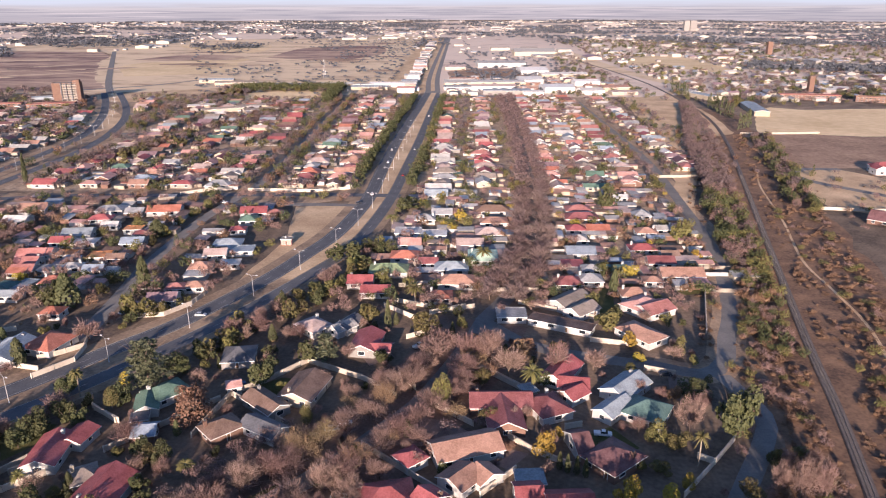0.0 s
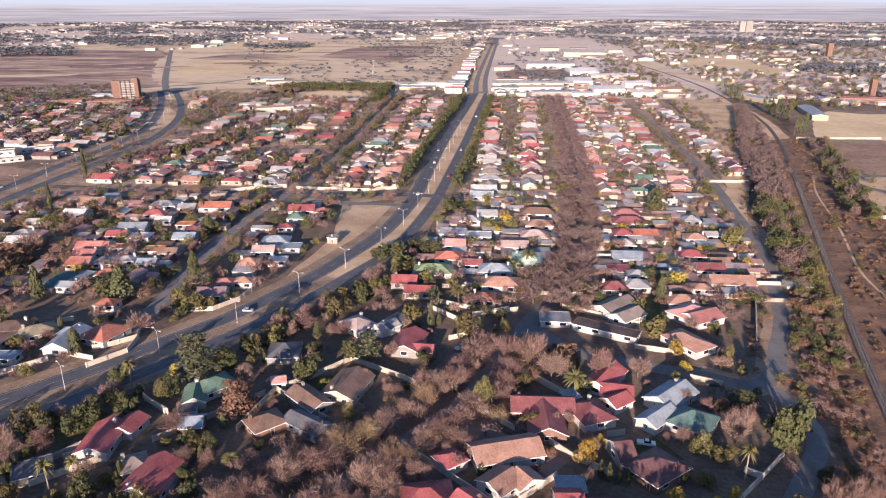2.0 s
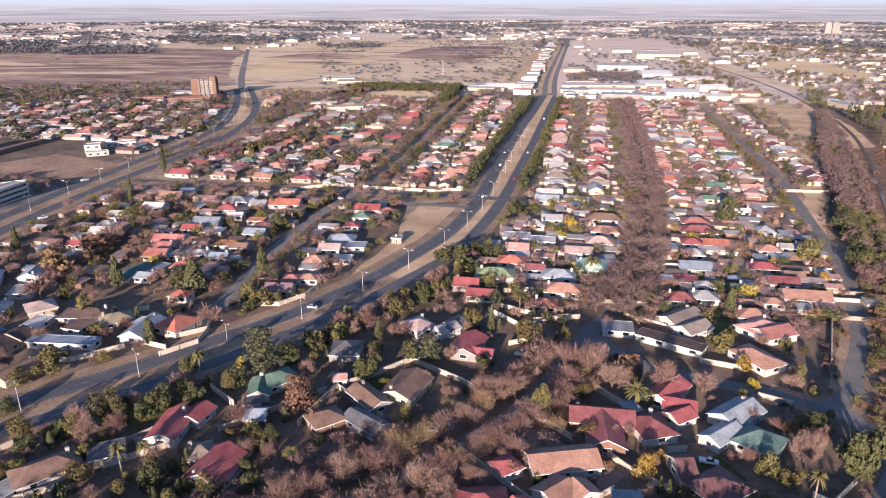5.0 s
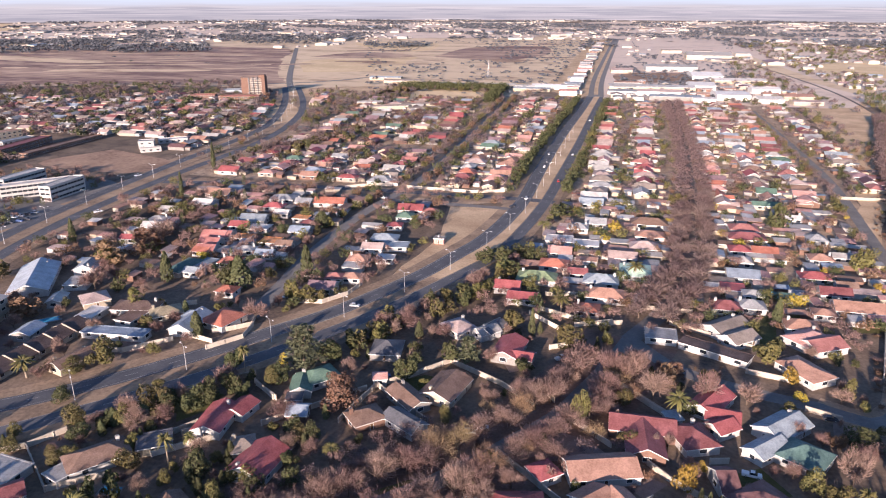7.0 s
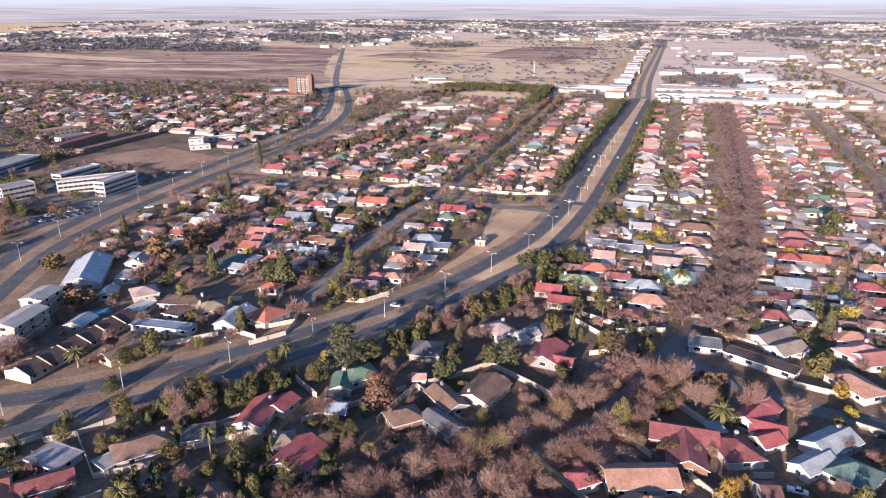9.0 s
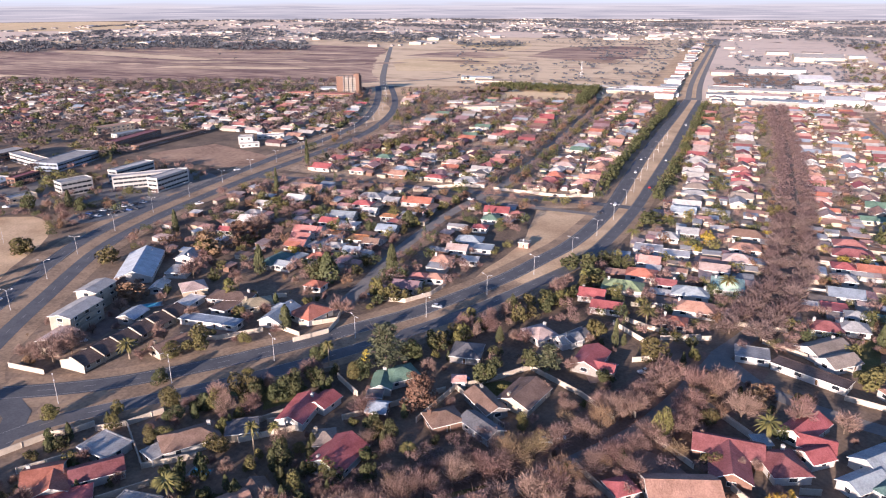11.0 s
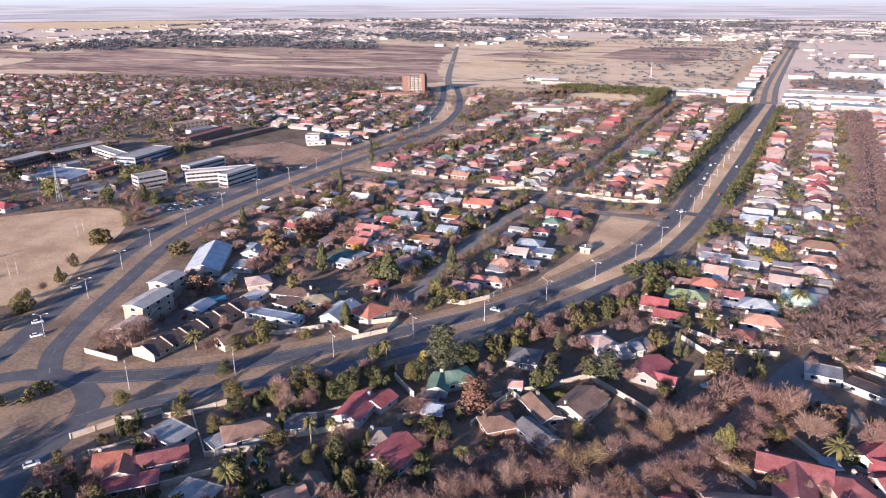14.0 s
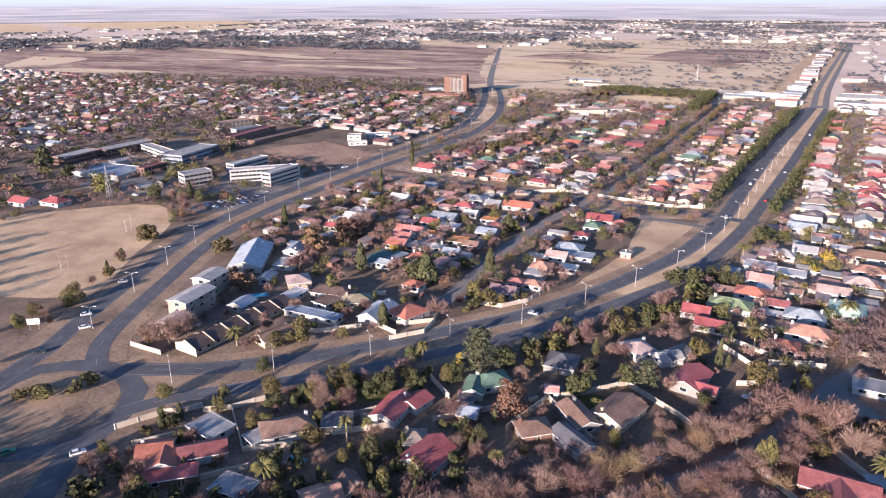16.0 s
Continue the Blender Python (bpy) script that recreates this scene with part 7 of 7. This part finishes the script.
SETS = {"MID": far_set(100, 0.115, 2.5, 60), "": far_set(130, 0.05, 3.6, 30), "THIN": far_set(160, 0.022, 4.6, 26)}
# Farthest crowns all share the haze-tinted leaf colour.
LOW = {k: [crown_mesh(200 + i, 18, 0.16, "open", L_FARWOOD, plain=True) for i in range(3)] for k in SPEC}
for key, places in BATCH.items():
    k, _, how = key.partition("_")
    low = how == "FAR"
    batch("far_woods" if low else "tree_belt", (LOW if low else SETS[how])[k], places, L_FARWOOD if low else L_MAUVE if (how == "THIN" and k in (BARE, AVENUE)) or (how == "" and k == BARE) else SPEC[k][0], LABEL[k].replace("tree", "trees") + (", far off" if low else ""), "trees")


# ---- street lamps ----
def lamp_mesh(arms):
    pole = Shape(STEEL).tube((0, 0, -0.1), (0, 0, 8.6), 0.11, 0.06, 7).tube((0, 0, 0), (0, 0, 0.5), 0.18, 0.16, 7).mesh("pole")
    arm = Shape(STEEL).tube((0, 0, 8.5), (0.9, 0, 9.2), 0.05, 0.045, 5).tube((0.9, 0, 9.2), (2.1, 0, 9.35), 0.045, 0.04, 5).mesh("arm")
    head = Shape(FRAME).box(1.9, -0.17, 9.28, 2.75, 0.17, 9.45).mesh("lamp_head")
    return pole, arm, head, arms


LAMP = lamp_mesh(2)


def street_lamp(x, y, turn, arms=2):
    root = thing("street_lamp", pose(x, y, 0, 0, 0, turn), "grey steel street lamp with curved arms on the verge", "street lamp", "street lamps")
    part("pole", LAMP[0], root)
    for i in range(arms):
        a = part("arm", LAMP[1], root, pose(0, 0, 0, 0, 0, 180 * i))
        part("lamp_head", LAMP[2], a)


def mid_line(a, b, step):
    la = smooth_line(a, step)
    lb = smooth_line(b, 2.0)
    for p in la:
        q = min(lb, key=lambda v: (v - p).length)
        yield (p + q) / 2, math.degrees(math.atan2((q - p).y, (q - p).x))


last = None
for p, turn in mid_line(MAIN_W, MAIN_E, 4.0):
    if p.y < 660 and (last is None or (p - last).length > 31):
        street_lamp(p.x, p.y, turn)
        last = p
last = None
for p, turn in mid_line(AVE2_W, AVE2_E, 4.0):
    if p.y > 150 and (last is None or (p - last).length > 33):
        street_lamp(p.x, p.y, turn)
        last = p


# ---- cars ----
def car_paint(name, c):
    return material(name, c, tuple(v * 1.05 for v in c), 1, 0.3, 3, 0, 0.03)


PAINTS = {"white": car_paint("white car paint", (0.75, 0.75, 0.74)), "silver": car_paint("silver car paint", (0.42, 0.43, 0.44)), "red": car_paint("red car paint", (0.35, 0.03, 0.03)), "dark": car_paint("dark grey car paint", (0.05, 0.05, 0.06)), "blue": car_paint("blue car paint", (0.05, 0.10, 0.25)), "green": car_paint("green car paint", (0.05, 0.22, 0.12))}
WHEEL = Shape(RUBBER, STEEL).tube((0, -0.1, 0), (0, 0.1, 0), 0.31, 0.31, 12).tube((0, -0.115, 0), (0, 0.115, 0), 0.18, 0.18, 8, 1).mesh("wheel")


def profile(shape, pts, w0, w1, slot):
    """A body from a side outline, narrowing to the top."""
    zs = [p[1] for p in pts]
    lo, hi = min(zs), max(zs)
    vs = []
    for sg in (-1, 1):
        for x, z in pts:
            vs.append((x, sg * (w0 + (w1 - w0) * (z - lo) / (hi - lo)), z))
    n = len(pts)
    shape.add(vs, [tuple(range(n)), tuple(range(2 * n - 1, n - 1, -1))] + [(i, n + i, n + (i + 1) % n, (i + 1) % n) for i in range(n)], slot)


CARS = {}
for cname, cm in PAINTS.items():
    for form in ("hatch", "bakkie"):
        b = Shape(cm)
        if form == "hatch":
            profile(b, [(-2.05, 0.3), (2.05, 0.3), (2.1, 0.62), (1.95, 0.8), (1.0, 0.95), (-1.95, 0.98), (-2.1, 0.7)], 0.86, 0.80, 0)
            c = Shape(GLASS, cm)
            profile(c, [(1.05, 0.93), (0.35, 1.4), (-1.3, 1.42), (-1.85, 0.95)], 0.78, 0.62, 0)
            c.box(-1.25, -0.6, 1.415, 0.3, 0.6, 1.46, 1)
        else:
            profile(b, [(-2.5, 0.4), (2.4, 0.4), (2.45, 0.8), (2.3, 0.98), (1.3, 1.08), (-2.5, 1.08)], 0.88, 0.84, 0)
            c = Shape(GLASS, cm)
            profile(c, [(1.3, 1.06), (0.7, 1.62), (-0.5, 1.64), (-0.7, 1.06)], 0.8, 0.66, 0)
            c.box(-0.45, -0.64, 1.635, 0.65, 0.64, 1.68, 1)
        CARS[cname, form] = (b.mesh("body"), c.mesh("cabin"))


def car(x, y, turn, colour="white", form="hatch", z=0.05, where="parked by a house"):
    root = thing("car" if form == "hatch" else "pickup_truck", pose(x, y, z, 0, 0, turn), f"{colour} {'hatchback car' if form == 'hatch' else 'pickup truck'} {where}", "car", "cars")
    b, c = CARS[colour, form]
    part("body", b, root)
    part("cabin", c, root, None, "glazed cabin")
    for sx in (1.3, -1.3):
        for sy in (0.78, -0.78):
            part("wheel", WHEEL, root, pose(sx * (1 if form == "hatch" else 1.15), sy, 0.31))


# ---- small outdoor things ----
def goal_posts(x, y, turn):
    root = thing("goal_posts", pose(x, y, 0, 0, 0, turn), "white rugby goal posts on the sports field", "goal posts", "goal posts")
    for sx in (-2.8, 2.8):
        part("post", Shape(FRAME).tube((sx, 0, -0.1), (sx, 0, 8.5), 0.05, 0.03, 6).mesh("post"), root)
    part("crossbar", Shape(FRAME).tube((-2.8, 0, 3), (2.8, 0, 3), 0.05, 0.05, 6).mesh("crossbar"), root)


goal_posts(-324.5, 185.5, 114)
goal_posts(-349, 239.5, 112)


def mast(x, y, h, w, label):
    root = thing("lattice_mast", pose(x, y, 0), label, "mast", "masts")
    for a, b in ((-1, -1), (1, -1), (1, 1), (-1, 1)):
        part("leg", Shape(STEEL).tube((a * w, b * w, -0.1), (a * 0.15, b * 0.15, h), 0.12, 0.07, 4).mesh("leg"), root)
    br = Shape(STEEL)
    n = 9
    for i in range(n):
        k0, k1 = 1 - i / n, 1 - (i + 1) / n
        c = [(-1, -1), (1, -1), (1, 1), (-1, 1)]
        for j in range(4):
            p, q = c[j], c[(j + 1) % 4]
            br.tube((p[0] * (w * k0 + 0.15), p[1] * (w * k0 + 0.15), h * i / n), (q[0] * (w * k1 + 0.15), q[1] * (w * k1 + 0.15), h * (i + 1) / n), 0.05, 0.05, 3)
    part("bracing", br.mesh("bracing"), root)


mast(-221, 1150, 28, 1.6, "thin grey radio mast on the grassland")
mast(-420, 279, 23, 1.2, "grey lattice mast beside the car park")

sign = thing("billboard", pose(-274, 140, 0, 0, 0, 40), "blank white roadside billboard on two posts", "billboard")
part("panel", Shape(FRAME).box(-2.3, -0.06, 2.2, 2.3, 0.06, 4.6).mesh("panel"), sign)
for u in (-1.6, 1.6):
    part("post", Shape(STEEL).tube((u, 0.1, -0.1), (u, 0.1, 4.4), 0.08, 0.08, 6).mesh("post"), sign)


def pool(x, y, turn, L, D):
    root = thing("swimming_pool", pose(x, y, 0, 0, 0, turn), "small blue garden swimming pool with pale coping", "pool", "pools")
    part("water", Shape(POOL).box(-L / 2, -D / 2, -0.3, L / 2, D / 2, 0.05).mesh("water"), root)
    c = Shape(CONCRETE)
    c.box(-L / 2 - 0.5, -D / 2 - 0.5, -0.3, L / 2 + 0.5, -D / 2, 0.1).box(-L / 2 - 0.5, D / 2, -0.3, L / 2 + 0.5, D / 2 + 0.5, 0.1)
    c.box(-L / 2 - 0.5, -D / 2, -0.3, -L / 2, D / 2, 0.1).box(L / 2, -D / 2, -0.3, L / 2 + 0.5, D / 2, 0.1)
    part("coping", c.mesh("coping"), root)


pool(-222, 208, 45, 8, 4)
pool(-131, 127, 10, 5, 3)


car(-45.1, 176.2, 10, "white", "hatch")
car(27.2, 171.6, -8, "white", "bakkie")
car(-26.1, 223.6, 40, "silver", "bakkie")
car(-41.8, 144.5, 20, "silver", "hatch")
car(-186.3, 98.9, 62, "white", "hatch", 0.06, "on the asphalt road")
car(-257.9, 150.2, 62, "white", "hatch", 0.06, "on the asphalt road")
car(-268.5, 158, 62, "white", "hatch", 0.06, "on the asphalt road")
car(-253.5, 129.3, 62, "dark", "hatch", 0.06, "on the asphalt road")
car(-285.9, 188.4, 62, "silver", "hatch", 0.06, "on the asphalt road")
car(-203.9, 89.2, 62, "green", "hatch", 0.06, "on the asphalt road")
car(-70.9, 406.9, 62, "dark", "hatch", 0.06, "on the asphalt road")
car(-304.4, 338.2, 62, "white", "bakkie", 0.06, "on the asphalt road")
car(-65, 427.7, 90, "white", "hatch", 0.06, "on the asphalt road")
car(-160, 407.3, 80, "white", "hatch")
car(-151.6, 407.4, 0, "white", "hatch", 0.06, "on the asphalt road")
car(-63.3, 519.2, 90, "white", "hatch", 0.06, "on the asphalt road")
car(-49.4, 477.7, 90, "red", "hatch", 0.06, "on the asphalt road")
car(-46, 568.3, 90, "silver", "hatch", 0.06, "on the asphalt road")
car(-64.4, 565.9, 90, "silver", "hatch", 0.06, "on the asphalt road")
car(-40.4, 745.1, 90, "white", "hatch", 0.06, "on the asphalt road")
car(-111.1, 248.3, 0, "silver", "hatch")
car(-141.6, 250.3, 60, "silver", "hatch")
car(-48.3, 173.2, 10, "silver", "hatch")
car(-81.4, 197.1, 30, "blue", "hatch")
car(-103.1, 434.3, 0, "dark", "hatch")
car(-105.9, 435.7, 0, "dark", "hatch")
car(53.9, 204.9, 0, "dark", "hatch")
car(-222.1, 172.8, 20, "white", "hatch")
car(-409.2, 290.3, 20, "white", "hatch")
car(-399.5, 295.7, 20, "silver", "hatch")
car(-339, 422.2, 70, "white", "bakkie", 0.06, "on the asphalt road")
# cars on the yard between the offices and the avenue
lot = random.Random(29)
for x0, y0, x1, y1, n in ((-352, 296, -338, 330, 9), (-345, 290, -332, 318, 7), (-486, 331, -456, 333, 8)):
    for i in range(n):
        t = (i + 0.5) / n
        if lot.random() < 0.85:
            car(x0 + (x1 - x0) * t, y0 + (y1 - y0) * t, 10 + lot.uniform(-6, 6) + (80 if x0 < -400 else 0), lot.choice(("white", "silver", "dark", "white", "red", "dark", "blue")), "hatch", 0.05, "parked on the worn asphalt yard")
